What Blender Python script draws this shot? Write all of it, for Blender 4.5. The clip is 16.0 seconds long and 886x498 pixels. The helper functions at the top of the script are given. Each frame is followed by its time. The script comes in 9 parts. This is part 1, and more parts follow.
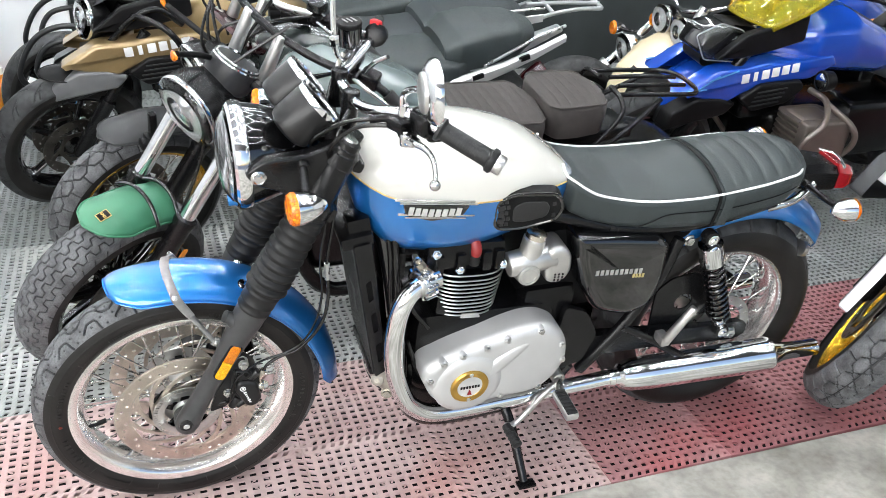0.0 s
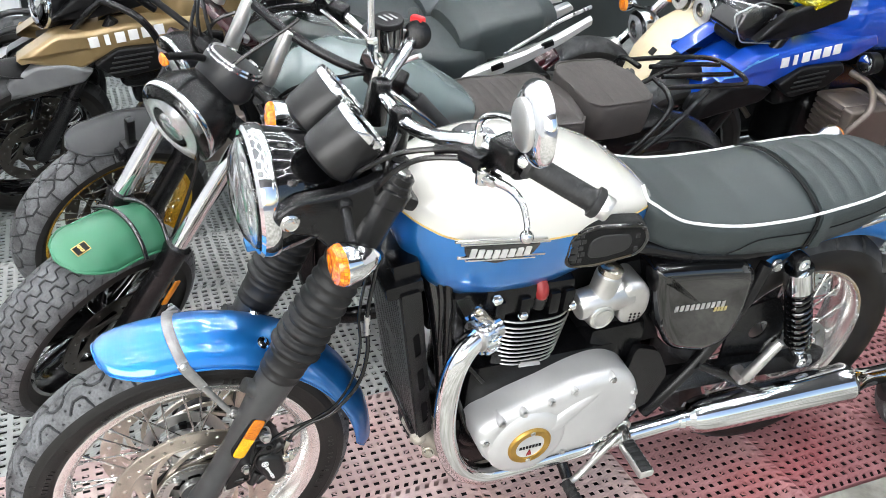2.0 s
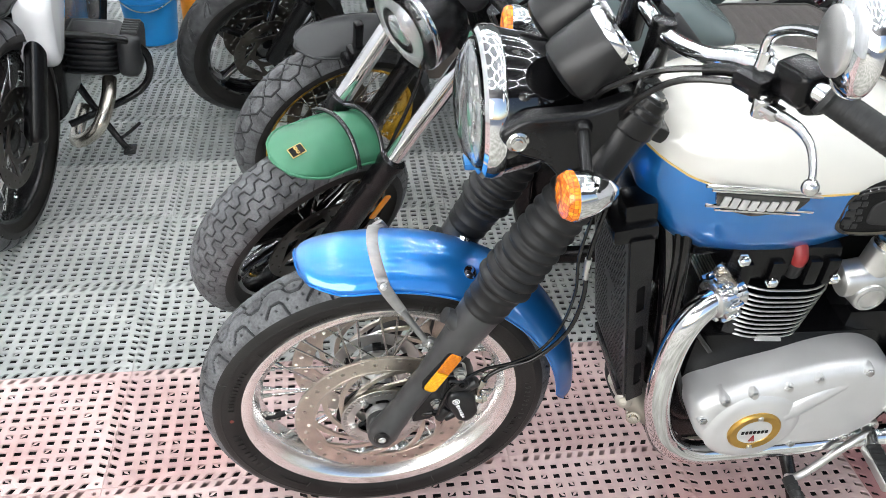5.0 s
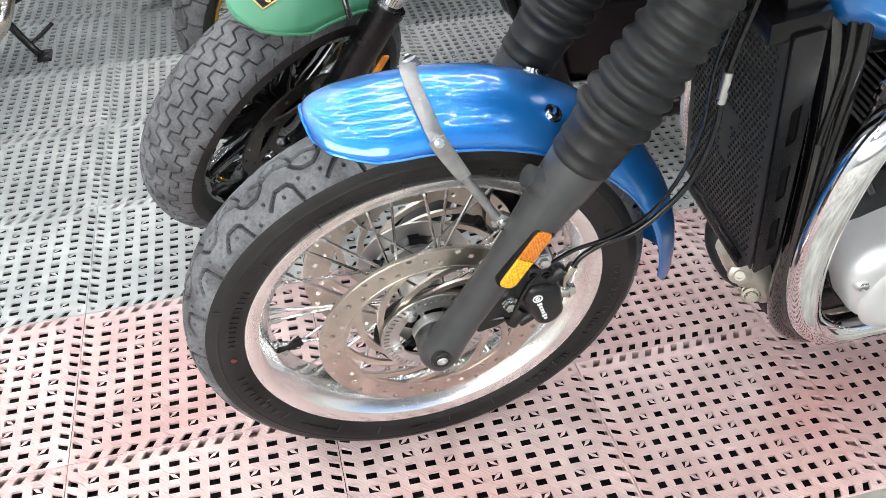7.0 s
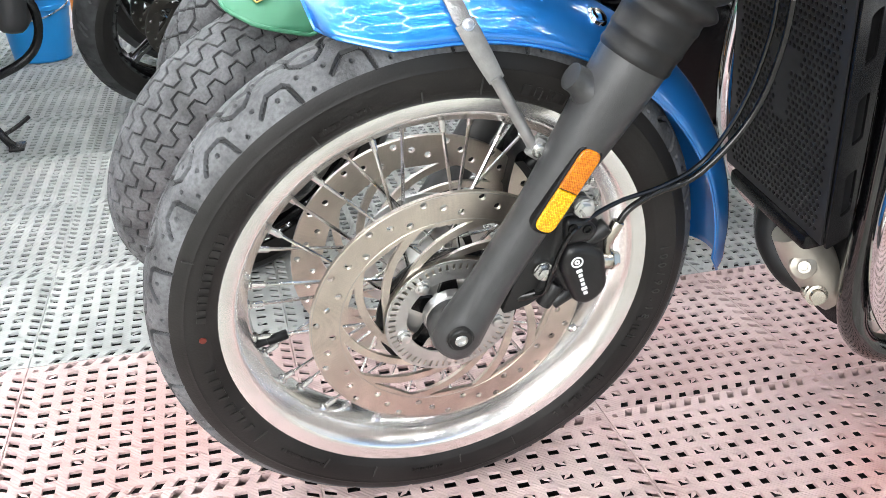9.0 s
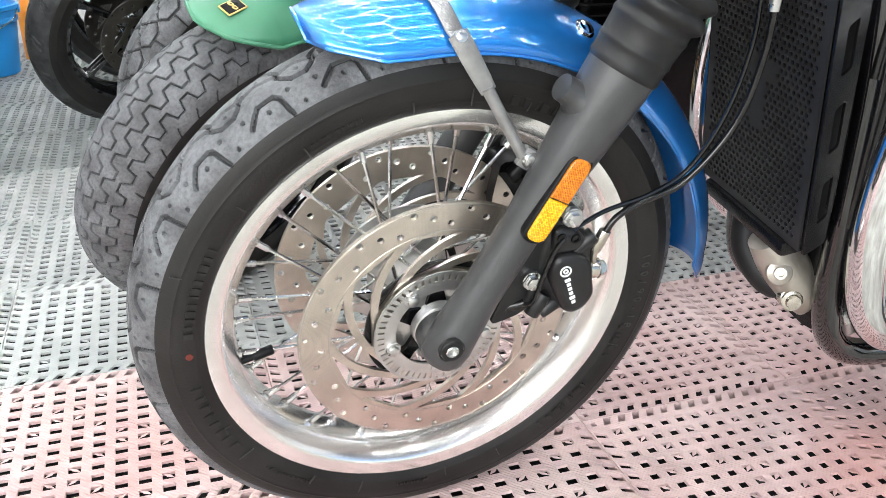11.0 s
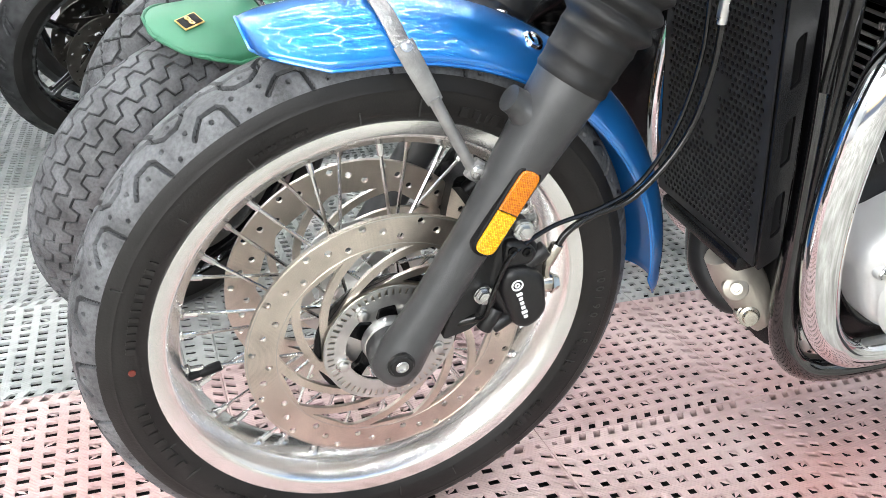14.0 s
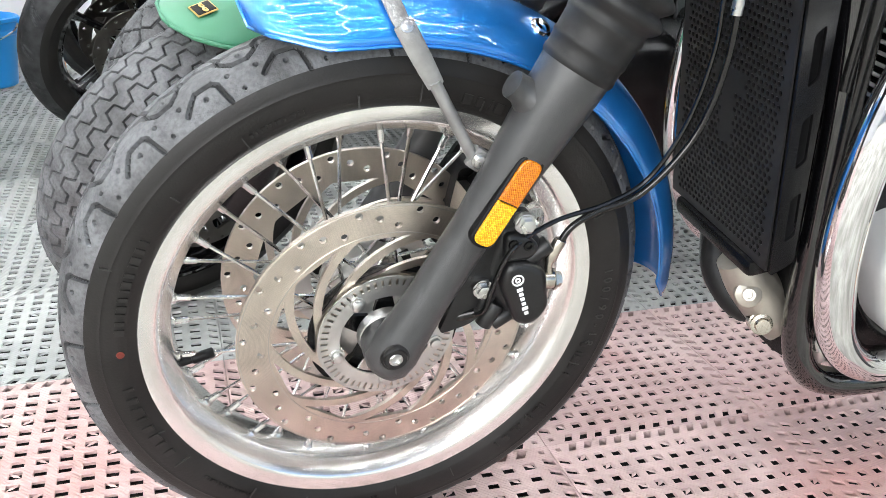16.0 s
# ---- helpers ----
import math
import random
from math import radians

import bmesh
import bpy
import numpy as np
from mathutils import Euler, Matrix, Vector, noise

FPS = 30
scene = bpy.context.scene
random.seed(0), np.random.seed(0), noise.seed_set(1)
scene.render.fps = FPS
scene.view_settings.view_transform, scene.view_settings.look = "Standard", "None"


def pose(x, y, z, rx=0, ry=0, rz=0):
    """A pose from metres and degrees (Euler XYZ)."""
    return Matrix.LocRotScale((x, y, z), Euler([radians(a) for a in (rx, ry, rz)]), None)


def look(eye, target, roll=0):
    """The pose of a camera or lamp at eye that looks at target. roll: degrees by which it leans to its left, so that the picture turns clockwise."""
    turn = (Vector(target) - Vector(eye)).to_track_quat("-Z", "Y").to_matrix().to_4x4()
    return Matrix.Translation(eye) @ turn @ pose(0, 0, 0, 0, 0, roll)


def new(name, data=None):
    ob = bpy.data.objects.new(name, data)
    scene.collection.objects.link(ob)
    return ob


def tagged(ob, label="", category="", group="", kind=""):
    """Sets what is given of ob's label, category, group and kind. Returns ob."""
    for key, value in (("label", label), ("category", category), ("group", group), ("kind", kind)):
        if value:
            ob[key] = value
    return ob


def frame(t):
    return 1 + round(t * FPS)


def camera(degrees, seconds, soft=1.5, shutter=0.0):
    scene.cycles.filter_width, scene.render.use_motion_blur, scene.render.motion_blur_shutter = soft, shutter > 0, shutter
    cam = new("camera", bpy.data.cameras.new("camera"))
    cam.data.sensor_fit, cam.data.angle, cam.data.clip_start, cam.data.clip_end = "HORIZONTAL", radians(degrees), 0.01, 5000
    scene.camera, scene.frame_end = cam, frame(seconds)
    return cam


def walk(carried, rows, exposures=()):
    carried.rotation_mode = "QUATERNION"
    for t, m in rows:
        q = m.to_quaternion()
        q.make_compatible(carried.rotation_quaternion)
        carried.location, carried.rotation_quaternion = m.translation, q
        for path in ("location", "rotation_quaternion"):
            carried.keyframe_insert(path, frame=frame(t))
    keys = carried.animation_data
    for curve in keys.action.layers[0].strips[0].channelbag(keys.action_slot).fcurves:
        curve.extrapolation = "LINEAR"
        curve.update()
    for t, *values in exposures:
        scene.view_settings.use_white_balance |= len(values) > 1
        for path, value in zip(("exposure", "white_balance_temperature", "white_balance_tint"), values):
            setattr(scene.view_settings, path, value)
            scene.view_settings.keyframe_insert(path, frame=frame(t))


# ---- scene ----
cam = camera(53.5, 16.0, 0.55)
PATH = [
    (0, (0.004, -1.769, 1.525), (0.6, -0.081, 0.632), 2.0),
    (0.5, (0.009, -1.68, 1.514), (0.607, 0.002, 0.612), 2.0),
    (1, (-0.011, -1.544, 1.518), (0.598, 0.125, 0.6), 1.9),
    (1.5, (-0.036, -1.44, 1.507), (0.617, 0.201, 0.569), 1.9),
    (2, (-0.051, -1.378, 1.496), (0.621, 0.246, 0.542), 2.0),
    (2.5, (-0.02, -1.338, 1.485), (0.607, 0.294, 0.513), 2.0),
    (3, (0.04, -1.319, 1.469), (0.478, 0.358, 0.471), 1.5),
    (3.5, (0.094, -1.328, 1.457), (0.397, 0.363, 0.432), 1.5),
    (4, (0.123, -1.326, 1.443), (0.355, 0.364, 0.4), 1.1),
    (4.5, (0.07, -1.291, 1.42), (0.268, 0.389, 0.353), 2.2),
    (4.7, (0.019, -1.27, 1.412), (0.22, 0.406, 0.338), 2.0),
    (6.8, (-0.148, -0.934, 1.17), (0.162, 0.613, -0.059), -2.7),
    (7, (-0.151, -0.914, 1.109), (0.164, 0.622, -0.131), -2.3),
    (7.5, (-0.174, -0.895, 0.918), (0.168, 0.756, -0.158), -1.9),
    (8, (-0.194, -0.886, 0.825), (0.185, 0.84, -0.111), -1.1),
    (8.5, (-0.202, -0.884, 0.79), (0.212, 0.865, -0.087), -0.7),
    (9, (-0.203, -0.89, 0.781), (0.231, 0.862, -0.082), -0.8),
    (11.5, (-0.247, -0.878, 0.775), (0.327, 0.854, -0.043), 0.2),
    (12, (-0.241, -0.88, 0.769), (0.351, 0.854, -0.033), 0.4),
    (12.5, (-0.225, -0.879, 0.763), (0.376, 0.856, -0.03), 0.5),
    (13, (-0.211, -0.877, 0.755), (0.392, 0.861, -0.029), 0.5),
    (13.5, (-0.208, -0.878, 0.757), (0.389, 0.861, -0.028), 0.5),
    (14, (-0.212, -0.883, 0.763), (0.387, 0.858, -0.02), 0.5),
    (14.5, (-0.218, -0.887, 0.77), (0.379, 0.856, -0.007), 0.6),
    (15, (-0.219, -0.892, 0.769), (0.368, 0.856, -0.005), 0.7),
    (15.5, (-0.208, -0.89, 0.751), (0.366, 0.868, -0.011), 1.2),
    (16, (-0.18, -0.878, 0.735), (0.362, 0.891, -0.024), 1.7),
]
EXPOSURE = [(0, 0.88), (1.5, 0.92), (2.5, 0.99), (3, 0.89), (4.7, 0.75), (6.8, 0.86), (8, 1.16), (11.5, 1.16), (16, 1.15)]
walk(cam, [(t, look(eye, target, roll)) for t, eye, target, roll in PATH], EXPOSURE)

# ---- light ----
world = bpy.data.worlds.new("showroom_sky")
scene.world = world
world.use_nodes = True
wn = world.node_tree
sky = wn.nodes.new("ShaderNodeTexSky")
sky.sky_type, sky.sun_disc = "NISHITA", False
sky.sun_elevation, sky.sun_rotation = radians(50), radians(200)
wn.links.new(sky.outputs[0], wn.nodes["Background"].inputs[0])
wn.nodes["Background"].inputs[1].default_value = 0.09


def area_lamp(name, m, sx, sy, watts, colour=(1, 1, 1)):
    d = bpy.data.lights.new(name, "AREA")
    d.shape, d.size, d.size_y, d.energy, d.color = "RECTANGLE", sx, sy, watts, colour
    ob = new(name, d)
    ob.matrix_world = m
    return ob


# daylight through the wide open shop front, behind and above the camera
area_lamp("shop_front_daylight", look((-3.4, -3.7, 2.1), (0.1, 0.8, 0.4)), 7.0, 2.4, 222, (1.0, 0.985, 0.96))

# ---- building helpers ----


def link(name, bm, mat, parent=None, label="", angle=38):
    me = bpy.data.meshes.new(name)
    bmesh.ops.recalc_face_normals(bm, faces=bm.faces)
    bm.to_mesh(me)
    bm.free()
    me.shade_smooth()
    me.set_sharp_from_angle(angle=radians(angle))
    for m in (mat if isinstance(mat, (list, tuple)) else [mat]):
        me.materials.append(m)
    ob = new(name, me)
    if parent:
        ob.parent = parent
    if label:
        tagged(ob, label)
    return ob


def part(name, bm, mat, parent, label="", angle=38):
    return link(name, bm, mat, parent, label, angle)


def twin(ob, m=None, parent=None):
    """Another object on the same mesh."""
    o = ob.copy()
    scene.collection.objects.link(o)
    if parent:
        o.parent = parent
    if m is not None:
        o.matrix_basis = m
    return o


def thing(name, label, category, group="", m=None, kind=""):
    ob = new(name)
    ob.empty_display_size = 0.1
    if m is not None:
        ob.matrix_basis = m
    return tagged(ob, label, category, group, kind)


def B():
    return bmesh.new()


def V(*a):
    return Vector(a)


def frame_of(d):
    d = Vector(d).normalized()
    u = d.cross(V(0, 0, 1) if abs(d.z) < 0.9 else V(1, 0, 0)).normalized()
    return d, u, d.cross(u).normalized()


def rings(bm, loops, caps=True, closed=False):
    """Skin over loops of points that have the same count."""
    vs = [[bm.verts.new(p) for p in l] for l in loops]
    n = len(vs[0])
    pairs = list(zip(vs, vs[1:])) + ([(vs[-1], vs[0])] if closed else [])
    for a, b in pairs:
        for i in range(n):
            j = (i + 1) % n
            bm.faces.new((a[i], a[j], b[j], b[i]))
    if caps and not closed:
        bm.faces.new(vs[0][::-1])
        bm.faces.new(vs[-1])
    return bm


def lathe(bm, prof, base, axis, seg=32, caps=True):
    """prof: (distance along the axis, radius)."""
    d, u, v = frame_of(axis)
    base = Vector(base)
    out = []
    for h, r in prof:
        c = base + d * h
        out.append([c + (u * math.cos(a) + v * math.sin(a)) * max(r, 1e-4) for a in (2 * math.pi * i / seg for i in range(seg))])
    return rings(bm, out, caps)


def ring(bm, prof, base, axis, seg=64):
    """A closed profile (distance along the axis, radius) turned all round."""
    d, u, v = frame_of(axis)
    base = Vector(base)
    out = []
    for i in range(seg):
        a = 2 * math.pi * i / seg
        w = u * math.cos(a) + v * math.sin(a)
        out.append([base + d * h + w * r for h, r in prof])
    return rings(bm, out, closed=True)


def cyl(bm, p, q, r, r2=None, seg=16, bev=0.0):
    p, q = Vector(p), Vector(q)
    n = (q - p).length
    r2 = r if r2 is None else r2
    prof = [(0, r), (n, r2)] if not bev else [(0, r - bev), (bev * 0.3, r - bev * 0.3), (bev, r), (n - bev, r2), (n - bev * 0.3, r2 - bev * 0.3), (n, r2 - bev)]
    return lathe(bm, prof, p, q - p, seg)


def smooth_path(pts, n=8):
    """Points on a smooth curve through pts (tuples may carry a radius as fourth value)."""
    P = [np.array(p, float) for p in pts]
    P = [2 * P[0] - P[1]] + P + [2 * P[-1] - P[-2]]
    out = []
    for i in range(1, len(P) - 2):
        a, b, c, d = P[i - 1:i + 3]
        for k in range(n):
            t = k / n
            out.append(0.5 * (2 * b + (c - a) * t + (2 * a - 5 * b + 4 * c - d) * t * t + (3 * b - a - 3 * c + d) * t ** 3))
    out.append(P[-2])
    return out


def tube(bm, pts, r=0.01, n=8, seg=12, flat=1.0, up=None):
    """A pipe along a smooth path."""
    path = smooth_path(pts, n) if n else [np.array(p, float) for p in pts]
    loops, u = [], None
    for i, p in enumerate(path):
        a, b = path[max(i - 1, 0)], path[min(i + 1, len(path) - 1)]
        d = Vector(b[:3] - a[:3]).normalized()
        if u is None:
            u = Vector(up) if up else frame_of(d)[1]
        u = (u - d * u.dot(d)).normalized()
        v = d.cross(u)
        rr = p[3] if len(p) > 3 else r
        loops.append([Vector(p[:3]) + (u * math.cos(t) * flat + v * math.sin(t)) * rr for t in (2 * math.pi * k / seg for k in range(seg))])
    return rings(bm, loops)


def box(bm, c, s, bev=0.003, m=None, seg=2):
    b = bmesh.new()
    bmesh.ops.create_cube(b, size=1)
    for v in b.verts:
        v.co = Vector((v.co.x * s[0], v.co.y * s[1], v.co.z * s[2]))
    if bev:
        bmesh.ops.bevel(b, geom=b.edges[:], offset=min(bev, min(s) * 0.45), segments=seg, affect="EDGES", profile=0.6)
    M = Matrix.Translation(c) @ (m if m is not None else Matrix.Identity(4))
    merge(bm, b, M)
    return bm


def merge(bm, other, m=None):
    vs = {}
    for v in other.verts:
        vs[v] = bm.verts.new(m @ v.co if m is not None else v.co)
    for f in other.faces:
        try:
            bm.faces.new([vs[v] for v in f.verts])
        except ValueError:
            pass
    other.free()
    return bm


def ball(bm, c, r, squash=(1, 1, 1), u=16, v=10):
    b = bmesh.new()
    bmesh.ops.create_uvsphere(b, u_segments=u, v_segments=v, radius=r)
    return merge(bm, b, Matrix.Translation(c) @ Matrix.Diagonal((*squash, 1)))


def plate(bm, loops, thick, m=None, bev=0.0):
    """A flat sheet in x-z with holes: the first loop is its outline. It is thick along y."""
    M = m if m is not None else Matrix.Identity(4)
    sides = []
    for y in (0.0, thick):
        es, all_loops = [], []
        for l in loops:
            vs = [bm.verts.new(M @ V(p[0], y, p[1])) for p in l]
            es += [bm.edges.new((vs[i], vs[(i + 1) % len(vs)])) for i in range(len(vs))]
            all_loops.append(vs)
        bmesh.ops.triangle_fill(bm, use_beauty=True, edges=es)
        sides.append(all_loops)
    for a, b in zip(*sides):
        for i in range(len(a)):
            j = (i + 1) % len(a)
            bm.faces.new((a[i], a[j], b[j], b[i]))
    return bm


def circle(cx, cz, r, n=12, a0=0.0):
    return [(cx + r * math.cos(a0 + 2 * math.pi * i / n), cz + r * math.sin(a0 + 2 * math.pi * i / n)) for i in range(n)]


def rounded(pts, r=0.01, n=4):
    """Rounds the corners of an outline."""
    out = []
    for i, p in enumerate(pts):
        p = np.array(p, float)
        a, b = np.array(pts[i - 1], float), np.array(pts[(i + 1) % len(pts)], float)
        da, db = a - p, b - p
        k = min(r, 0.45 * np.linalg.norm(da), 0.45 * np.linalg.norm(db))
        s, e = p + da / np.linalg.norm(da) * k, p + db / np.linalg.norm(db) * k
        for j in range(n + 1):
            t = j / n
            out.append(tuple((1 - t) ** 2 * s + 2 * t * (1 - t) * p + t * t * e))
    return out


def bolt(bm, c, axis, r=0.006, h=0.005, hexed=True):
    d, u, v = frame_of(axis)
    lathe(bm, [(0, r * 1.35), (h * 0.3, r * 1.35), (h * 0.32, r), (h * 0.9, r), (h, r * 0.75)], c, axis, 6 if hexed else 14)
    return bm


def pillow(bm, outline, y0, y1, edge=0.02, m=None, n=5):
    """A plate in x-z between y0 (back) and y1 (front) whose front edge is rounded inwards by edge."""
    M = m if m is not None else Matrix.Identity(4)
    pts = [np.array(p, float) for p in outline]
    c = sum(pts) / len(pts)
    loops = []
    nrm = []
    k = len(pts)
    area = sum(pts[i][0] * pts[(i + 1) % k][1] - pts[(i + 1) % k][0] * pts[i][1] for i in range(k))
    for i in range(k):
        t = pts[(i + 1) % k] - pts[i - 1]
        w = np.array([-t[1], t[0]]) / (np.linalg.norm(t) + 1e-9)
        nrm.append(w if area > 0 else -w)
    for j in range(n + 2):
        if j == 0:
            off, y = 0.0, y0
        else:
            a = (j - 1) / n * math.pi / 2
            off, y = edge * (1 - math.cos(a)), y1 + (y0 - y1) / abs(y0 - y1) * edge * (1 - math.sin(a)) * min(1, abs(y1 - y0) / edge)
        loops.append([M @ V(p[0] + w[0] * off, y, p[1] + w[1] * off) for p, w in zip(pts, nrm)])
    rings(bm, loops, caps=False)
    bm.verts.ensure_lookup_table()
    last = bm.verts[-k:]
    cv = bm.verts.new(sum((v.co for v in last), Vector()) / k)
    for i in range(k):
        bm.faces.new((last[i], last[(i + 1) % k], cv))
    return bm


def grid_mesh(name, P, mat, closed_u=True, closed_v=False, parent=None, label="", angle=50):
    """A mesh from an array of points (nu, nv, 3)."""
    nu, nv = P.shape[:2]
    iu = np.arange(nu if closed_u else nu - 1)
    iv = np.arange(nv if closed_v else nv - 1)
    a, b = np.meshgrid(iu, iv, indexing="ij")
    a2, b2 = (a + 1) % nu, (b + 1) % nv
    f = np.stack([a * nv + b, a2 * nv + b, a2 * nv + b2, a * nv + b2], -1).reshape(-1, 4)
    me = bpy.data.meshes.new(name)
    me.from_pydata(P.reshape(-1, 3).tolist(), [], f.tolist())
    me.validate()
    me.shade_smooth()
    me.set_sharp_from_angle(angle=radians(angle))
    me.materials.append(mat)
    ob = new(name, me)
    if parent:
        ob.parent = parent
    if label:
        tagged(ob, label)
    return ob


# ---- materials ----
def material(name, base, rough=0.5, metal=0.0, vary=0.12, scale=14.0, bump=0.0, bump_scale=200.0, coat=0.0, tint=None, rough_vary=0.15, spec=0.5, speck=0.0, per_object=0.0):
    """A surface with two scales of variation: large stains and fine grain."""
    m = bpy.data.materials.new(name)
    m.use_nodes = True
    t = m.node_tree
    p = t.nodes["Principled BSDF"]
    co = t.nodes.new("ShaderNodeTexCoord")
    n1 = t.nodes.new("ShaderNodeTexNoise")
    n1.inputs["Scale"].default_value, n1.inputs["Detail"].default_value = scale, 6
    n2 = t.nodes.new("ShaderNodeTexNoise")
    n2.inputs["Scale"].default_value, n2.inputs["Detail"].default_value = scale * 9, 3
    for n in (n1, n2):
        t.links.new(co.outputs["Object"], n.inputs["Vector"])
    mix = t.nodes.new("ShaderNodeMix")
    mix.data_type = "RGBA"
    lo = tuple(c * (1 - vary) for c in base)
    hi = tint if tint else tuple(min(1, c * (1 + vary)) for c in base)
    mix.inputs[6].default_value, mix.inputs[7].default_value = (*lo, 1), (*hi, 1)
    ramp = t.nodes.new("ShaderNodeMapRange")
    ramp.inputs[1].default_value, ramp.inputs[2].default_value = 0.35, 0.65
    t.links.new(n1.outputs["Fac"], ramp.inputs[0])
    t.links.new(ramp.outputs[0], mix.inputs[0])
    col = mix.outputs[2]
    if speck:
        sm = t.nodes.new("ShaderNodeMix")
        sm.data_type, sm.blend_type = "RGBA", "MULTIPLY"
        sr = t.nodes.new("ShaderNodeMapRange")
        sr.inputs[1].default_value, sr.inputs[2].default_value, sr.inputs[3].default_value = 0.3, 0.6, 1 - speck
        t.links.new(n2.outputs["Fac"], sr.inputs[0])
        t.links.new(col, sm.inputs[6])
        t.links.new(sr.outputs[0], sm.inputs[7])
        sm.inputs[0].default_value = 1
        col = sm.outputs[2]
    if per_object:
        oi = t.nodes.new("ShaderNodeObjectInfo")
        pm = t.nodes.new("ShaderNodeMix")
        pm.data_type, pm.blend_type = "RGBA", "MULTIPLY"
        pr = t.nodes.new("ShaderNodeMapRange")
        pr.inputs[3].default_value = 1 - per_object
        t.links.new(oi.outputs["Random"], pr.inputs[0])
        t.links.new(col, pm.inputs[6])
        t.links.new(pr.outputs[0], pm.inputs[7])
        pm.inputs[0].default_value = 1
        col = pm.outputs[2]
    t.links.new(col, p.inputs["Base Color"])
    p.inputs["Metallic"].default_value = metal
    p.inputs["Specular IOR Level"].default_value = spec
    rr = t.nodes.new("ShaderNodeMapRange")
    rr.inputs[3].default_value, rr.inputs[4].default_value = max(0.02, rough * (1 - rough_vary)), min(1, rough * (1 + rough_vary))
    t.links.new(n1.outputs["Fac"], rr.inputs[0])
    t.links.new(rr.outputs[0], p.inputs["Roughness"])
    if coat:
        p.inputs["Coat Weight"].default_value, p.inputs["Coat Roughness"].default_value = coat, 0.03
    if bump:
        n3 = t.nodes.new("ShaderNodeTexNoise")
        n3.inputs["Scale"].default_value, n3.inputs["Detail"].default_value = bump_scale, 3
        t.links.new(co.outputs["Object"], n3.inputs["Vector"])
        b = t.nodes.new("ShaderNodeBump")
        b.inputs["Strength"].default_value, b.inputs["Distance"].default_value = bump, 0.002
        t.links.new(n3.outputs["Fac"], b.inputs["Height"])
        t.links.new(b.outputs[0], p.inputs["Normal"])
    return m


def glass(name, tint=(1, 1, 1), rough=0.02, ior=1.45):
    m = bpy.data.materials.new(name)
    m.use_nodes = True
    p = m.node_tree.nodes["Principled BSDF"]
    p.inputs["Base Color"].default_value = (*tint, 1)
    p.inputs["Transmission Weight"].default_value = 1
    p.inputs["Roughness"].default_value = rough
    p.inputs["IOR"].default_value = ior
    return m


def glow(name, colour, strength):
    m = bpy.data.materials.new(name)
    m.use_nodes = True
    p = m.node_tree.nodes["Principled BSDF"]
    p.inputs["Base Color"].default_value = (*colour, 1)
    p.inputs["Emission Color"].default_value = (*colour, 1)
    p.inputs["Emission Strength"].default_value = strength
    return m


CHROME = material("chrome", (0.82, 0.83, 0.84), 0.05, 1.0, 0.03, 8)
CHROME_DULL = material("zinc_steel", (0.62, 0.62, 0.61), 0.28, 1.0, 0.1, 30)
STEEL = material("brushed_disc_steel", (0.74, 0.67, 0.59), 0.32, 1.0, 0.12, 24, 0.1, 500)


def turned(m, scale=260, depth=0.35):
    """Adds the fine concentric lines of a turned and swept face round the y axis."""
    t = m.node_tree
    p = t.nodes["Principled BSDF"]
    co = t.nodes.new("ShaderNodeTexCoord")
    w = t.nodes.new("ShaderNodeTexWave")
    w.wave_type, w.rings_direction = "RINGS", "Y"
    w.inputs["Scale"].default_value, w.inputs["Distortion"].default_value, w.inputs["Detail"].default_value, w.inputs["Detail Scale"].default_value = scale, 6, 3, 2.5
    t.links.new(co.outputs["Object"], w.inputs["Vector"])
    r = t.nodes.new("ShaderNodeMapRange")
    r.inputs[3].default_value = 1 - depth
    t.links.new(w.outputs["Fac"], r.inputs[0])
    mul = t.nodes.new("ShaderNodeMix")
    mul.data_type, mul.blend_type = "RGBA", "MULTIPLY"
    mul.inputs[0].default_value = 1
    t.links.new(p.inputs["Base Color"].links[0].from_socket, mul.inputs[6])
    t.links.new(r.outputs[0], mul.inputs[7])
    t.links.new(mul.outputs[2], p.inputs["Base Color"])
    return m


turned(STEEL, 260, 0.25)
STEEL_WORN = material("swept_disc_steel", (0.60, 0.57, 0.53), 0.30, 1.0, 0.1, 40)
ALLOY = material("polished_alloy_rim", (0.90, 0.89, 0.87), 0.20, 0.9, 0.06, 10, 0.06, 160)
CAST = material("satin_cast_alloy", (0.60, 0.60, 0.595), 0.42, 0.55, 0.06, 9, 0.12, 700)
CAST_BRIGHT = material("bare_cast_throttle_alloy", (0.58, 0.575, 0.56), 0.30, 0.9, 0.1, 22, 0.12, 600)
LEVER_ALLOY = material("polished_lever_alloy", (0.66, 0.66, 0.65), 0.2, 1.0, 0.1, 30)
SPOKE = material("spoke_steel", (0.72, 0.72, 0.71), 0.2, 1.0, 0.08, 60)
RUBBER = material("tyre_rubber", (0.010, 0.0092, 0.0085), 0.5, 0, 0.25, 9, 0.15, 420, tint=(0.017, 0.0158, 0.0148), spec=0.3)
CUT_RUBBER = material("shaded_clean_rubber", (0.030, 0.031, 0.032), 0.7, 0, 0.3, 20, spec=0.3)
FORK_GREY = material("graphite_fork_paint", (0.054, 0.055, 0.056), 0.36, 0.3, 0.12, 30, 0.12, 900, spec=0.5)
TREAD = material("dusty_tread_rubber", (0.088, 0.090, 0.094), 0.58, 0, 0.25, 26, 0.35, 420, tint=(0.150, 0.155, 0.162), spec=0.4, speck=0.35)
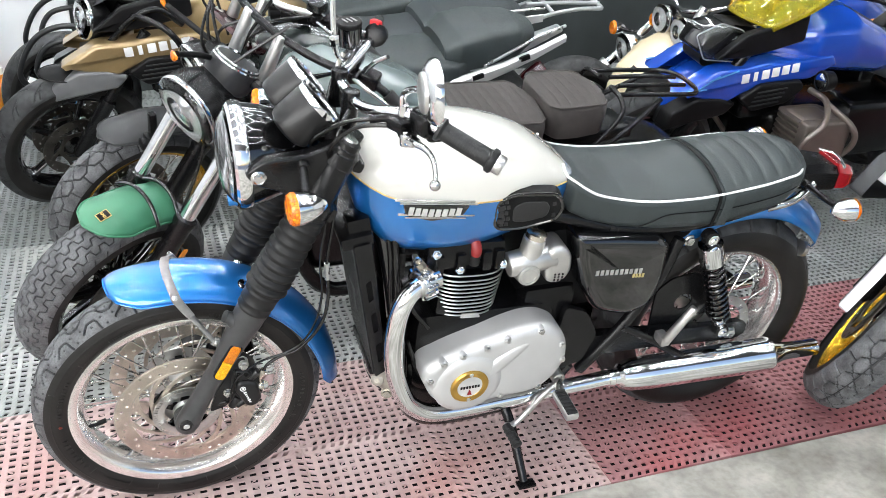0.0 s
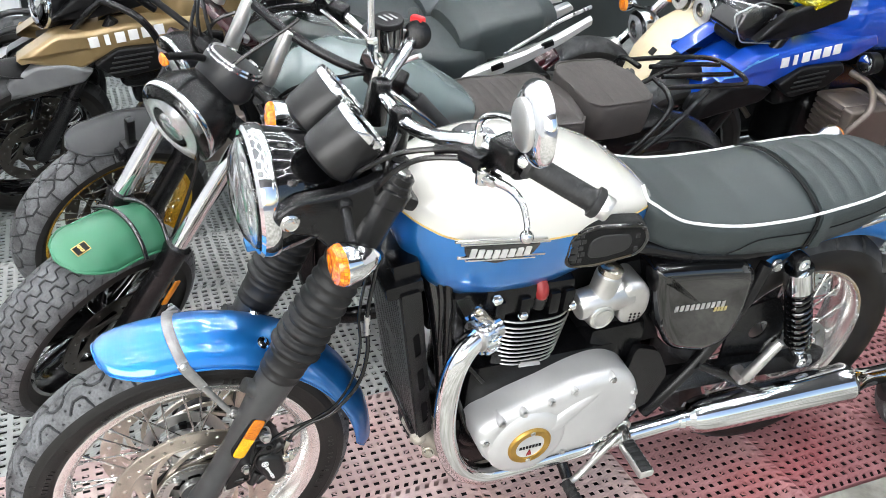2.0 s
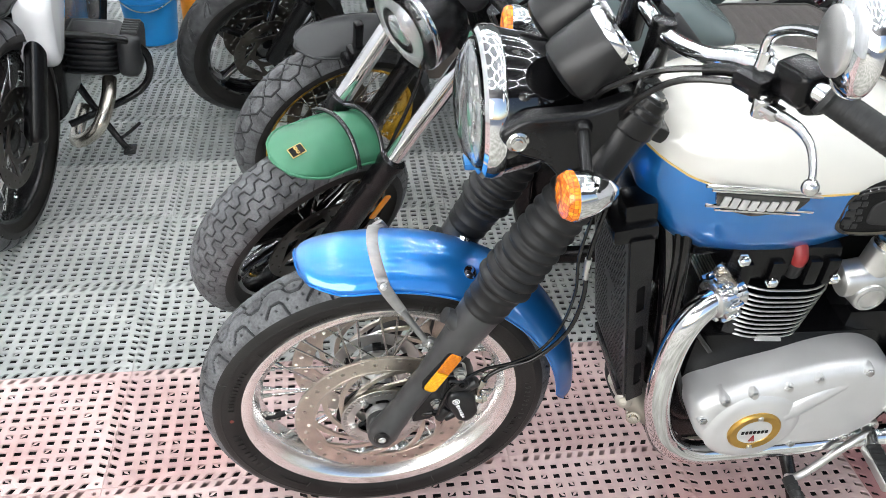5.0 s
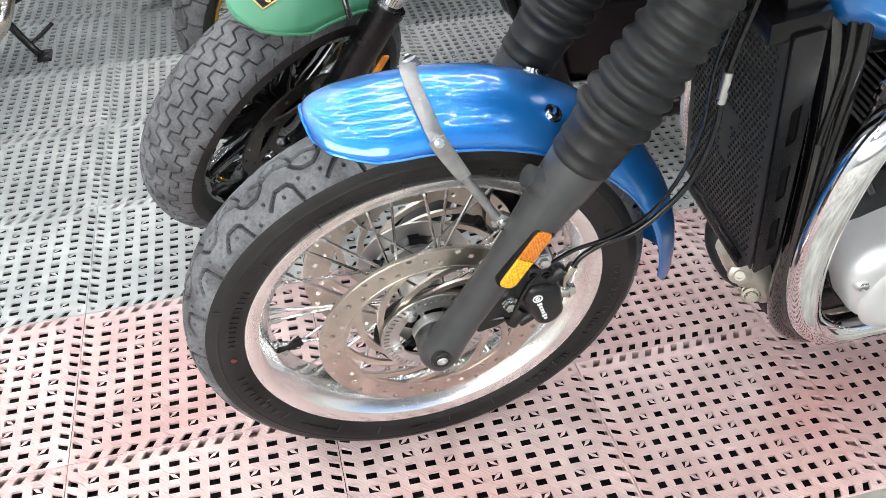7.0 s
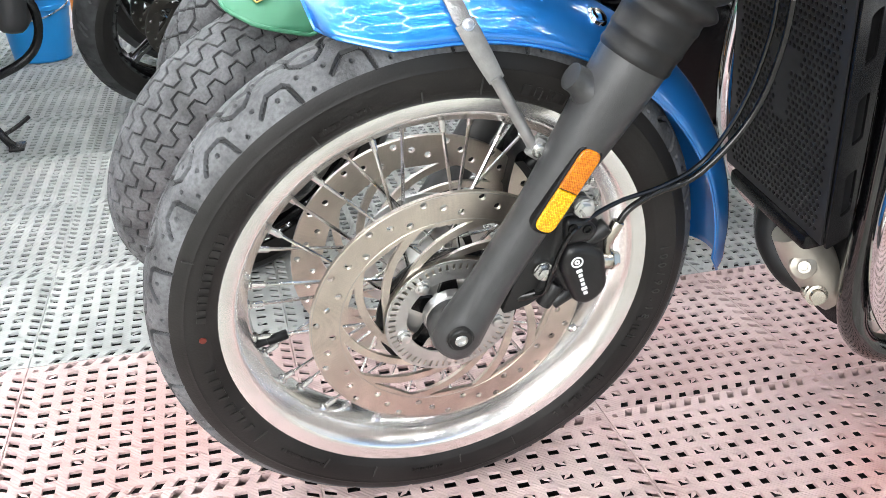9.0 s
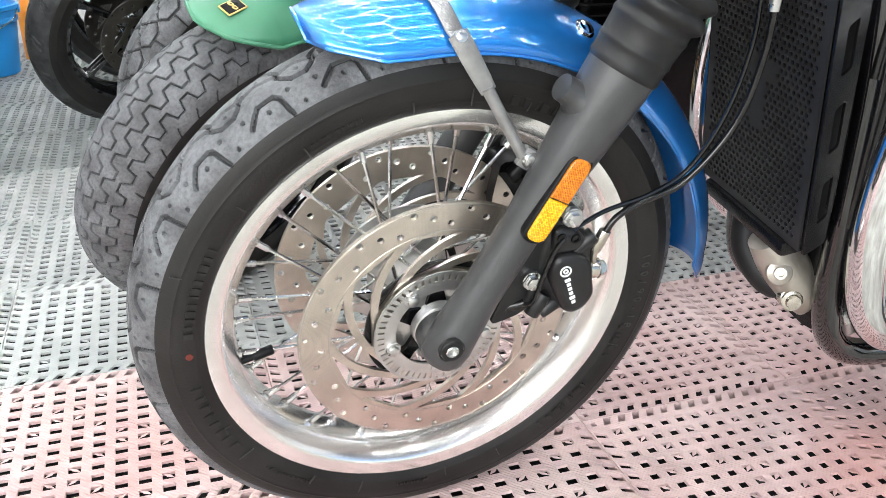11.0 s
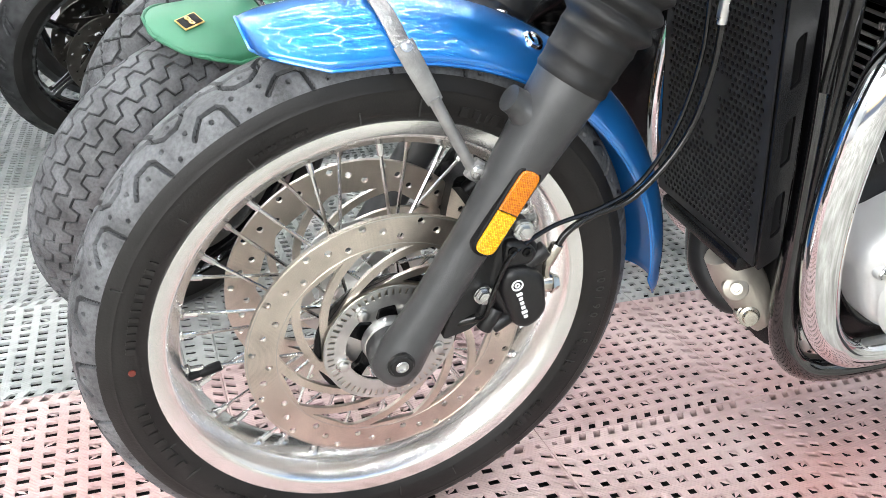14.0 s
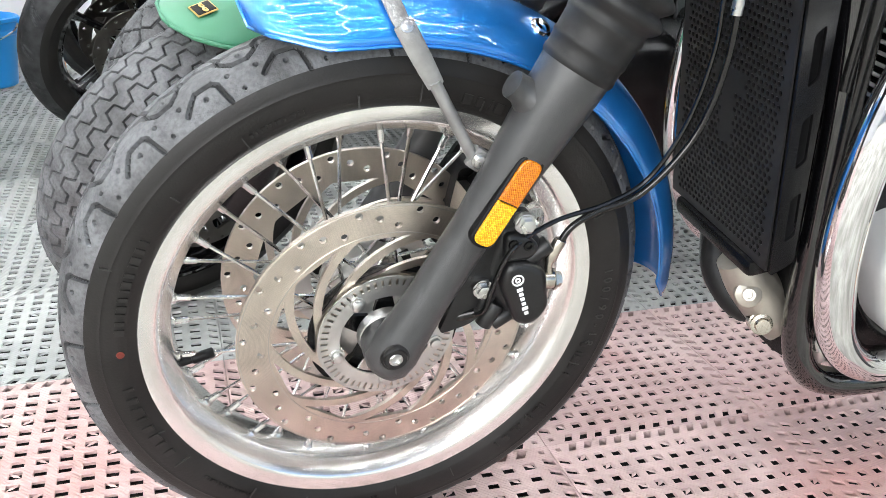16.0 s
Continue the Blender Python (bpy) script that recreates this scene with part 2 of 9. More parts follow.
TREAD_DARK = material("dull_tread_rubber", (0.034, 0.035, 0.037), 0.52, 0, 0.3, 22, 0.3, 500, tint=(0.064, 0.066, 0.068), spec=0.25)
SATIN_BLACK = material("satin_black_paint", (0.0055, 0.0055, 0.006), 0.26, 0, 0.2, 20, 0.08, 900, spec=0.34)
MATT_BLACK = material("matt_black_plastic", (0.005, 0.005, 0.0055), 0.42, 0, 0.25, 26, 0.2, 700, spec=0.18)
BOOT = material("fork_boot_rubber", (0.010, 0.010, 0.0102), 0.5, 0, 0.2, 30, 0.1, 600, spec=0.32)
GLOSS_BLACK = material("gloss_black_paint", (0.003, 0.003, 0.0035), 0.06, 0, 0.2, 8, coat=1.0)
ENGINE_BLACK = material("engine_black_enamel", (0.003, 0.003, 0.0034), 0.24, 0, 0.3, 22, 0.12, 500, spec=0.28)
CLOCK_BLACK = material("satin_black_barrel", (0.012, 0.012, 0.0125), 0.34, 0.2, 0.15, 30, 0.1, 800)
DARK_VOID = material("shadowed_mechanics_black", (0.003, 0.003, 0.0034), 0.5, 0, 0.3, 20, spec=0.15)
BLUE = material("candy_blue_paint", (0.012, 0.20, 0.60), 0.40, 0.8, 0.06, 5, coat=1.0)
BLUE.node_tree.nodes["Principled BSDF"].inputs["Coat IOR"].default_value = 1.75
WHITE = material("ivory_tank_paint", (0.60, 0.59, 0.545), 0.14, 0, 0.03, 4, coat=1.0)
GOLD_LINE = material("gold_pinstripe_paint", (0.55, 0.38, 0.12), 0.3, 0.3)
SEAT = material("charcoal_seat_vinyl", (0.031, 0.040, 0.041), 0.48, 0, 0.12, 14, 0.35, 900)
PIPING = material("pale_grey_piping", (0.72, 0.73, 0.73), 0.5, 0)


def prism_plastic(name, deep, base, bright, pitch):
    """Clear coloured plastic over small moulded prisms; the light each one catches is painted as a tone of its own."""
    m = bpy.data.materials.new(name)
    m.use_nodes = True
    t = m.node_tree
    p = t.nodes["Principled BSDF"]
    co = t.nodes.new("ShaderNodeTexCoord")
    cell, edge = t.nodes.new("ShaderNodeTexVoronoi"), t.nodes.new("ShaderNodeTexVoronoi")
    edge.feature = "DISTANCE_TO_EDGE"
    for n in (cell, edge):
        n.inputs["Scale"].default_value = 1 / pitch
        n.inputs["Randomness"].default_value = 0.1
        t.links.new(co.outputs["Object"], n.inputs["Vector"])
    ramp = t.nodes.new("ShaderNodeValToRGB")
    ramp.color_ramp.elements[0].color, ramp.color_ramp.elements[1].color = (*deep, 1), (*bright, 1)
    mid = ramp.color_ramp.elements.new(0.55)
    mid.color = (*base, 1)
    t.links.new(cell.outputs["Color"], ramp.inputs[0])
    line = t.nodes.new("ShaderNodeMapRange")
    line.inputs[2].default_value, line.inputs[3].default_value = 0.12, 0.35
    t.links.new(edge.outputs["Distance"], line.inputs[0])
    mul = t.nodes.new("ShaderNodeMix")
    mul.data_type, mul.blend_type = "RGBA", "MULTIPLY"
    mul.inputs[0].default_value = 1
    t.links.new(ramp.outputs[0], mul.inputs[6])
    t.links.new(line.outputs[0], mul.inputs[7])
    t.links.new(mul.outputs[2], p.inputs["Base Color"])
    p.inputs["Roughness"].default_value, p.inputs["Coat Weight"].default_value, p.inputs["Coat Roughness"].default_value = 0.25, 0.5, 0.05
    b = t.nodes.new("ShaderNodeBump")
    b.inputs["Strength"].default_value, b.inputs["Distance"].default_value = 0.8, 0.001
    t.links.new(cell.outputs["Distance"], b.inputs["Height"])
    t.links.new(b.outputs[0], p.inputs["Normal"])
    return m


REFLECTOR = prism_plastic("amber_reflector_prisms", (0.50, 0.12, 0.0), (0.66, 0.19, 0.0), (0.80, 0.26, 0.0), 0.0018)
# lower half of the one amber lens, with its yellow highlight coloured in
REFLECTOR_LOW = prism_plastic("highlit_amber_reflector_prisms", (0.72, 0.28, 0.0), (0.90, 0.44, 0.0), (1.0, 0.70, 0.02), 0.0018)
AMBER = prism_plastic("amber_lens_plastic", (0.62, 0.10, 0.0), (0.88, 0.20, 0.003), (1.0, 0.42, 0.01), 0.0055)
RED = material("red_lens_plastic", (0.24, 0.006, 0.010), 0.15, 0, 0.1, 40, coat=0.8)
CALIPER_BLACK = material("satin_black_caliper", (0.007, 0.007, 0.0075), 0.36, 0, 0.2, 30, 0.15, 700, spec=0.45)
RED_PLUG = material("red_rubber_cap", (0.25, 0.02, 0.02), 0.45, 0)
GLASS = glass("clear_lens_glass", (0.98, 0.99, 1.0))
MIRROR_GLASS = material("bright_reflector", (0.9, 0.9, 0.9), 0.06, 1.0, 0.02, 5)
LAMP_SILVER = material("faceted_lamp_silver", (0.92, 0.92, 0.91), 0.30, 0.65, 0.06, 60, 0.9, 75)
BRASS = material("brushed_brass", (0.55, 0.33, 0.08), 0.3, 0.9, 0.1, 30)
LETTER = material("pale_metal_letters", (0.75, 0.75, 0.74), 0.35, 0.6)
LETTER_DIM = material("dim_metal_letters", (0.42, 0.42, 0.41), 0.4, 0.6)
LETTER_GOLD = material("gold_letters", (0.55, 0.46, 0.2), 0.4, 0.4)
LETTER_WHITE = material("white_print", (0.8, 0.8, 0.8), 0.5)
TYRE_PRINT = material("raised_tyre_print", (0.024, 0.023, 0.022), 0.55)
GRIP = material("ribbed_grip_rubber", (0.012, 0.0125, 0.013), 0.55, 0, 0.2, 30, 0.2, 800)
CABLE = material("gloss_cable_sleeve", (0.005, 0.005, 0.005), 0.22)
RADIATOR = material("radiator_guard_black", (0.013, 0.013, 0.0135), 0.36, 0, 0.15, 30, spec=0.35)
STEEL_DARK = material("dark_disc_steel", (0.11, 0.10, 0.09), 0.38, 1.0, 0.15, 30)
COLLECTOR = material("dull_stained_steel", (0.46, 0.43, 0.375), 0.42, 0.85, 0.22, 16, 0.1, 300)
TITAN = material("heat_stained_steel", (0.60, 0.56, 0.49), 0.25, 1.0, 0.15, 9)

# ---- the room ----
CONCRETE = material("worn_concrete", (0.34, 0.325, 0.285), 0.75, 0, 0.28, 5, 0.4, 120, tint=(0.52, 0.50, 0.45), speck=0.2)
# floor coloured near black, so the shade in the mat holes is painted
UNDER = material("shade_black_floor_below_mats", (0.007, 0.0068, 0.0065), 0.9, 0, 0.4, 12)
GREY_WALL = material("pale_grey_wall_paint", (0.68, 0.69, 0.70), 0.6, 0, 0.06, 2)
DARK_WALL = material("charcoal_wall_panel", (0.03, 0.036, 0.036), 0.45, 0, 0.2, 3)
CEILING = material("dark_ceiling_paint", (0.10, 0.10, 0.105), 0.7, 0, 0.1, 2)
OUTSIDE = material("pale_forecourt_concrete", (0.45, 0.44, 0.42), 0.8, 0, 0.15, 1)


def slab(name, c, s, mat, label, category, kind="structure"):
    ob = link(name, box(B(), c, s, 0), mat)
    return tagged(ob, label, category, "", kind)


FLOOR_TOP = -0.022
slab("floor", (0.6, 1.0, FLOOR_TOP - 0.1), (14, 11, 0.2), UNDER, "floor below the plastic mats, near black as painted shade", "floor")
slab("pavement", (0.6, -2.39, -0.106 + 0.004), (14, 4.24, 0.2), CONCRETE, "worn stained concrete in front of the mats", "pavement")
slab("ground", (0.6, -18, -0.25), (120, 27, 0.2), OUTSIDE, "pale forecourt outside the open shop front", "ground")
slab("wall_back", (0.6, 3.64, 1.55), (14, 0.2, 3.5), DARK_WALL, "dark charcoal back wall of the showroom", "wall")
slab("wall_left", (-2.75, 1.75, 1.55), (0.2, 6.5, 3.5), GREY_WALL, "plain pale grey side wall", "wall")
slab("wall_right", (7.0, 0.5, 1.55), (0.2, 10, 3.5), GREY_WALL, "plain pale grey side wall", "wall")
slab("ceiling", (0.6, 0.35, 3.35), (14, 9.7, 0.12), CEILING, "dark painted showroom ceiling", "ceiling")
slab("wall_left_front", (-6.3, 0.3, 1.55), (0.2, 9.6, 3.5), GREY_WALL, "plain pale grey side wall", "wall")
slab("wall_partition", (-1.5, 3.42, 1.55), (2.3, 0.12, 3.5), GREY_WALL, "plain pale grey partition behind the bucket", "wall")


# honeycomb lamp of straight light tubes under the ceiling
TUBE = glow("white_light_tube", (0.95, 0.98, 1.0), 42.0)
HEX = 0.54
lamp = thing("honeycomb_light", "white honeycomb of straight light tubes under the ceiling", "ceiling light", m=pose(-1.9, -2.1, 3.2))
bar = B()
cyl(bar, (-HEX / 2 + 0.02, 0, 0), (HEX / 2 - 0.02, 0, 0), 0.008, seg=6)
first = None
seen_edges = set()
for i in range(7):
    for j in range(7):
        cx, cy = i * 1.5 * HEX, (j + 0.5 * (i % 2)) * HEX * math.sqrt(3)
        for k in range(6):
            a = radians(60 * k + 30)
            mx, my = cx + HEX * math.sqrt(3) / 2 * math.cos(a), cy + HEX * math.sqrt(3) / 2 * math.sin(a)
            key = (round(mx, 2), round(my, 2))
            if key in seen_edges:
                continue
            seen_edges.add(key)
            M = Matrix.Translation((mx, my, 0)) @ Matrix.Rotation(a + math.pi / 2, 4, "Z")
            if len(seen_edges) % 9 == 1:
                part("hanger", cyl(B(), (mx, my, 0.008), (mx, my, 0.092), 0.002, seg=5), CEILING, lamp)
            if first is None:
                first = part("light_tube", bar, TUBE, lamp)
                first.matrix_basis = M
            else:
                twin(first, M)

# ---- perforated plastic floor mats ----
def mat_tile_mesh(sx, sy, h=0.0205, wall=0.0045):
    """One square of perforated mat: slanted slots round the rim, a thin lattice of holes inside over a dark gap, split holes on the diagonals."""
    verts, faces = [], []

    def cell(o, holes, drop=0.0):
        """A quad cell (corner points o) with one quad hole."""
        b = len(verts)
        for p in o:
            verts.append((p[0], p[1], 0.0))
        for p in holes:
            verts.append((p[0], p[1], 0.0))
        for p in holes:
            verts.append((p[0], p[1], -wall))
        for i in range(4):
            j = (i + 1) % 4
            faces.append((b + i, b + j, b + 4 + j, b + 4 + i))
            faces.append((b + 4 + i, b + 4 + j, b + 8 + j, b + 8 + i))

    def strip(pts, z):
        b = len(verts)
        for p in pts:
            verts.append((p[0], p[1], z))
        faces.append((b, b + 1, b + 2, b + 3))

    n, rimw = 12, 0.026
    gx, gy = (sx - 2 * rimw) / n, (sy - 2 * rimw) / n
    for i in range(n):
        for j in range(n):
            x, y = rimw + i * gx, rimw + j * gy
            hx, hy = gx * 0.225, gy * 0.235
            cell([(x, y), (x + gx, y), (x + gx, y + gy), (x, y + gy)], [(x + hx, y + hy), (x + gx - hx, y + hy), (x + gx - hx, y + gy - hy), (x + hx, y + gy - hy)])
            if (i + j) % 6 == 5 or (i - j) % 6 == 0:
                t = 0.0022
                s = 1 if (i + j) % 6 == 5 else -1
                a, b = (x + hx, y + (hy if s > 0 else gy - hy)), (x + gx - hx, y + (gy - hy if s > 0 else hy))
                mx, my = (a[0] + b[0]) / 2, (a[1] + b[1]) / 2
                strip([a, (mx + t, my - s * t), b, (mx - t, my + s * t)], 0.0)
    m = 13
    for side in range(4):
        ln = sx if side % 2 == 0 else sy
        g = (ln - 2 * rimw) / m

        def T(u, v):
            if side == 0:
                return (u, v)
            if side == 1:
                return (sx - v, u)
            if side == 2:
                return (sx - u, sy - v)
            return (v, sy - u)
        for k in range(m):
            u = rimw + k * g
            o = [T(u, 0.0006), T(u + g, 0.0006), T(u + g, rimw), T(u, rimw)]
            f = 0.30 * g
            sl = 0.42 * g
            hh = [(u + f - sl * 0.3, 0.0035), (u + g - f * 0.6 - sl * 0.3, 0.0035), (u + g - f * 0.6 + sl * 0.5, rimw - 0.007), (u + f + sl * 0.5, rimw - 0.007)]
            cell(o, [T(min(max(a, u + 0.001), u + g - 0.001), b) for a, b in hh])
    for cx, cy in ((0, 0), (sx, 0), (sx, sy), (0, sy)):
        dx, dy = (1 if cx == 0 else -1), (1 if cy == 0 else -1)
        q = [(cx + dx * 0.0006, cy + dy * 0.0006), (cx + dx * rimw, cy + dy * 0.0006), (cx + dx * rimw, cy + dy * rimw), (cx + dx * 0.0006, cy + dy * rimw)]
        f = 0.30
        c = (cx + dx * rimw / 2, cy + dy * rimw / 2)
        cell(q, [(c[0] + (p[0] - c[0]) * f, c[1] + (p[1] - c[1]) * f) for p in q])
    # outer skirt
    b = len(verts)
    for z in (0.0, -h):
        for p in ((0.0006, 0.0006), (sx - 0.0006, 0.0006), (sx - 0.0006, sy - 0.0006), (0.0006, sy - 0.0006)):
            verts.append((*p, z))
    for i in range(4):
        j = (i + 1) % 4
        faces.append((b + i, b + j, b + 4 + j, b + 4 + i))
    me = bpy.data.meshes.new("mat_tile")
    me.from_pydata(verts, [], faces)
    bm = bmesh.new()
    bm.from_mesh(me)
    bmesh.ops.remove_doubles(bm, verts=bm.verts, dist=0.0001)
    bm.to_mesh(me)
    bm.free()
    return me


def mat_plastic(name, base, dust, dirt):
    """Moulded plastic, greyed by dust, with worn and stained places that run on from tile to tile."""
    m = material(name, base, 0.62, 0, 0.16, 3.2, 0.35, 480, tint=dust, per_object=0.14, speck=0.12)
    t = m.node_tree
    p = t.nodes["Principled BSDF"]
    geo = t.nodes.new("ShaderNodeNewGeometry")
    n = t.nodes.new("ShaderNodeTexNoise")
    n.inputs["Scale"].default_value, n.inputs["Detail"].default_value = 2.3, 5
    t.links.new(geo.outputs["Position"], n.inputs["Vector"])
    r = t.nodes.new("ShaderNodeMapRange")
    r.inputs[1].default_value, r.inputs[2].default_value = 0.55, 0.74
    t.links.new(n.outputs["Fac"], r.inputs[0])
    ribs = t.nodes.new("ShaderNodeTexWave")
    ribs.wave_type, ribs.bands_direction, ribs.wave_profile = "BANDS", "DIAGONAL", "SIN"
    ribs.inputs["Scale"].default_value, ribs.inputs["Distortion"].default_value, ribs.inputs["Detail"].default_value = 95, 1.5, 1
    t.links.new(geo.outputs["Position"], ribs.inputs["Vector"])
    rb = t.nodes.new("ShaderNodeBump")
    rb.inputs["Strength"].default_value, rb.inputs["Distance"].default_value = 0.5, 0.0012
    t.links.new(ribs.outputs["Fac"], rb.inputs["Height"])
    t.links.new(p.inputs["Normal"].links[0].from_socket, rb.inputs["Normal"])
    t.links.new(rb.outputs[0], p.inputs["Normal"])
    mix = t.nodes.new("ShaderNodeMix")
    mix.data_type = "RGBA"
    old = p.inputs["Base Color"].links[0].from_socket
    t.links.new(old, mix.inputs[6])
    mix.inputs[7].default_value = (*dirt, 1)
    t.links.new(r.outputs[0], mix.inputs[0])
    t.links.new(mix.outputs[2], p.inputs["Base Color"])
    return m


MAT_PINK = mat_plastic("faded_red_mat_plastic", (0.67, 0.455, 0.435), (0.80, 0.62, 0.595), (0.57, 0.33, 0.305))
MAT_RED = mat_plastic("red_mat_plastic", (0.37, 0.14, 0.15), (0.47, 0.225, 0.23), (0.35, 0.085, 0.095))
MAT_ROSE = mat_plastic("rose_mat_plastic", (0.46, 0.21, 0.215), (0.58, 0.325, 0.325), (0.44, 0.135, 0.14))
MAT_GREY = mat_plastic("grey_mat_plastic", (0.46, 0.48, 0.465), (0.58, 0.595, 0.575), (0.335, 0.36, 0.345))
MAT_DEEP = mat_plastic("darker_grey_green_mat", (0.30, 0.325, 0.315), (0.42, 0.44, 0.435), (0.23, 0.25, 0.24))
TY = 0.365
XS = [-2.66 + 0.418 * k for k in range(5)] + [-0.565, -0.145, 0.28, 0.645] + [0.645 + 0.365 * k for k in range(1, 15)]
mats = thing("floor_mats", "perforated plastic floor mats, faded red in front and grey behind", "floor mat", kind="structure", m=pose(0.28, 0.09, 0, 0, 0, 0.6))
made = {}
for i, (x0, x1) in enumerate(zip(XS, XS[1:])):
    for j in range(-1, 13):
        key = round(x1 - x0, 3)
        # front reds deepen to the right, greys turn darker at the back and right
        if j < 1:
            c = MAT_RED if x0 > 1.3 else (MAT_ROSE if x0 > 0.9 else MAT_PINK)
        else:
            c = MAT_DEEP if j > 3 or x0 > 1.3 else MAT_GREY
        if key not in made:
            made[key] = mat_tile_mesh(key, TY)
        me = made[key]
        if (key, c.name) in made:
            me = made[(key, c.name)]
        else:
            me = me.copy()
            me.materials.append(c)
            made[(key, c.name)] = me
        o = new("mat_tile", me)
        o.parent = mats
        o.location = (x0 - 0.28, j * TY, random.uniform(-0.0012, 0.0))
for me in [k for k in made.values() if not k.materials]:
    bpy.data.meshes.remove(me)

# ---- wheels ----
def seg_dist(U, W, a, b):
    """Distance of points (U, W) from the segment a-b."""
    ax, ay = a
    dx, dy = b[0] - ax, b[1] - ay
    t = np.clip(((U - ax) * dx + (W - ay) * dy) / (dx * dx + dy * dy + 1e-12), 0, 1)
    return np.hypot(U - ax - t * dx, W - ay - t * dy)


def groove(depth, width, lines, U, W, period, dots=()):
    """Depth of the tread's cuts at arc length U and sideways distance W, for lines that repeat each period."""
    D = np.full(U.shape, 1.0)
    u = (U + period / 2) % period - period / 2
    for l in lines:
        for a, b in zip(l, l[1:]):
            for sh in (-period, 0, period):
                D = np.minimum(D, seg_dist(u + sh, W, a, b))
    g = depth * np.clip((width / 2 - D) / (width * 0.16) + 0.5, 0, 1)
    for (a, b, r) in dots:
        for sh in (-period, 0, period):
            d = np.hypot(u + sh - a, W - b)
            g = np.maximum(g, depth * 0.8 * np.clip((r - d) / (r * 0.4) + 0.5, 0, 1))
    return g


def tyre_mesh(name, prof, nu, nv, cut, mats, parent, label, tread_from):
    """prof: half section from crown to bead as (y, r). cut(U, S): depth at arc length U and signed way S from the crown."""
    P = np.array(smooth_path(prof, 10))
    full = np.concatenate([P[::-1] * [-1, 1], P[1:]])
    step = np.concatenate([[0], np.cumsum(np.hypot(*np.diff(full, axis=0).T))])
    s = step - step[len(step) // 2]
    # samples lie closer over the tread than over the sidewalls
    grid = np.linspace(s[0], s[-1], 4001)
    dens = np.where(np.abs(grid) < tread_from + 0.002, 1.0, 0.42)
    acc = np.concatenate([[0], np.cumsum((dens[1:] + dens[:-1]) / 2)])
    S = np.interp(np.linspace(0, acc[-1], nv), acc, grid)
    y, r = np.interp(S, s, full[:, 0]), np.interp(S, s, full[:, 1])
    dy, dr = np.gradient(y), np.gradient(r)
    n = np.hypot(dy, dr)
    ny, nr = -dr / n, dy / n
    # more samples over the front and top of the wheel than behind and below
    k = int(nu * 0.75)
    A = np.concatenate([np.linspace(radians(50), radians(270), k, endpoint=False), np.linspace(radians(270), radians(410), nu - k, endpoint=False)])
    R0 = prof[0][1]
    G = cut(A[:, None] * R0 + 0 * S[None], S[None] + 0 * A[:, None])
    rr = r[None] - G * nr[None]
    yy = y[None] - G * ny[None] + 0 * A[:, None]
    pts = np.stack([rr * np.cos(A)[:, None], yy, rr * np.sin(A)[:, None]], -1)
    ob = grid_mesh(name, pts, mats[0], parent=parent, label=label, angle=40)
    ob.data.materials.append(mats[1])
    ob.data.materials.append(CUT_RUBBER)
    idx = np.zeros(len(ob.data.polygons), np.int32)
    mid = (np.abs(S[:-1] + S[1:]) / 2 < tread_from)
    idx[:] = np.tile(mid, nu)[:len(idx)]
    # shade of the cuts painted as darker rubber, where also no dust lies
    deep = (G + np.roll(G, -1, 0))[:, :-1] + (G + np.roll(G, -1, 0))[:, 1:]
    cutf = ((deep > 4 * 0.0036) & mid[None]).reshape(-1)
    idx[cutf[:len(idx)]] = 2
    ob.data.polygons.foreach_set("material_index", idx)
    return ob


def rim_mesh(width, r_out, r_bed, seg=96):
    """The turned section of a wire wheel's rim; y is the axle."""
    w = width / 2
    out = [(-w, r_out), (-w + 0.0035, r_out + 0.0015), (-w + 0.006, r_out - 0.003), (-w + 0.012, r_out - 0.017), (-w * 0.35, r_bed + 0.006), (w * 0.35, r_bed + 0.006),
           (w - 0.012, r_out - 0.017), (w - 0.006, r_out - 0.003), (w - 0.0035, r_out + 0.0015), (w, r_out),
           (w + 0.0008, r_out - 0.004), (w + 0.0004, r_out - 0.014), (w - 0.004, r_out - 0.0185), (w - 0.010, r_out - 0.0215), (w * 0.55, r_bed + 0.0025), (w * 0.35, r_bed), (0, r_bed - 0.002), (-w * 0.35, r_bed), (-w * 0.55, r_bed + 0.0025), (-w + 0.010, r_out - 0.0215), (-w + 0.004, r_out - 0.0185), (-w + 0.0015, r_out - 0.014)]
    return ring(B(), out, (0, 0, 0), (0, 1, 0), seg)


def put_spokes(wheel, n, r_hub, y_hub, r_rim, cross, mat):
    """Crossed wire spokes with nipples, each an object on one shared mesh."""
    first = None
    for i in range(n):
        side = -1 if i % 2 else 1
        lead = 1 if (i // 2) % 2 else -1
        a = 2 * math.pi * i / n
        hub = V(r_hub * math.cos(a + lead * cross), side * y_hub, r_hub * math.sin(a + lead * cross))
        end = V(r_rim * math.cos(a), side * 0.006, r_rim * math.sin(a))
        d = end - hub
        if first is None:
            ln = d.length
            bm = B()
            cyl(bm, (0, 0, 0), (0, 0, ln), 0.0021, seg=6)
            lathe(bm, [(ln - 0.020, 0.0026), (ln - 0.019, 0.0036), (ln - 0.006, 0.0038), (ln - 0.004, 0.0062), (ln + 0.003, 0.0055)], (0, 0, 0), (0, 0, 1), 8)
        M = Matrix.Translation(hub) @ d.to_track_quat("Z", "Y").to_matrix().to_4x4()
        if first is None:
            first = part("spoke", bm, mat, wheel)
            first.matrix_basis = M
        else:
            twin(first, M)


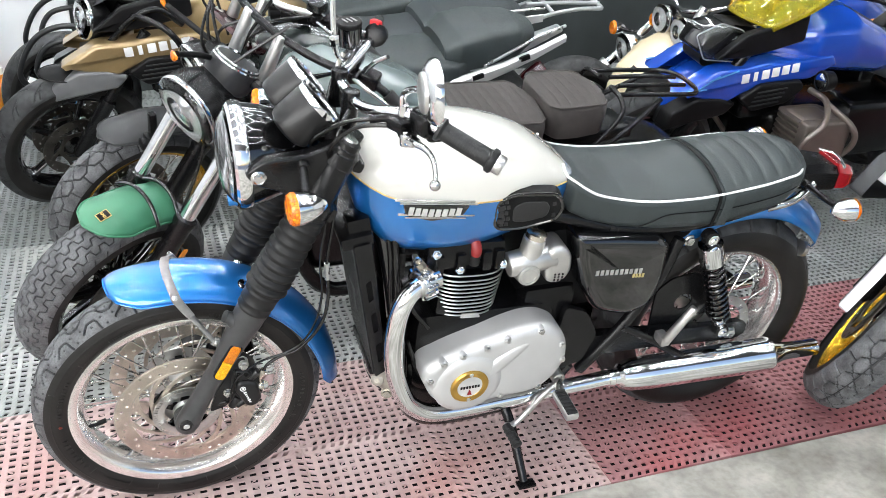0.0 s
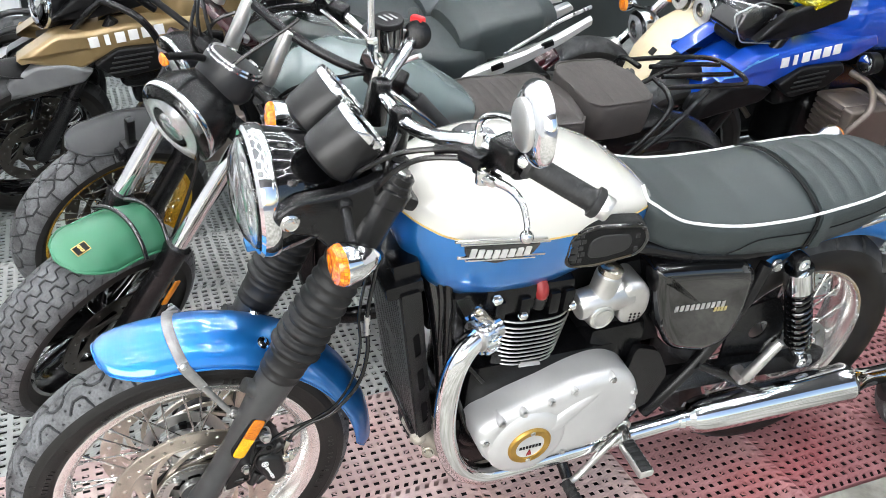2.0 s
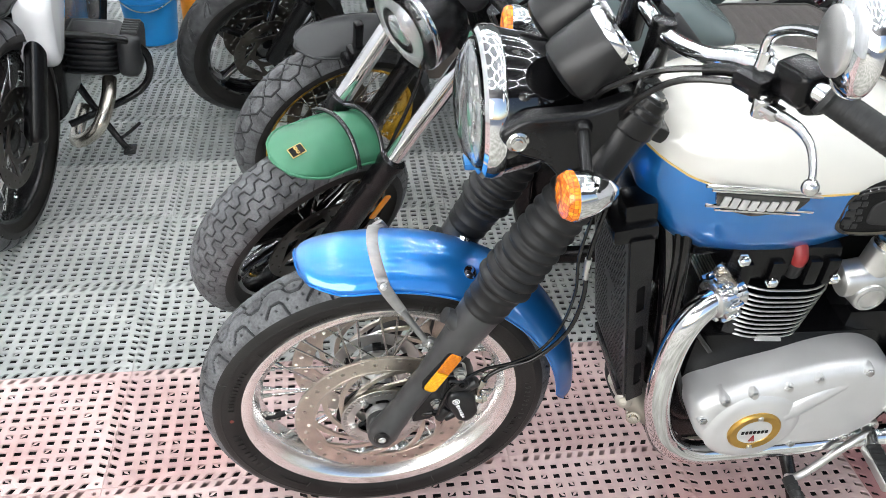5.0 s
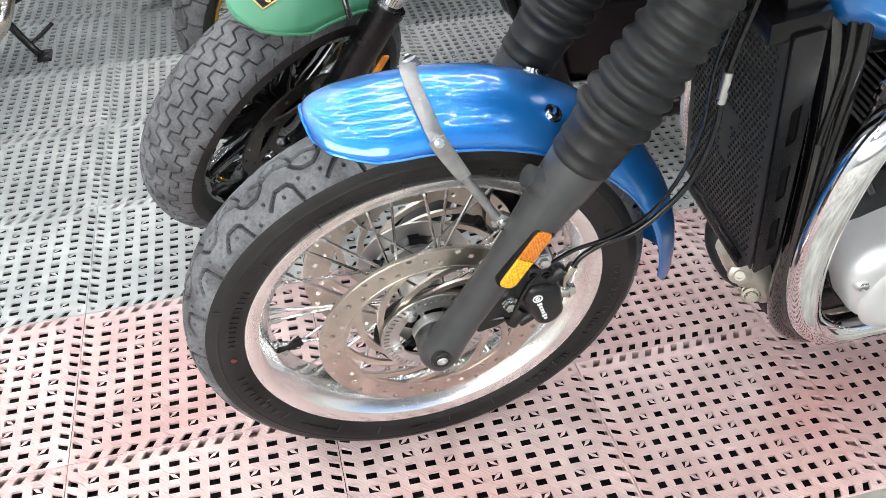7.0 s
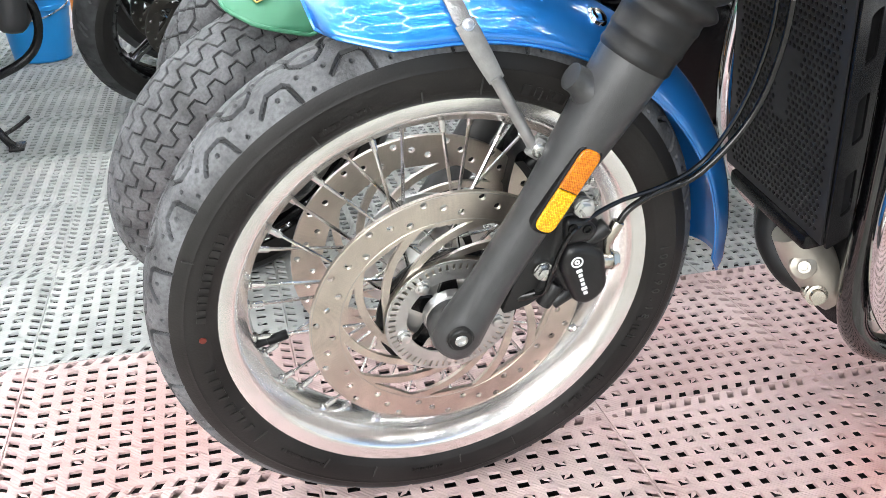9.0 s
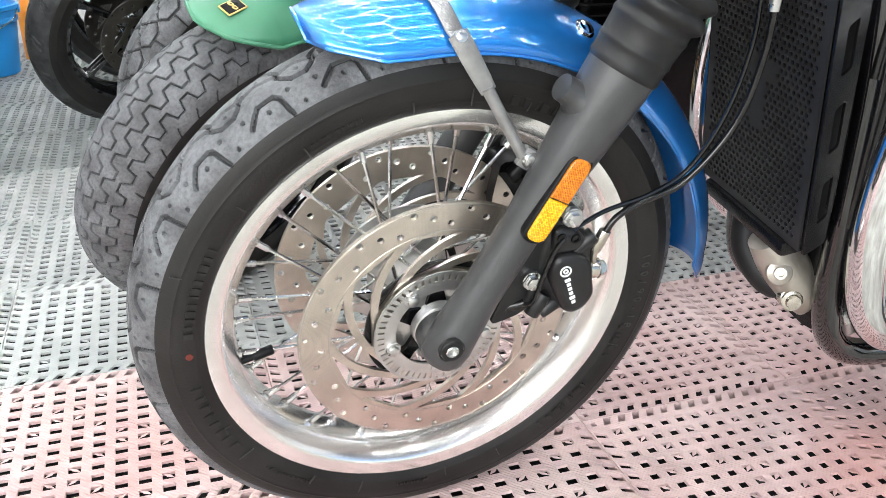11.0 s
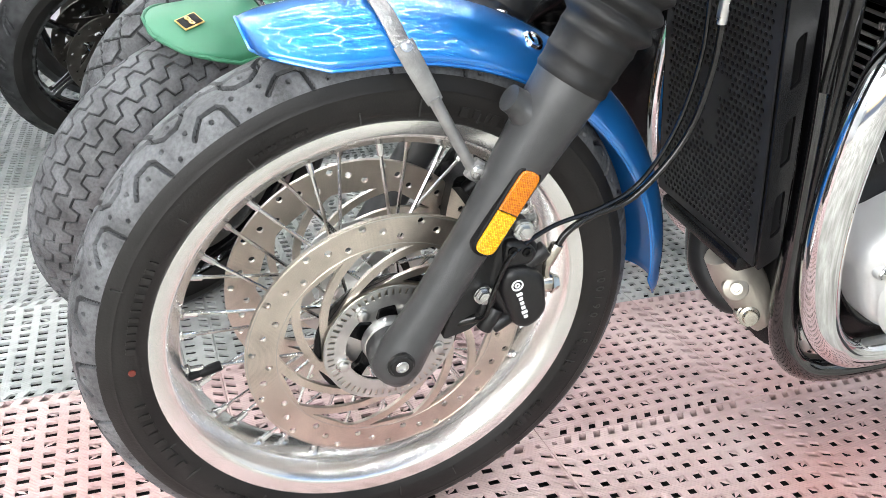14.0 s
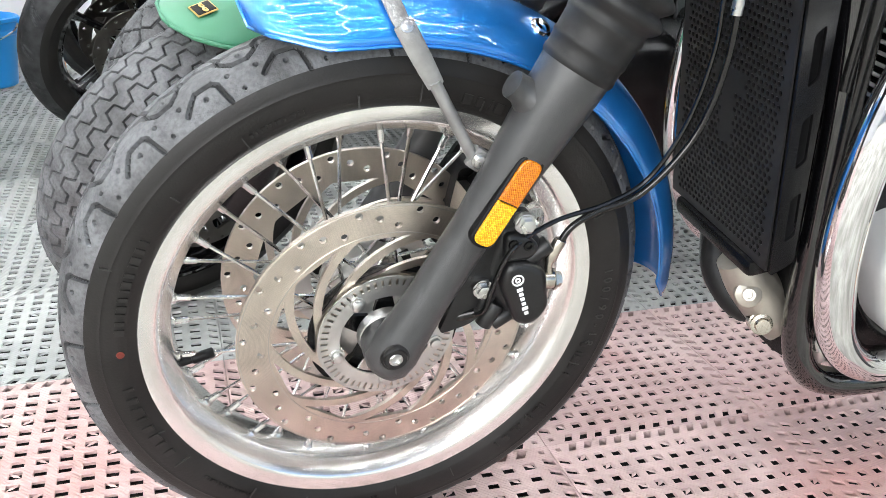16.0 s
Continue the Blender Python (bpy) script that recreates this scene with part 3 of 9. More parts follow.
def disc_mesh(r_out, r_in, hub_r, arms, swirl, t=0.0045, holes=38):
    """A drilled brake disc with curved arms, in x-z, thick along y."""
    loops = [circle(0, 0, r_out, 96)]
    for k in range(arms):
        a0 = 2 * math.pi * k / arms
        da = 2 * math.pi / arms

        def edge(side):
            pts = []
            for j in range(9):
                q = j / 8
                r = hub_r + 0.006 + (r_in - hub_r - 0.006) * q
                w = (0.0102 - 0.0012 * math.sin(q * math.pi)) / r
                pts.append((r, a0 + swirl * (q ** 0.8) + (w if side else da - w)))
            return pts
        l = edge(True) + edge(False)[::-1]
        loops.append(rounded([(r * math.cos(a), r * math.sin(a)) for r, a in l], 0.004, 2))
    for k in range(holes):
        a = 2 * math.pi * k / holes
        r = r_in + (r_out - r_in) * (0.80, 0.30, 0.55)[k % 3]
        loops.append(circle(r * math.cos(a), r * math.sin(a), 0.0040, 10))
    loops.append(circle(0, 0, hub_r - 0.014, 48))
    return plate(B(), loops, t)


def front_tread(U, S):
    T = 2 * math.pi * 0.318 / 25
    lines, dots = [], []
    for sg, off in ((1, 0.0), (-1, T / 2)):
        h = off + T / 2
        lines += [[(off - 0.0195, sg * 0.0505), (off - 0.0150, sg * 0.0310), (off - 0.0095, sg * 0.0262), (off + 0.0065, sg * 0.0262), (off + 0.0220, sg * 0.0410)],
                  [(h - 0.024, sg * -0.001), (h - 0.0165, sg * 0.0125), (h - 0.009, sg * 0.0190), (h + 0.006, sg * 0.0190), (h + 0.0145, sg * 0.0125), (h + 0.022, sg * 0.002)]]
        dots += [(off, sg * 0.0375, 0.0021), (h - 0.002, sg * 0.009, 0.0019), (h - 0.014, sg * 0.030, 0.0020), (h + 0.004, sg * 0.046, 0.0018), (h + 0.014, sg * 0.028, 0.0020)]
    lines.append([(-T / 2, 0.003), (-T / 4, -0.003), (0, 0.003), (T / 4, -0.003), (T / 2, 0.003)])
    g = groove(0.0046, 0.0046, lines, U, S, T, dots)
    # fine mould rings on the sidewall
    A = np.abs(S)
    for s0 in (0.0605, 0.068, 0.092):
        g = g - 0.0007 * np.clip(1 - np.abs(A - s0) / 0.0011, 0, 1)
    return np.where(A < 0.058, g, g * (A > 0.0605))


FRONT_SECTION = [(0, 0.318), (0.016, 0.3162), (0.031, 0.3095), (0.042, 0.2985), (0.0480, 0.286), (0.0498, 0.276), (0.0490, 0.266), (0.0465, 0.257), (0.0430, 0.250), (0.039, 0.244)]


def tyre_bars(tyre, y, spans, mat, r_mid, h):
    """Raised bars and ticks where the sidewall carries writing."""
    for a0, a1, hh in spans:
        bm = B()
        n = max(2, int(abs(a1 - a0) / 4))
        lo, hi = [], []
        loops = []
        for i in range(n + 1):
            a = radians(a0 + (a1 - a0) * i / n)
            c = [(r_mid - hh / 2, y), (r_mid + hh / 2, y), (r_mid + hh / 2, y + 0.002), (r_mid - hh / 2, y + 0.002)]
            loops.append([V(r * math.cos(a), yy, r * math.sin(a)) for r, yy in c])
        rings(bm, loops)
        part("sidewall_mark", bm, mat, tyre)

# ---- the blue and white motorcycle on its side stand ----
LEAN = 8.3
bike = thing("motorcycle", "blue and ivory retro roadster motorcycle leaning on its side stand", "motorcycle", m=pose(0.0035, 0.031, 0, LEAN, 0, 0))

# front wheel
FW = V(0.004, 0, 0.3155)
front_wheel = part("front_wheel", rim_mesh(0.084, 0.2460, 0.2125, 128), ALLOY, bike, "polished alloy rim with wire spokes")
front_wheel.matrix_basis = Matrix.Translation(FW + V(-0.005, 0, 0)) @ Matrix.Rotation(radians(3), 4, V(0.471, 0, 0.882))
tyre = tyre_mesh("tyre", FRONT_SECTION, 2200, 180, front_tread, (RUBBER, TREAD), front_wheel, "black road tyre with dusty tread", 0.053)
put_spokes(front_wheel, 36, 0.030, 0.030, 0.2135, 1.0, SPOKE)
hub = B()
lathe(hub, [(-0.062, 0.022), (-0.050, 0.024), (-0.046, 0.050), (-0.038, 0.052), (-0.034, 0.036), (-0.026, 0.030), (0.026, 0.030), (0.034, 0.036), (0.038, 0.052), (0.046, 0.050), (0.05, 0.024), (0.062, 0.022)], (0, 0, 0), (0, 1, 0), 40)
part("hub", hub, CAST_BRIGHT, front_wheel, "cast alloy hub")
for sy in (-1, 1):
    carrier = B()
    for k in range(5):
        a = 2 * math.pi * k / 5 + 0.3
        c, s = math.cos(a), math.sin(a)
        loops = []
        for r, w in ((0.022, 0.012), (0.045, 0.006), (0.062, 0.008)):
            loops.append([V(r * c - dx * s, sy * y, r * s + dx * c) for dx, y in ((-w, 0.045), (w, 0.045), (w, 0.054), (-w, 0.054))])
        rings(carrier, loops)
    part("disc_carrier", carrier, ENGINE_BLACK, front_wheel, "dark disc carrier arms")
for sy in (-1, 1):
    d = part("brake_disc", disc_mesh(0.155, 0.1205, 0.070, 10, -0.92, 0.0045, 45), STEEL, front_wheel, "drilled steel brake disc with curved arms")
    d.location = (0, sy * 0.062 - 0.002, 0)
    d.scale = (1, 1, 1)
    d.rotation_euler = (0, 0.3, 0)
    band = B()
    for r in (0.1225, 0.1527):
        ring(band, [(-0.0002, r), (-0.0002, r + 0.0009), (0.0005, r + 0.0009), (0.0005, r)], (0, -0.0005 if sy < 0 else 0.0045, 0), (0, 1, 0), 96)
    part("swept_band", band, STEEL_WORN, d, "fine wear rings swept by the pads")
for sy in (-1, 1):
    bm = B()
    ring(bm, [(0.0, 0.056), (0.0, 0.0820), (0.003, 0.0820), (0.003, 0.056)], (0, sy * 0.0575 - 0.0015, 0), (0, 1, 0), 48)
    part("carrier_ring", bm, ENGINE_BLACK if sy < 0 else CAST_BRIGHT, front_wheel, "black disc carrier ring" if sy < 0 else "bare alloy disc carrier ring")
# toothed speed sensor ring on the near side
loops = [circle(0, 0, 0.0745, 96)]
for k in range(56):
    a = 2 * math.pi * k / 56
    c, s = math.cos(a), math.sin(a)
    loops.append([(r * c - w * s, r * s + w * c) for r, w in ((0.0635, -0.0013), (0.0710, -0.0015), (0.0710, 0.0015), (0.0635, 0.0013))])
loops.append(circle(0, 0, 0.0505, 48))
abs_ring = part("sensor_ring", plate(B(), loops, 0.002), CAST_BRIGHT, front_wheel, "slotted steel speed sensor ring")
abs_ring.location = (0, -0.0690, 0)
for k in range(5):
    a = 2 * math.pi * k / 5 + 0.95
    bm = B()
    lathe(bm, [(0, 0.0085), (0.002, 0.0085), (0.0025, 0.0062), (0.006, 0.0058), (0.007, 0.004)], (0.0560 * math.cos(a), -0.0687, 0.0560 * math.sin(a)), (0, -1, 0), 14)
    part("disc_bolt", bm, CHROME_DULL, front_wheel)
bm = B()
lathe(bm, [(-0.088, 0.0), (-0.088, 0.021), (-0.074, 0.023), (-0.070, 0.030), (-0.06, 0.031)], (0, 0, 0), (0, 1, 0), 32)
part("wheel_spacer", bm, CAST_BRIGHT, front_wheel)
bm = B()
va = radians(192)
vd = V(math.cos(va), -0.05, math.sin(va))
cyl(bm, vd * 0.212, vd * 0.196, 0.0042, seg=12)
cyl(bm, vd * 0.2, vd * 0.176, 0.0058, seg=12, bev=0.002)
part("valve", bm, MATT_BLACK, front_wheel, "black valve cap")
for a0, n, w, h, r in ((150, 12, 1.0, 0.009, 0.263), (188, 8, 1.5, 0.011, 0.263), (60, 6, 1.3, 0.010, 0.262), (-26, 5, 1.2, 0.009, 0.261), (262, 9, 0.5, 0.004, 0.262), (108, 12, 0.5, 0.004, 0.262), (222, 14, 0.5, 0.004, 0.262), (306, 7, 1.4, 0.010, 0.262)):
    tyre_bars(tyre, -0.0503, [(a0 + 2.0 * w * k, a0 + 2.0 * w * k + w * (0.5 + 0.5 * (k % 3)), h) for k in range(n)], RUBBER, r, 0.01)
for a0, h, r in ((97, 0.012, 0.257), (84, 0.018, 0.262), (70, 0.010, 0.259), (121, 0.014, 0.258), (139, 0.010, 0.262), (158, 0.012, 0.285), (203, 0.012, 0.257), (214, 0.020, 0.262), (236, 0.014, 0.258), (251, 0.018, 0.261), (276, 0.014, 0.258), (292, 0.016, 0.262), (318, 0.012, 0.260), (338, 0.014, 0.262), (24, 0.012, 0.262), (47, 0.014, 0.260)):
    tyre_bars(tyre, -0.0503, [(a0, a0 + 0.28, h)], TYRE_PRINT, r, 0.01)
for k, ch in enumerate("100/90-18"):
    # the tyre's size, moulded character by character round the sidewall
    a = radians(7 - 2.75 * k)
    txt = bpy.data.curves.new("size_marking", "FONT")
    txt.body, txt.size, txt.extrude, txt.align_x, txt.align_y = ch, 0.0145, 0.0008, "CENTER", "CENTER"
    holder = bpy.data.objects.new("size_marking", txt)
    me = bpy.data.meshes.new_from_object(holder)
    bpy.data.objects.remove(holder)
    me.materials.append(TYRE_PRINT)
    mark = new("size_marking", me)
    mark.parent = tyre
    mark.matrix_basis = Matrix.Rotation(-a, 4, "Y") @ Matrix.Translation((0.2665, -0.0494, 0)) @ Matrix.Rotation(math.pi / 2, 4, "Y") @ Matrix.Rotation(math.pi / 2, 4, "X")
bm = B()
ra = radians(178.5)
lathe(bm, [(0, 0.0040), (0.0012, 0.0035)], (0.2625 * math.cos(ra), -0.0493, 0.2625 * math.sin(ra)), (0, -1, 0), 12)
part("balance_dot", bm, material("faded_red_tyre_paint", (0.13, 0.018, 0.010), 0.6), tyre, "small red balance mark on the sidewall")

# fork
FD = V(0.471, 0, 0.882).normalized()
FN = V(FD.z, 0, -FD.x)
for sy in (-1, 1):
    base = V(0.0, sy * 0.100, 0.3155)
    leg = B()
    lathe(leg, [(-0.024, 0.012), (-0.021, 0.019), (-0.012, 0.0250), (0.004, 0.0270), (0.03, 0.0245), (0.07, 0.0222), (0.16, 0.0220), (0.20, 0.0245), (0.245, 0.0285), (0.285, 0.0315), (0.30, 0.0330), (0.335, 0.0345), (0.34, 0.030)], base, FD, 36)
    lathe(leg, [(-0.011, 0.016), (-0.009, 0.0205), (-0.003, 0.0250), (0.006, 0.0285), (0.024, 0.028), (0.034, 0.02)], base, (0, -sy, 0), 28)
    # fender and caliper lugs
    p = base + FD * 0.290 - FN * 0.018
    tube(leg, [(*(p + FN * 0.006), 0.026), (*(p - FN * 0.008 + FD * 0.002), 0.0185), (*(p - FN * 0.018 + FD * 0.004), 0.0142), (*(p - FN * 0.029 + FD * 0.005), 0.0132)], 0.014, 5, 16)
    fork_leg = part("fork_leg", leg, FORK_GREY, bike, "satin graphite black fork slider")
    bm = B()
    lathe(bm, [(0, 0.0150), (0.003, 0.0145), (0.0035, 0.0125), (0.0055, 0.0115), (0.0056, 0.007), (0.003, 0.0065)], base + V(-0.003, sy * 0.0225, 0.012), (0, sy, 0), 24)
    part("axle_bolt", bm, CALIPER_BLACK, fork_leg)
    bm = B()
    lathe(bm, [(0, 0.0070), (0.002, 0.0070), (0.003, 0.0060), (0.003, 0.0046), (0.0004, 0.0042), (0.0004, 0.0)], base + V(-0.003, sy * 0.0262, 0.012), (0, sy, 0), 18)
    part("axle_end", bm, CHROME_DULL, fork_leg)
    prof = [(0.333, 0.0350), (0.336, 0.0366), (0.340, 0.0366), (0.3415, 0.0358), (0.352, 0.0364), (0.3535, 0.0374), (0.3565, 0.0374), (0.358, 0.0366), (0.376, 0.0374), (0.3775, 0.0384), (0.381, 0.0384), (0.3825, 0.0376)]
    n = 10
    for k in range(n):
        s0 = 0.388 + 0.0198 * k
        rr = 0.0455 - 0.0007 * k
        prof += [(s0, 0.0375), (s0 + 0.004, rr - 0.003), (s0 + 0.008, rr), (s0 + 0.0115, rr), (s0 + 0.0155, rr - 0.003), (s0 + 0.0185, 0.0375)]
    prof += [(0.592, 0.036), (0.60, 0.034)]
    part("fork_boot", lathe(B(), prof, base, FD, 32), BOOT, fork_leg, "ribbed black rubber fork boot", 60)
    bm = B()
    lathe(bm, [(0.585, 0.030), (0.59, 0.040), (0.615, 0.041), (0.625, 0.033), (0.70, 0.031), (0.703, 0.034), (0.728, 0.034), (0.731, 0.0295), (0.738, 0.029), (0.742, 0.025)], base, FD, 28)
    part("fork_shroud", bm, SATIN_BLACK, fork_leg, "black fork shroud and clamp")
    bm = B()
    lathe(bm, [(0.738, 0.026), (0.752, 0.0255), (0.756, 0.021), (0.757, 0.0)], base, FD, 24)
    part("fork_cap", bm, SATIN_BLACK, fork_leg, "dark fork cap")
    part("cap_centre", lathe(B(), [(0.7565, 0.016), (0.7600, 0.015), (0.7605, 0.0)], base, FD, 20), CHROME_DULL, fork_leg, "bright centre of the fork cap")
    # long side reflector
    bm = B()
    m = Matrix.Translation(base + FD * 0.2010 + FN * 0.0005 + V(0, sy * 0.0215, 0)) @ Matrix((( FN.x, 0, FD.x, 0), (0, 1, 0, 0), (FN.z, 0, FD.z, 0), (0, 0, 0, 1)))
    o = rounded([(-0.0138, -0.051), (0.0138, -0.051), (0.0138, 0.051), (-0.0138, 0.051)], 0.0138, 6)
    pillow(bm, o, -sy * 0.012, sy * 0.006, 0.003, m)
    part("reflector_base", bm, MATT_BLACK, fork_leg)
    for z0, z1 in ((-0.047, 0.0), (0.001, 0.047)):
        bm = B()
        zz = [(-0.0112, z0), (0.0112, z0), (0.0112, z1), (-0.0112, z1)]
        o = rounded(zz, 0.0111, 6)
        if z0 < -0.01:
            o = [(a, b) for a, b in rounded(zz[:2] + [(0.0112, z1), (-0.0112, z1)], 0.0111, 6) if b < z1 - 0.011] + [(0.0112, z1), (-0.0112, z1)]
        else:
            o = [(-0.0112, z0), (0.0112, z0)] + [(a, b) for a, b in o if b > z0 + 0.011]
        pillow(bm, o, sy * 0.002, sy * 0.0085, 0.002, m)
        part("reflector_lens", bm, REFLECTOR_LOW if z0 < -0.01 else REFLECTOR, fork_leg, "amber reflector lens")

# brake calipers behind the legs
for sy in (-1, 1):
    cal = B()
    M = Matrix.Translation((0, sy * 0.072, 0))
    body = rounded([(0.104, 0.449), (0.130, 0.448), (0.153, 0.428), (0.161, 0.405), (0.164, 0.386), (0.171, 0.364), (0.160, 0.338), (0.143, 0.328), (0.124, 0.333), (0.113, 0.352), (0.100, 0.372), (0.096, 0.400)], 0.010, 4)
    pillow(cal, body, -sy * 0.030, sy * 0.024, 0.012, M)
    upper = rounded([(0.108, 0.444), (0.130, 0.442), (0.148, 0.426), (0.140, 0.412), (0.110, 0.410)], 0.008, 4)
    pillow(cal, upper, sy * 0.014, sy * 0.031, 0.007, M)
    lower = rounded([(0.112, 0.412), (0.135, 0.412), (0.157, 0.398), (0.161, 0.372), (0.165, 0.356), (0.156, 0.340), (0.142, 0.333), (0.129, 0.338), (0.118, 0.362), (0.106, 0.388)], 0.010, 4)
    pillow(cal, lower, sy * 0.012, sy * 0.036, 0.009, M)
    for p, q, r in (((0.136, 0.402), (0.161, 0.424), 0.0105), ((0.112, 0.356), (0.098, 0.330), 0.010), ((0.128, 0.343), (0.108, 0.331), 0.009), ((0.105, 0.380), (0.094, 0.352), 0.0075)):
        cyl(cal, M @ V(p[0], sy * 0.016, p[1]), M @ V(q[0], sy * 0.018, q[1]), r, r * 0.92, 16, 0.002)
    caliper = part("brake_caliper", cal, CALIPER_BLACK, bike, "black cast brake caliper")
    br = B()
    plate(br, [rounded([(0.05, 0.325), (0.085, 0.335), (0.108, 0.360), (0.118, 0.420), (0.142, 0.450), (0.132, 0.466), (0.116, 0.462), (0.096, 0.43), (0.070, 0.385)], 0.009, 3)], 0.008, Matrix.Translation((0, sy * 0.088 - 0.004, 0)))
    part("caliper_bracket", br, CALIPER_BLACK, caliper)
    for c in ((0.1295, 0.452), (0.092, 0.380)):
        bm = B()
        cyl(bm, (c[0], sy * 0.078, c[1]), (c[0], sy * 0.098, c[1]), 0.0112, seg=20, bev=0.002)
        bolt(bm, (c[0], sy * 0.097, c[1]), (0, sy, 0), 0.0078, 0.009)
        part("caliper_bolt", bm, CHROME_DULL, caliper)
    for c in ((0.133, 0.430), (0.117, 0.433)):
        bm = B()
        lathe(bm, [(0, 0.0055), (0.002, 0.005), (0.0021, 0.003), (0.0005, 0.0028)], M @ V(c[0], sy * 0.0308, c[1]), (0, sy, 0), 12)
        part("cover_screw", bm, ENGINE_BLACK, caliper)
    bm = B()
    cyl(bm, M @ V(0.156, sy * 0.016, 0.380), M @ V(0.172, sy * 0.018, 0.379), 0.0105, seg=18, bev=0.002)
    bolt(bm, M @ V(0.171, sy * 0.018, 0.379), (1, 0, -0.05), 0.0085, 0.009)
    tube(bm, [M @ V(0.167, sy * 0.018, 0.384), M @ V(0.163, sy * 0.019, 0.396), M @ V(0.164, sy * 0.020, 0.408)], 0.0045, 5, 10)
    cyl(bm, M @ V(0.163, sy * 0.020, 0.405), M @ V(0.172, sy * 0.021, 0.429), 0.0066, seg=14, bev=0.001)
    part("banjo_fitting", bm, TITAN, caliper, "pale plated hose fitting")
    if sy < 0:
        # plain bars where the maker's word stands, along the lower cover
        wd = V(0.015, 0, -0.042).normalized()
        R = Matrix.Rotation(math.atan2(wd.x, -wd.z) * -1, 4, "Y")
        for k, h in enumerate((0.0066, 0.0046, 0.0046, 0.0046, 0.0066, 0.0046)):
            bm = B()
            box(bm, V(0.1275, -0.1088, 0.3825) + wd * 0.0062 * k, (h, 0.0012, 0.0040), 0.0005, R)
            part("letter_bar", bm, LETTER_WHITE, caliper)
        bm = B()
        for r0, r1 in ((0.0050, 0.0066), (0.0014, 0.0030)):
            ring(bm, [(0, r0), (0.001, r0), (0.001, r1), (0, r1)], (0.124, -0.1082, 0.394), (0, -1, 0), 24)
        part("round_mark", bm, LETTER_WHITE, caliper)

# front fender: a curved shell over the tyre
FR = 0.352
nA, nB = 90, 25
A = np.linspace(radians(112), radians(-1), nA)
T = np.linspace(-1, 1, nB)
pts = np.zeros((nA, nB, 3))
for i, a in enumerate(A):
    deg = math.degrees(a)
    half = 0.074 - 0.010 * max(0, (30 - deg) / 34)
    end = min(1.0, max(0.0, (112 - deg) / 15), max(0.0, (deg + 1) / 9))
    tip = 0.38 if deg > 50 else 0.62
    wid = half * (tip + (1 - tip) * math.sqrt(max(0.0, 1 - (1 - end) ** 2)))
    lift = 0.010 * max(0, (deg - 96) / 18)
    for j, tt in enumerate(T):
        drop = 0.042 * abs(tt) ** 2.4 * (0.5 + 0.5 * min(1, end * 1.5))
        r = FR + lift - drop
        pts[i, j] = (FW.x + r * math.cos(a), wid * math.copysign(1 - (1 - abs(tt)) ** 1.12, tt), FW.z + r * math.sin(a))
front_fender = grid_mesh("front_fender", pts, BLUE, closed_u=False, parent=bike, label="candy blue front fender")
md = front_fender.modifiers.new("thickness", "SOLIDIFY")
md.thickness, md.offset = 0.0022, -1
edge = B()
loop = [pts[i, 0] for i in range(nA)] + [pts[-1, j] for j in range(1, nB)] + [pts[i, -1] for i in range(nA - 2, -1, -1)] + [pts[0, j] for j in range(nB - 2, 0, -1)]
tube(edge, loop[::2] + [loop[0]], 0.0018, 0, 6)
part("rolled_edge", edge, BLUE, front_fender)
# stays over the fender, one strap each side
STRAP_STEEL = material("brushed_strap_steel", (0.30, 0.30, 0.295), 0.46, 0.7, 0.22, 34, 0.2, 500)
stay = B()
ha = radians(92)
over = []
for tt in np.linspace(-0.82, 0.82, 13):
    drop = 0.042 * abs(tt) ** 2.4
    r = FR + 0.003 - drop
    over.append((FW.x + r * math.cos(ha) + 0.016 * tt * tt, 0.0745 * math.copysign(1 - (1 - abs(tt)) ** 1.12, tt), FW.z + r * math.sin(ha)))
over = [(0.0065, -0.0735, 0.640)] + over + [(0.0065, 0.0735, 0.640)]
tube(stay, over, 0.0098, 4, 10, 0.22, (0, 0, 1))
part("fender_strap", stay, STRAP_STEEL, front_fender, "bright metal fender strap")
for sy in (-1, 1):
    bm = B()
    tube(bm, [(0.003, sy * 0.074, 0.645, 0.0098), (0.0100, sy * 0.0775, 0.632, 0.0098), (0.0225, sy * 0.0800, 0.610, 0.0092), (0.0335, sy * 0.081, 0.591, 0.0080)], 0.01, 6, 14, 0.32, (0, 1, 0))
    cyl(bm, (0.0315, sy * 0.081, 0.5945), (0.076, sy * 0.084, 0.516), 0.0060, 0.0056, 12)
    box(bm, (0.078, sy * 0.084, 0.519), (0.018, 0.009, 0.022), 0.003, Matrix.Rotation(0.6, 4, "Y"))
    stay_ob = part("fender_stay", bm, STRAP_STEEL, front_fender, "brushed metal fender stay")
    bm = B()
    bolt(bm, (0.078, sy * 0.0885, 0.519), (0, sy, 0), 0.006, 0.006, False)
    part("stay_screw", bm, CHROME_DULL, stay_ob)
    bm = B()
    bolt(bm, (0.0045, sy * 0.080, 0.6445), (0, sy, 0.5), 0.0042, 0.004, False)
    part("stay_rivet", bm, CHROME_DULL, stay_ob)
    bm = B()
    aa = radians(66.0)
    bolt(bm, (FW.x + 0.3425 * math.cos(aa), sy * 0.040, FW.z + 0.3425 * math.sin(aa)), (0.38, sy * 0.5, 0.85), 0.0085, 0.006, False)
    part("fender_screw", bm, CHROME, front_fender, "chrome fender screw")

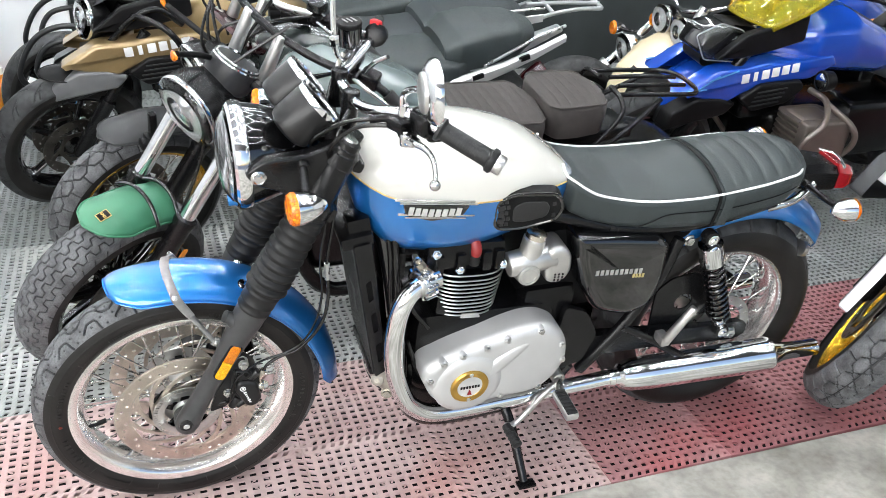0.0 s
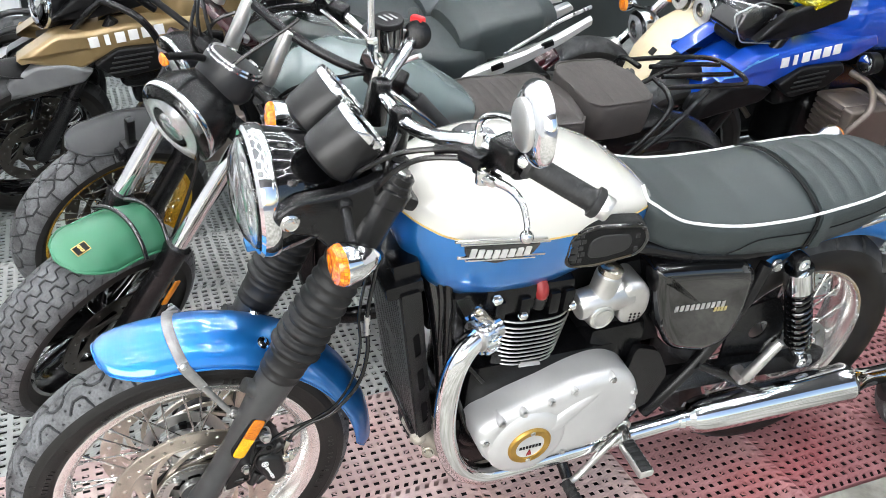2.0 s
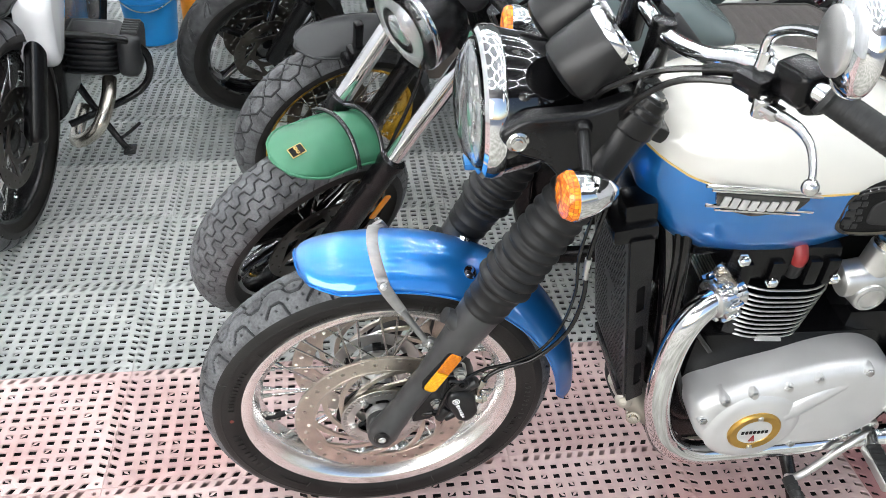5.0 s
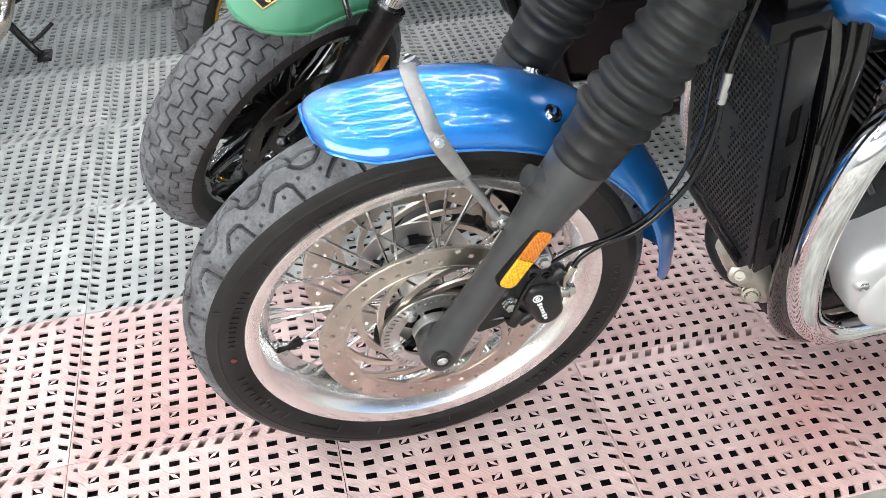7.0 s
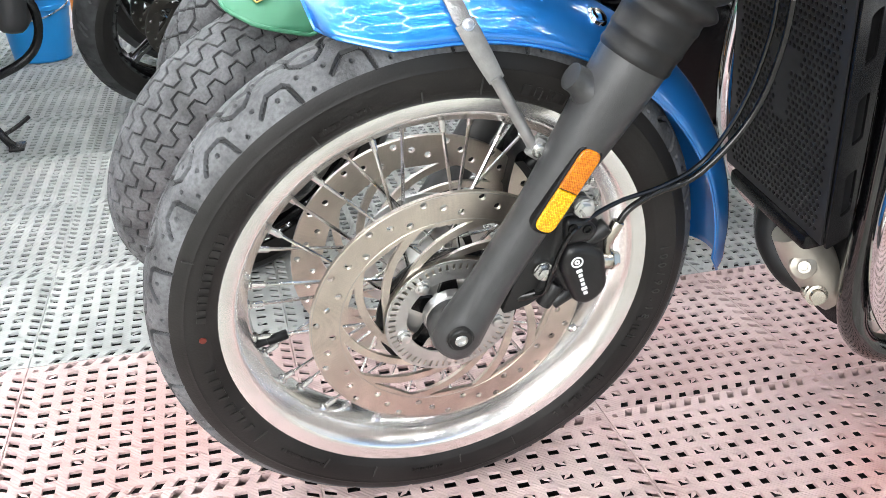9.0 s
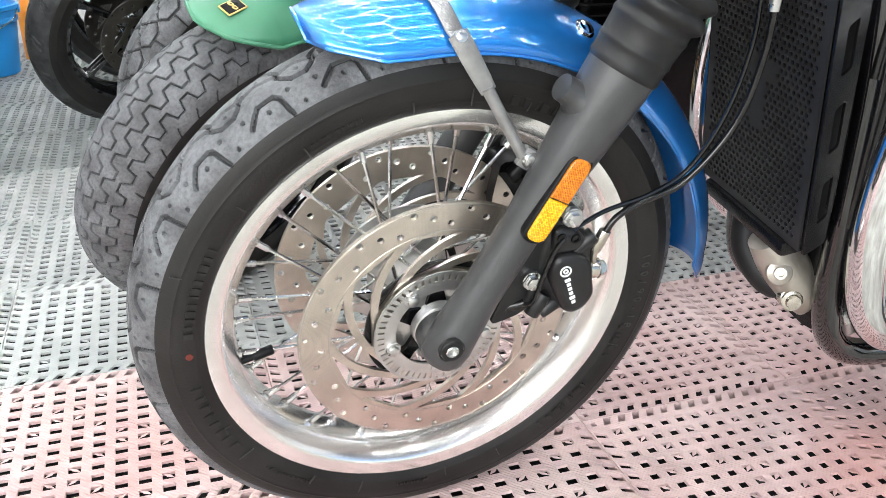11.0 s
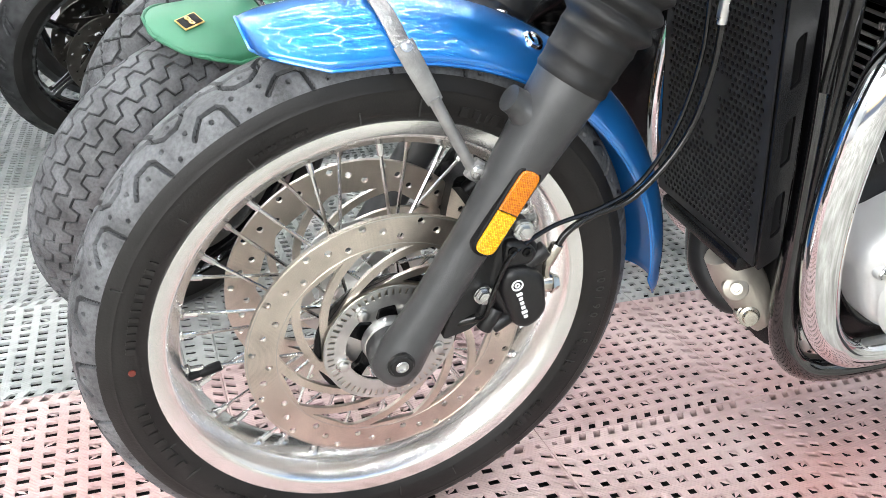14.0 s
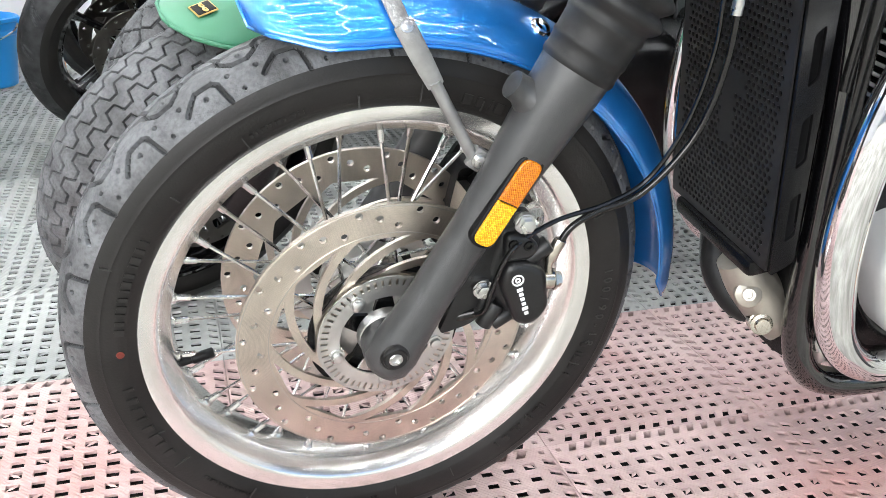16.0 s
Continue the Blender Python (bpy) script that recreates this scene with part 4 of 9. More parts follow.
# brake hose and sensor lead of the near side
bm = B()
tube(bm, [(0.171, -0.093, 0.424), (0.183, -0.092, 0.442), (0.210, -0.090, 0.456), (0.255, -0.092, 0.475), (0.300, -0.094, 0.535), (0.316, -0.094, 0.61), (0.313, -0.094, 0.70), (0.327, -0.09, 0.80), (0.345, -0.06, 0.90)], 0.0037, 10, 10)
hose = part("brake_hose", bm, CABLE, bike, "glossy black brake hose")
bm = B()
cyl(bm, (0.3135, -0.094, 0.655), (0.3128, -0.094, 0.695), 0.0056, seg=12)
part("hose_sleeve", bm, CHROME_DULL, hose)
bm = B()
tube(bm, [(0.08, -0.090, 0.346), (0.093, -0.102, 0.356), (0.098, -0.106, 0.385), (0.116, -0.104, 0.428), (0.165, -0.088, 0.447), (0.22, -0.088, 0.463), (0.262, -0.086, 0.487), (0.291, -0.088, 0.545), (0.304, -0.088, 0.62), (0.300, -0.088, 0.70), (0.315, -0.085, 0.80)], 0.0026, 10, 8)
cyl(bm, (0.058, -0.083, 0.338), (0.088, -0.092, 0.349), 0.0060, seg=12)
part("sensor_lead", bm, CABLE, bike, "thin black sensor lead")

# yokes, headlight ears and stem
bm = B()
for s0, th in ((0.60, 0.034), (0.715, 0.026)):
    c = V(0, 0, 0.3155) + FD * s0 + FN * 0.012
    M = Matrix.Translation(c) @ Matrix(((FN.x, 0, FD.x, 0), (0, 1, 0, 0), (FN.z, 0, FD.z, 0), (0, 0, 0, 1)))
    box(bm, (0, 0, 0), (0.075, 0.24, th), 0.012, M)
cyl(bm, V(0, 0, 0.3155) + FD * 0.59 + FN * 0.035, V(0, 0, 0.3155) + FD * 0.74 + FN * 0.035, 0.032, seg=24)
part("fork_yoke", bm, SATIN_BLACK, bike, "black fork yokes")
for sy in (-1, 1):
    bm = B()
    o = rounded([(0.150, 0.935), (0.185, 0.962), (0.270, 0.968), (0.330, 0.990), (0.345, 0.950), (0.318, 0.880), (0.290, 0.848), (0.255, 0.845), (0.22, 0.89), (0.175, 0.905)], 0.016, 4)
    pillow(bm, o, sy * 0.095, sy * 0.118, 0.010)
    ear = part("headlight_bracket", bm, SATIN_BLACK, bike, "black headlight bracket")
    bm = B()
    lathe(bm, [(0, 0.0150), (0.004, 0.0150), (0.006, 0.012), (0.0045, 0.009)], (0.178, sy * 0.117, 0.928), (0, sy, 0), 24)
    bolt(bm, (0.178, sy * 0.122, 0.928), (0, sy, 0), 0.0075, 0.004)
    part("bracket_bolt", bm, LEVER_ALLOY, ear, "round alloy bracket bolt")

# headlight
HX, HZ = 0.150, 0.915
HA = V(-1, 0, -0.03).normalized()
bm = B()
lathe(bm, [(-0.140, 0.0), (-0.138, 0.024), (-0.130, 0.048), (-0.113, 0.068), (-0.09, 0.084), (-0.055, 0.096), (-0.025, 0.102), (-0.006, 0.104), (-0.004, 0.098)], (HX, 0, HZ), HA, 48)
headlight = part("headlight", bm, GLOSS_BLACK, bike, "gloss black headlight shell")
bm = B()
ring(bm, [(-0.020, 0.1045), (-0.017, 0.1072), (-0.004, 0.1085), (0.006, 0.1065), (0.011, 0.100), (0.008, 0.0955), (-0.002, 0.096), (-0.018, 0.101)], (HX, 0, HZ), HA, 64)
part("headlight_rim", bm, CHROME, headlight, "chrome headlight rim")
bm = B()
lathe(bm, [(0.006, 0.0955), (0.018, 0.088), (0.030, 0.068), (0.037, 0.042), (0.039, 0.0)], (HX, 0, HZ), HA, 48, caps=False)
lens = part("headlight_lens", bm, GLASS, headlight, "clear domed headlight lens")
md = lens.modifiers.new("thickness", "SOLIDIFY")
md.thickness = 0.002
bm = B()
lathe(bm, [(0.010, 0.089), (-0.01, 0.078), (-0.03, 0.05), (-0.04, 0.016)], (HX, 0, HZ), HA, 40)
part("headlight_reflector", bm, LAMP_SILVER, headlight, "bright faceted reflector", 10)
bm = B()
for k in range(5):
    box(bm, (HX - 0.013, 0, HZ + 0.056 - 0.028 * k), (0.004, 0.115 - 0.035 * abs(k - 2), 0.007), 0.002)
box(bm, (HX - 0.012, 0, HZ), (0.006, 0.012, 0.13), 0.002)
part("lamp_unit", bm, CHROME_DULL, headlight, "bright lamp bars behind the lens")
# blue block put in for the blue reflection low in the chrome rim
bm = B()
box(bm, (HX - 0.012, 0, HZ - 0.101), (0.02, 0.03, 0.012), 0.004)
part("rim_blue_reflection", bm, BLUE, headlight)

# twin clocks
for sy in (-1, 1):
    ax = V(-0.76, 0, -0.65)
    top = V(0.304, sy * 0.062, 1.046)
    bm = B()
    lathe(bm, [(0.0, 0.044), (0.0, 0.0475), (0.010, 0.0485), (0.066, 0.0478), (0.078, 0.044), (0.085, 0.032), (0.087, 0.0)], top, ax, 40)
    clock = part("instrument", bm, CLOCK_BLACK, bike, "black barrel instrument with a chrome bezel")
    bm = B()
    ring(bm, [(0.007, 0.0486), (0.001, 0.0500), (-0.004, 0.0492), (-0.0055, 0.0470), (-0.002, 0.0450), (0.003, 0.0460)], top, ax, 48)
    part("bezel", bm, CHROME, clock, "chrome bezel")
    bm = B()
    lathe(bm, [(0.0, 0.0435), (0.002, 0.043)], top, ax, 32)
    part("dial", bm, MATT_BLACK, clock, "black dial")
    bm = B()
    lathe(bm, [(-0.002, 0.0438), (-0.0035, 0.03), (-0.004, 0.0)], top, ax, 32)
    part("dial_glass", bm, GLASS, clock)
bm = B()
box(bm, (0.285, 0, 0.99), (0.05, 0.16, 0.02), 0.006, Matrix.Rotation(-0.57, 4, "Y"))
tube(bm, [(0.30, -0.05, 0.97), (0.33, -0.03, 0.95), (0.345, 0, 0.94)], 0.008)
part("clock_bracket", bm, SATIN_BLACK, bike)

# turn signals on stalks
def turn_signal(parent, c, axis, stalk, size=1.0):
    c, axis = Vector(c), Vector(axis).normalized()
    bm = B()
    lathe(bm, [(-0.056 * size, 0.0), (-0.054 * size, 0.007 * size), (-0.040 * size, 0.020 * size), (-0.018 * size, 0.0295 * size), (0.0, 0.0325 * size), (0.004 * size, 0.0325 * size), (0.004 * size, 0.029 * size)], c, axis, 36)
    body = part("turn_signal", bm, CHROME, parent, "chrome bullet turn signal")
    bm = B()
    lathe(bm, [(0.003 * size, 0.0315 * size), (0.010 * size, 0.0315 * size), (0.017 * size, 0.027 * size), (0.020 * size, 0.016 * size), (0.021 * size, 0.0)], c, axis, 36)
    part("signal_lens", bm, AMBER, body, "amber signal lens")
    bm = B()
    s = Vector(stalk)
    b = c - axis * 0.018 * size
    tube(bm, [tuple(s), tuple((s + b) / 2 + V(0, 0, -0.003)), tuple(b)], 0.0085 * size, 5, 12)
    cyl(bm, s, s + (b - s).normalized() * 0.014, 0.013 * size, 0.011 * size, 16, 0.002)
    part("signal_stalk", bm, SATIN_BLACK, body)
    return body


for sy in (-1, 1):
    turn_signal(bike, (0.232, sy * 0.222, 0.918), (-1, sy * 0.10, 0), (0.262, sy * 0.115, 0.948))

# handlebar, grips, levers, mirrors
bm = B()
tube(bm, [(0.545, -0.348, 1.053), (0.475, -0.292, 1.086), (0.425, -0.225, 1.092), (0.385, -0.14, 1.062), (0.370, -0.06, 1.046), (0.368, 0.0, 1.044), (0.374, 0.06, 1.042), (0.405, 0.105, 1.050), (0.448, 0.155, 1.064), (0.482, 0.208, 1.068), (0.530, 0.350, 1.046)], 0.0112, 8, 14)
handlebar = part("handlebar", bm, CHROME, bike, "chrome tubular handlebar")
# the bar is turned a little, so that its far half stands straighter out
FAR = Matrix.Translation((0.483, 0.205, 1.068)) @ Matrix.Rotation(radians(33), 4, "Z") @ Matrix.Translation((-0.466, -0.284, -1.090))


def on_bar(name, bm, mat, sy, label="", angle=38):
    ob = part(name, bm, mat, handlebar, label, angle)
    if sy > 0:
        ob.matrix_basis = FAR
    return ob


for sy in (-1, 1):
    bm = B()
    cyl(bm, (0.362, sy * 0.05, 0.985), (0.369, sy * 0.05, 1.062), 0.017, seg=16, bev=0.003)
    part("bar_clamp", bm, ENGINE_BLACK, handlebar)
    p, q = V(0.466, sy * 0.284, 1.090), V(0.550, sy * 0.351, 1.051)
    d = (q - p).normalized()
    n = (q - p).length
    prof = [(0, 0.021), (0.006, 0.0225), (0.010, 0.0175)]
    for k in range(16):
        s0 = 0.012 + (n - 0.03) * k / 16
        prof += [(s0, 0.0163), (s0 + 0.0035, 0.0170), (s0 + 0.005, 0.0163)]
    prof += [(n - 0.014, 0.018), (n - 0.012, 0.0225), (n - 0.004, 0.0225), (n, 0.0185)]
    on_bar("grip", lathe(B(), prof, p, d, 28), GRIP, sy, "black patterned rubber grip", 50)
    bm = B()
    lathe(bm, [(n - 0.002, 0.0165), (n, 0.0178), (n + 0.012, 0.0178), (n + 0.0145, 0.0160), (n + 0.0147, 0.010), (n + 0.0135, 0.009), (n + 0.0137, 0.0)], p, d, 28)
    on_bar("bar_end", bm, CAST_BRIGHT, sy, "silver bar end weight")
    sw = B()
    c = V(0.452, sy * 0.255, 1.090)
    if sy < 0:
        box(sw, c, (0.046, 0.050, 0.044), 0.012, Matrix.Rotation(0.4, 4, "Z"), 3)
        box(sw, c + V(0.012, -0.012, -0.018), (0.03, 0.03, 0.025), 0.008)
    else:
        lathe(sw, [(-0.044, 0.018), (-0.042, 0.0245), (-0.022, 0.0255), (-0.021, 0.0240), (-0.020, 0.0255), (-0.004, 0.0245), (-0.002, 0.018)], p, d, 28)
    on_bar("switch_block", sw, ENGINE_BLACK, sy, "black switch block")
    bm = B()
    box(bm, c + (V(0.020, 0.012, -0.010) if sy < 0 else V(-0.0025, 0.016, 0.034)), (0.016, 0.022, 0.014) if sy < 0 else (0.016, 0.026, 0.014), 0.005)
    button = part("switch_button", bm, material("switch_blue_plastic", (0.02, 0.05, 0.2), 0.4) if sy < 0 else material("red_switch_plastic", (0.62, 0.02, 0.025), 0.35), handlebar, "" if sy < 0 else "red stop switch")
    if sy > 0:
        button.matrix_basis = FAR
    if sy < 0:
        lv = B()
        box(lv, (0.420, sy * 0.226, 1.076), (0.05, 0.040, 0.022), 0.007, Matrix.Rotation(-sy * 0.5, 4, "Z"))
        box(lv, (0.424, sy * 0.242, 1.064), (0.030, 0.026, 0.018), 0.006, Matrix.Rotation(-sy * 0.5, 4, "Z"))
        tube(lv, [(0.408, sy * 0.215, 1.076), (0.392, sy * 0.200, 1.074), (0.372, sy * 0.185, 1.066)], 0.0075, 5, 12)
        part("lever_perch", lv, ENGINE_BLACK, handlebar, "black lever perch")
        lv = B()
        tube(lv, [(0.420, sy * 0.254, 1.056, 0.0075), (0.428, sy * 0.268, 1.057, 0.0072), (0.441, sy * 0.293, 1.057, 0.0064), (0.4475, sy * 0.318, 1.050, 0.0056), (0.4465, sy * 0.340, 1.034, 0.0050), (0.4435, sy * 0.350, 1.024, 0.0048)], 0.007, 7, 12, 0.8)
        ball(lv, (0.4428, sy * 0.3525, 1.019), 0.0098)
        cyl(lv, (0.418, sy * 0.251, 1.044), (0.418, sy * 0.251, 1.068), 0.0105, seg=18, bev=0.003)
        box(lv, (0.426, sy * 0.260, 1.056), (0.024, 0.026, 0.014), 0.005, Matrix.Rotation(-sy * 0.5, 4, "Z"))
        cyl(lv, (0.418, sy * 0.251, 1.067), (0.418, sy * 0.251, 1.072), 0.0065, seg=6, bev=0.001)
        part("hand_lever", lv, LEVER_ALLOY, handlebar, "bare alloy lever with a ball end")
    if sy > 0:
        # tall straight stem of the far mirror, with its hexagon joint
        mr = B()
        tube(mr, [(0.392, 0.118, 1.045), (0.376, 0.112, 1.070), (0.370, 0.114, 1.110), (0.368, 0.122, 1.20), (0.366, 0.135, 1.31)], 0.0062, 7, 12)
        cyl(mr, (0.372, 0.113, 1.085), (0.370, 0.115, 1.108), 0.010, seg=6, bev=0.001)
        part("mirror_stem", mr, CHROME, handlebar, "chrome mirror stem")
        mc, ma = V(0.376, 0.150, 1.345), V(-0.96, -0.12, -0.05).normalized()
    else:
        mc, ma = V(0.426, -0.356, 1.192), V(-0.96, 0.12, -0.05).normalized()
    if sy < 0:
        mr = B()
        tube(mr, [(0.420, sy * 0.225, 1.095), (0.416, sy * 0.226, 1.118), (0.418, sy * 0.236, 1.138), (0.421, sy * 0.262, 1.155), (0.420, sy * 0.300, 1.172), (0.416, sy * 0.352, 1.190)], 0.006, 7, 12)
        lathe(mr, [(0, 0.010), (0.02, 0.009), (0.022, 0.007)], (0.42, sy * 0.225, 1.09), (0, 0, 1), 14)
        part("mirror_stem", mr, CHROME, handlebar, "chrome mirror stem")
    bm = B()
    lathe(bm, [(0.016, 0.0), (0.0155, 0.030), (0.012, 0.043), (0.006, 0.051), (0.000, 0.0542), (-0.005, 0.0545), (-0.008, 0.0530), (-0.0085, 0.050), (-0.006, 0.049)], mc, ma, 40)
    part("mirror", bm, CHROME, handlebar, "round chrome mirror back")
    part("mirror_cap", lathe(B(), [(0.010, 0.034), (0.019, 0.033), (0.021, 0.030), (0.0215, 0.0)], mc, ma, 36), CAST_BRIGHT, handlebar, "satin round cap of the mirror")
    bm = B()
    lathe(bm, [(-0.0055, 0.049), (-0.0065, 0.0)], mc, ma, 40)
    part("mirror_glass", bm, MIRROR_GLASS, handlebar)
for pth in ([(0.40, -0.20, 1.075), (0.33, -0.15, 1.045), (0.28, -0.10, 0.985), (0.30, -0.06, 0.93)], [(0.43, -0.24, 1.075), (0.35, -0.18, 1.05), (0.31, -0.13, 0.98), (0.335, -0.08, 0.90)], [(0.405, 0.135, 1.065), (0.368, 0.10, 1.03), (0.335, 0.05, 0.96)], [(0.36, -0.07, 1.03), (0.33, -0.10, 0.99), (0.335, -0.09, 0.90)]):
    part("control_cable", tube(B(), pth, 0.0045, 8, 8), CABLE, bike, "black control cable")
# brake fluid reservoir on the far bar
bm = B()
RB = V(0.414, 0.158, 1.066)
lathe(bm, [(0.0, 0.020), (0.004, 0.0245), (0.046, 0.0262), (0.048, 0.024)], RB, (-0.06, -0.10, 1), 28)
box(bm, RB + V(0.016, 0.010, 0.014), (0.036, 0.034, 0.030), 0.006, Matrix.Rotation(0.6, 4, "Z"))
reservoir = part("brake_reservoir", bm, GLOSS_BLACK, handlebar, "gloss black brake fluid reservoir")
bm = B()
lathe(bm, [(0.047, 0.0268), (0.054, 0.0268), (0.056, 0.0250), (0.0565, 0.0)], RB, (-0.06, -0.10, 1), 28)
part("reservoir_lid", bm, MATT_BLACK, reservoir, "black reservoir lid")
part("brake_hose", tube(B(), [(0.392, 0.125, 1.062), (0.376, 0.105, 1.045), (0.366, 0.092, 1.01), (0.345, 0.080, 0.95)], 0.0048, 7, 8), COLLECTOR, reservoir, "pale brake hose")
for k in range(3):
    bm = B()
    box(bm, RB + V(-0.013 + 0.010 * k, -0.007 + 0.003 * k, 0.0572), (0.004, 0.022, 0.001), 0.0003, Matrix.Rotation(0.35, 4, "Z"))
    part("warning_bar", bm, LETTER_DIM, reservoir)

# ---- tank, seat, engine and rear of the blue and white motorcycle ----
def section(w, zb, zt, zm, seam, nu=14, nl=11, flat=0.90):
    """Half section of the tank from top centre down to bottom centre, split at the seam's height."""
    full = []
    for k in range(81):
        a = math.pi / 2 - math.pi * k / 80
        c, s = math.cos(a), math.sin(a)
        if s >= 0:
            full.append((w * abs(c) ** 0.78, zm + (zt - zm) * s ** 1.05))
        else:
            full.append((w * (1 - (1 - flat) * abs(s) ** 2.2) * (abs(c) ** 0.13), zm + (zm - zb) * -(abs(s) ** 1.15)))
    full = np.array(full)
    d = np.concatenate([[0], np.cumsum(np.hypot(*np.diff(full, axis=0).T))])
    k = int(np.argmax(full[:, 1] < seam))
    t = (full[k - 1, 1] - seam) / (full[k - 1, 1] - full[k, 1])
    ds = d[k - 1] + t * (d[k] - d[k - 1])
    q = np.concatenate([np.linspace(0, ds, nu), np.linspace(ds, d[-1], nl)[1:]])
    return np.stack([np.interp(q, d, full[:, 0]), np.interp(q, d, full[:, 1])], -1)


TX = [0.368, 0.378, 0.395, 0.43, 0.48, 0.54, 0.60, 0.66, 0.72, 0.77, 0.81, 0.845, 0.872, 0.885]
TW = [0.040, 0.062, 0.085, 0.113, 0.132, 0.139, 0.140, 0.136, 0.128, 0.117, 0.105, 0.090, 0.070, 0.045]
TB = [0.846, 0.804, 0.767, 0.729, 0.707, 0.698, 0.697, 0.702, 0.718, 0.740, 0.757, 0.772, 0.788, 0.80]
TT = [0.900, 0.918, 0.930, 0.947, 0.962, 0.970, 0.968, 0.958, 0.940, 0.918, 0.893, 0.866, 0.842, 0.825]
TS = [0.884, 0.878, 0.869, 0.856, 0.844, 0.838, 0.834, 0.832, 0.832, 0.833, 0.834, 0.834, 0.830, 0.815]
xs = np.linspace(TX[0], TX[-1], 46)
secs = [section(*(float(np.interp(x, TX, t)) for t in (TW, TB, TT)), float(np.interp(x, TX, TB)) * 0.42 + float(np.interp(x, TX, TT)) * 0.58, float(np.interp(x, TX, TS))) for x in xs]
tank = B()
loops = []
for x, s in zip(xs, secs):
    loops.append([V(x, -y, z) for y, z in s] + [V(x, y, z) for y, z in s[::-1][1:-1]])
rings(tank, loops)
tank.faces.ensure_lookup_table()
for f in tank.faces:
    c = f.calc_center_median()
    f.material_index = 1 if c.z < float(np.interp(c.x, TX, TS)) else 0
tank_ob = part("fuel_tank", tank, [WHITE, BLUE], bike, "fuel tank in ivory over candy blue with a gold pinstripe", 60)
for sy in (-1, 1):
    bm = B()
    tube(bm, [(x, sy * (s[13][0] + 0.0006), s[13][1]) for x, s in zip(xs, secs)], 0.0017, 0, 6)
    part("pinstripe", bm, GOLD_LINE, tank_ob, "gold pinstripe")
    # knee pad
    M = Matrix.Translation((0.738, sy * 0.114, 0.806)) @ Matrix.Rotation(sy * 0.20, 4, "Z") @ Matrix.Rotation(-0.10, 4, "Y") @ Matrix.Rotation(-sy * 0.12, 4, "X")
    o = rounded([(-0.076, -0.046), (-0.02, -0.050), (0.066, -0.030), (0.080, 0.008), (0.066, 0.042), (-0.03, 0.050), (-0.072, 0.028)], 0.026, 5)
    bm = B()
    pillow(bm, o, 0.0, sy * 0.030, 0.010, M)
    pad = part("knee_pad", bm, MATT_BLACK, tank_ob, "black rubber knee pad")
    bm = B()
    pillow(bm, [(a * 0.52 + 0.006, b * 0.55) for a, b in o], sy * 0.026, sy * 0.0325, 0.003, M)
    part("pad_centre", bm, GRIP, pad)
    lip = [tuple(M @ V(a * 0.955, sy * 0.0285, b * 0.93)) for a, b in o]
    part("pad_lip", tube(B(), lip + [lip[0]], 0.0042, 0, 8), GLOSS_BLACK, pad, "raised glossy rim")
    for k in range(60):
        i, j = k % 12, k // 12
        u, w = -0.056 + 0.0098 * i + 0.004 * (j % 2), -0.030 + 0.015 * j
        if abs(u - 0.006) < 0.046 and abs(w) < 0.031:
            continue
        bm = B()
        box(bm, M @ V(u, sy * 0.0300, w), (0.0075, 0.002, 0.011), 0.001, M.to_3x3().to_4x4(), 1)
        part("pad_grain", bm, GRIP, pad)
    for k in (-1, 0, 1):
        bm = B()
        box(bm, M @ V(-0.058, sy * 0.030, 0.017 * k - 0.004), (0.014, 0.004, 0.012), 0.002, M.to_3x3().to_4x4())
        part("pad_rib", bm, GRIP, pad)
    # badge: chrome wings and plain blocks for the maker's word
    M = Matrix.Translation((0.524, sy * 0.1385, 0.832)) @ Matrix.Rotation(-sy * 0.035, 4, "Z") @ Matrix.Rotation(0.15, 4, "Y") @ Matrix.Rotation(-sy * 0.10, 4, "X")
    bm = B()
    for z, x0, x1, h in ((0.022, -0.092, 0.084, 0.0048), (0.0150, -0.080, 0.092, 0.0036), (-0.0130, -0.078, 0.092, 0.0046), (-0.0195, -0.062, 0.074, 0.0036)):
        box(bm, M @ V((x0 + x1) / 2, sy * 0.004, z), (x1 - x0, 0.005, h), 0.0015, M.to_3x3().to_4x4())
    badge = part("badge_wing", bm, CHROME, tank_ob, "chrome badge bars")
    bm = B()
    pillow(bm, rounded([(-0.072, 0.012), (0.076, 0.012), (0.066, -0.012), (0.034, -0.022), (0.0, -0.029), (-0.034, -0.022), (-0.062, -0.012)], 0.006, 3), 0, sy * 0.0055, 0.0015, M)
    part("badge_field", bm, GLOSS_BLACK, tank_ob)
    for k in range(8):
        bm = B()
        box(bm, M @ V(-0.052 + 0.0150 * k, sy * 0.0065, -0.001 - 0.006 * math.cos((k - 3.5) / 2.6)), (0.0108, 0.003, 0.0175), 0.001, M.to_3x3().to_4x4())
        part("letter_bar", bm, LETTER, badge)
bm = B()
lathe(bm, [(0, 0.040), (0.008, 0.040), (0.014, 0.034), (0.015, 0.0)], (0.52, 0.0, 0.962), (0.02, 0, 1), 32)
part("filler_cap", bm, CHROME, tank_ob, "chrome filler cap")

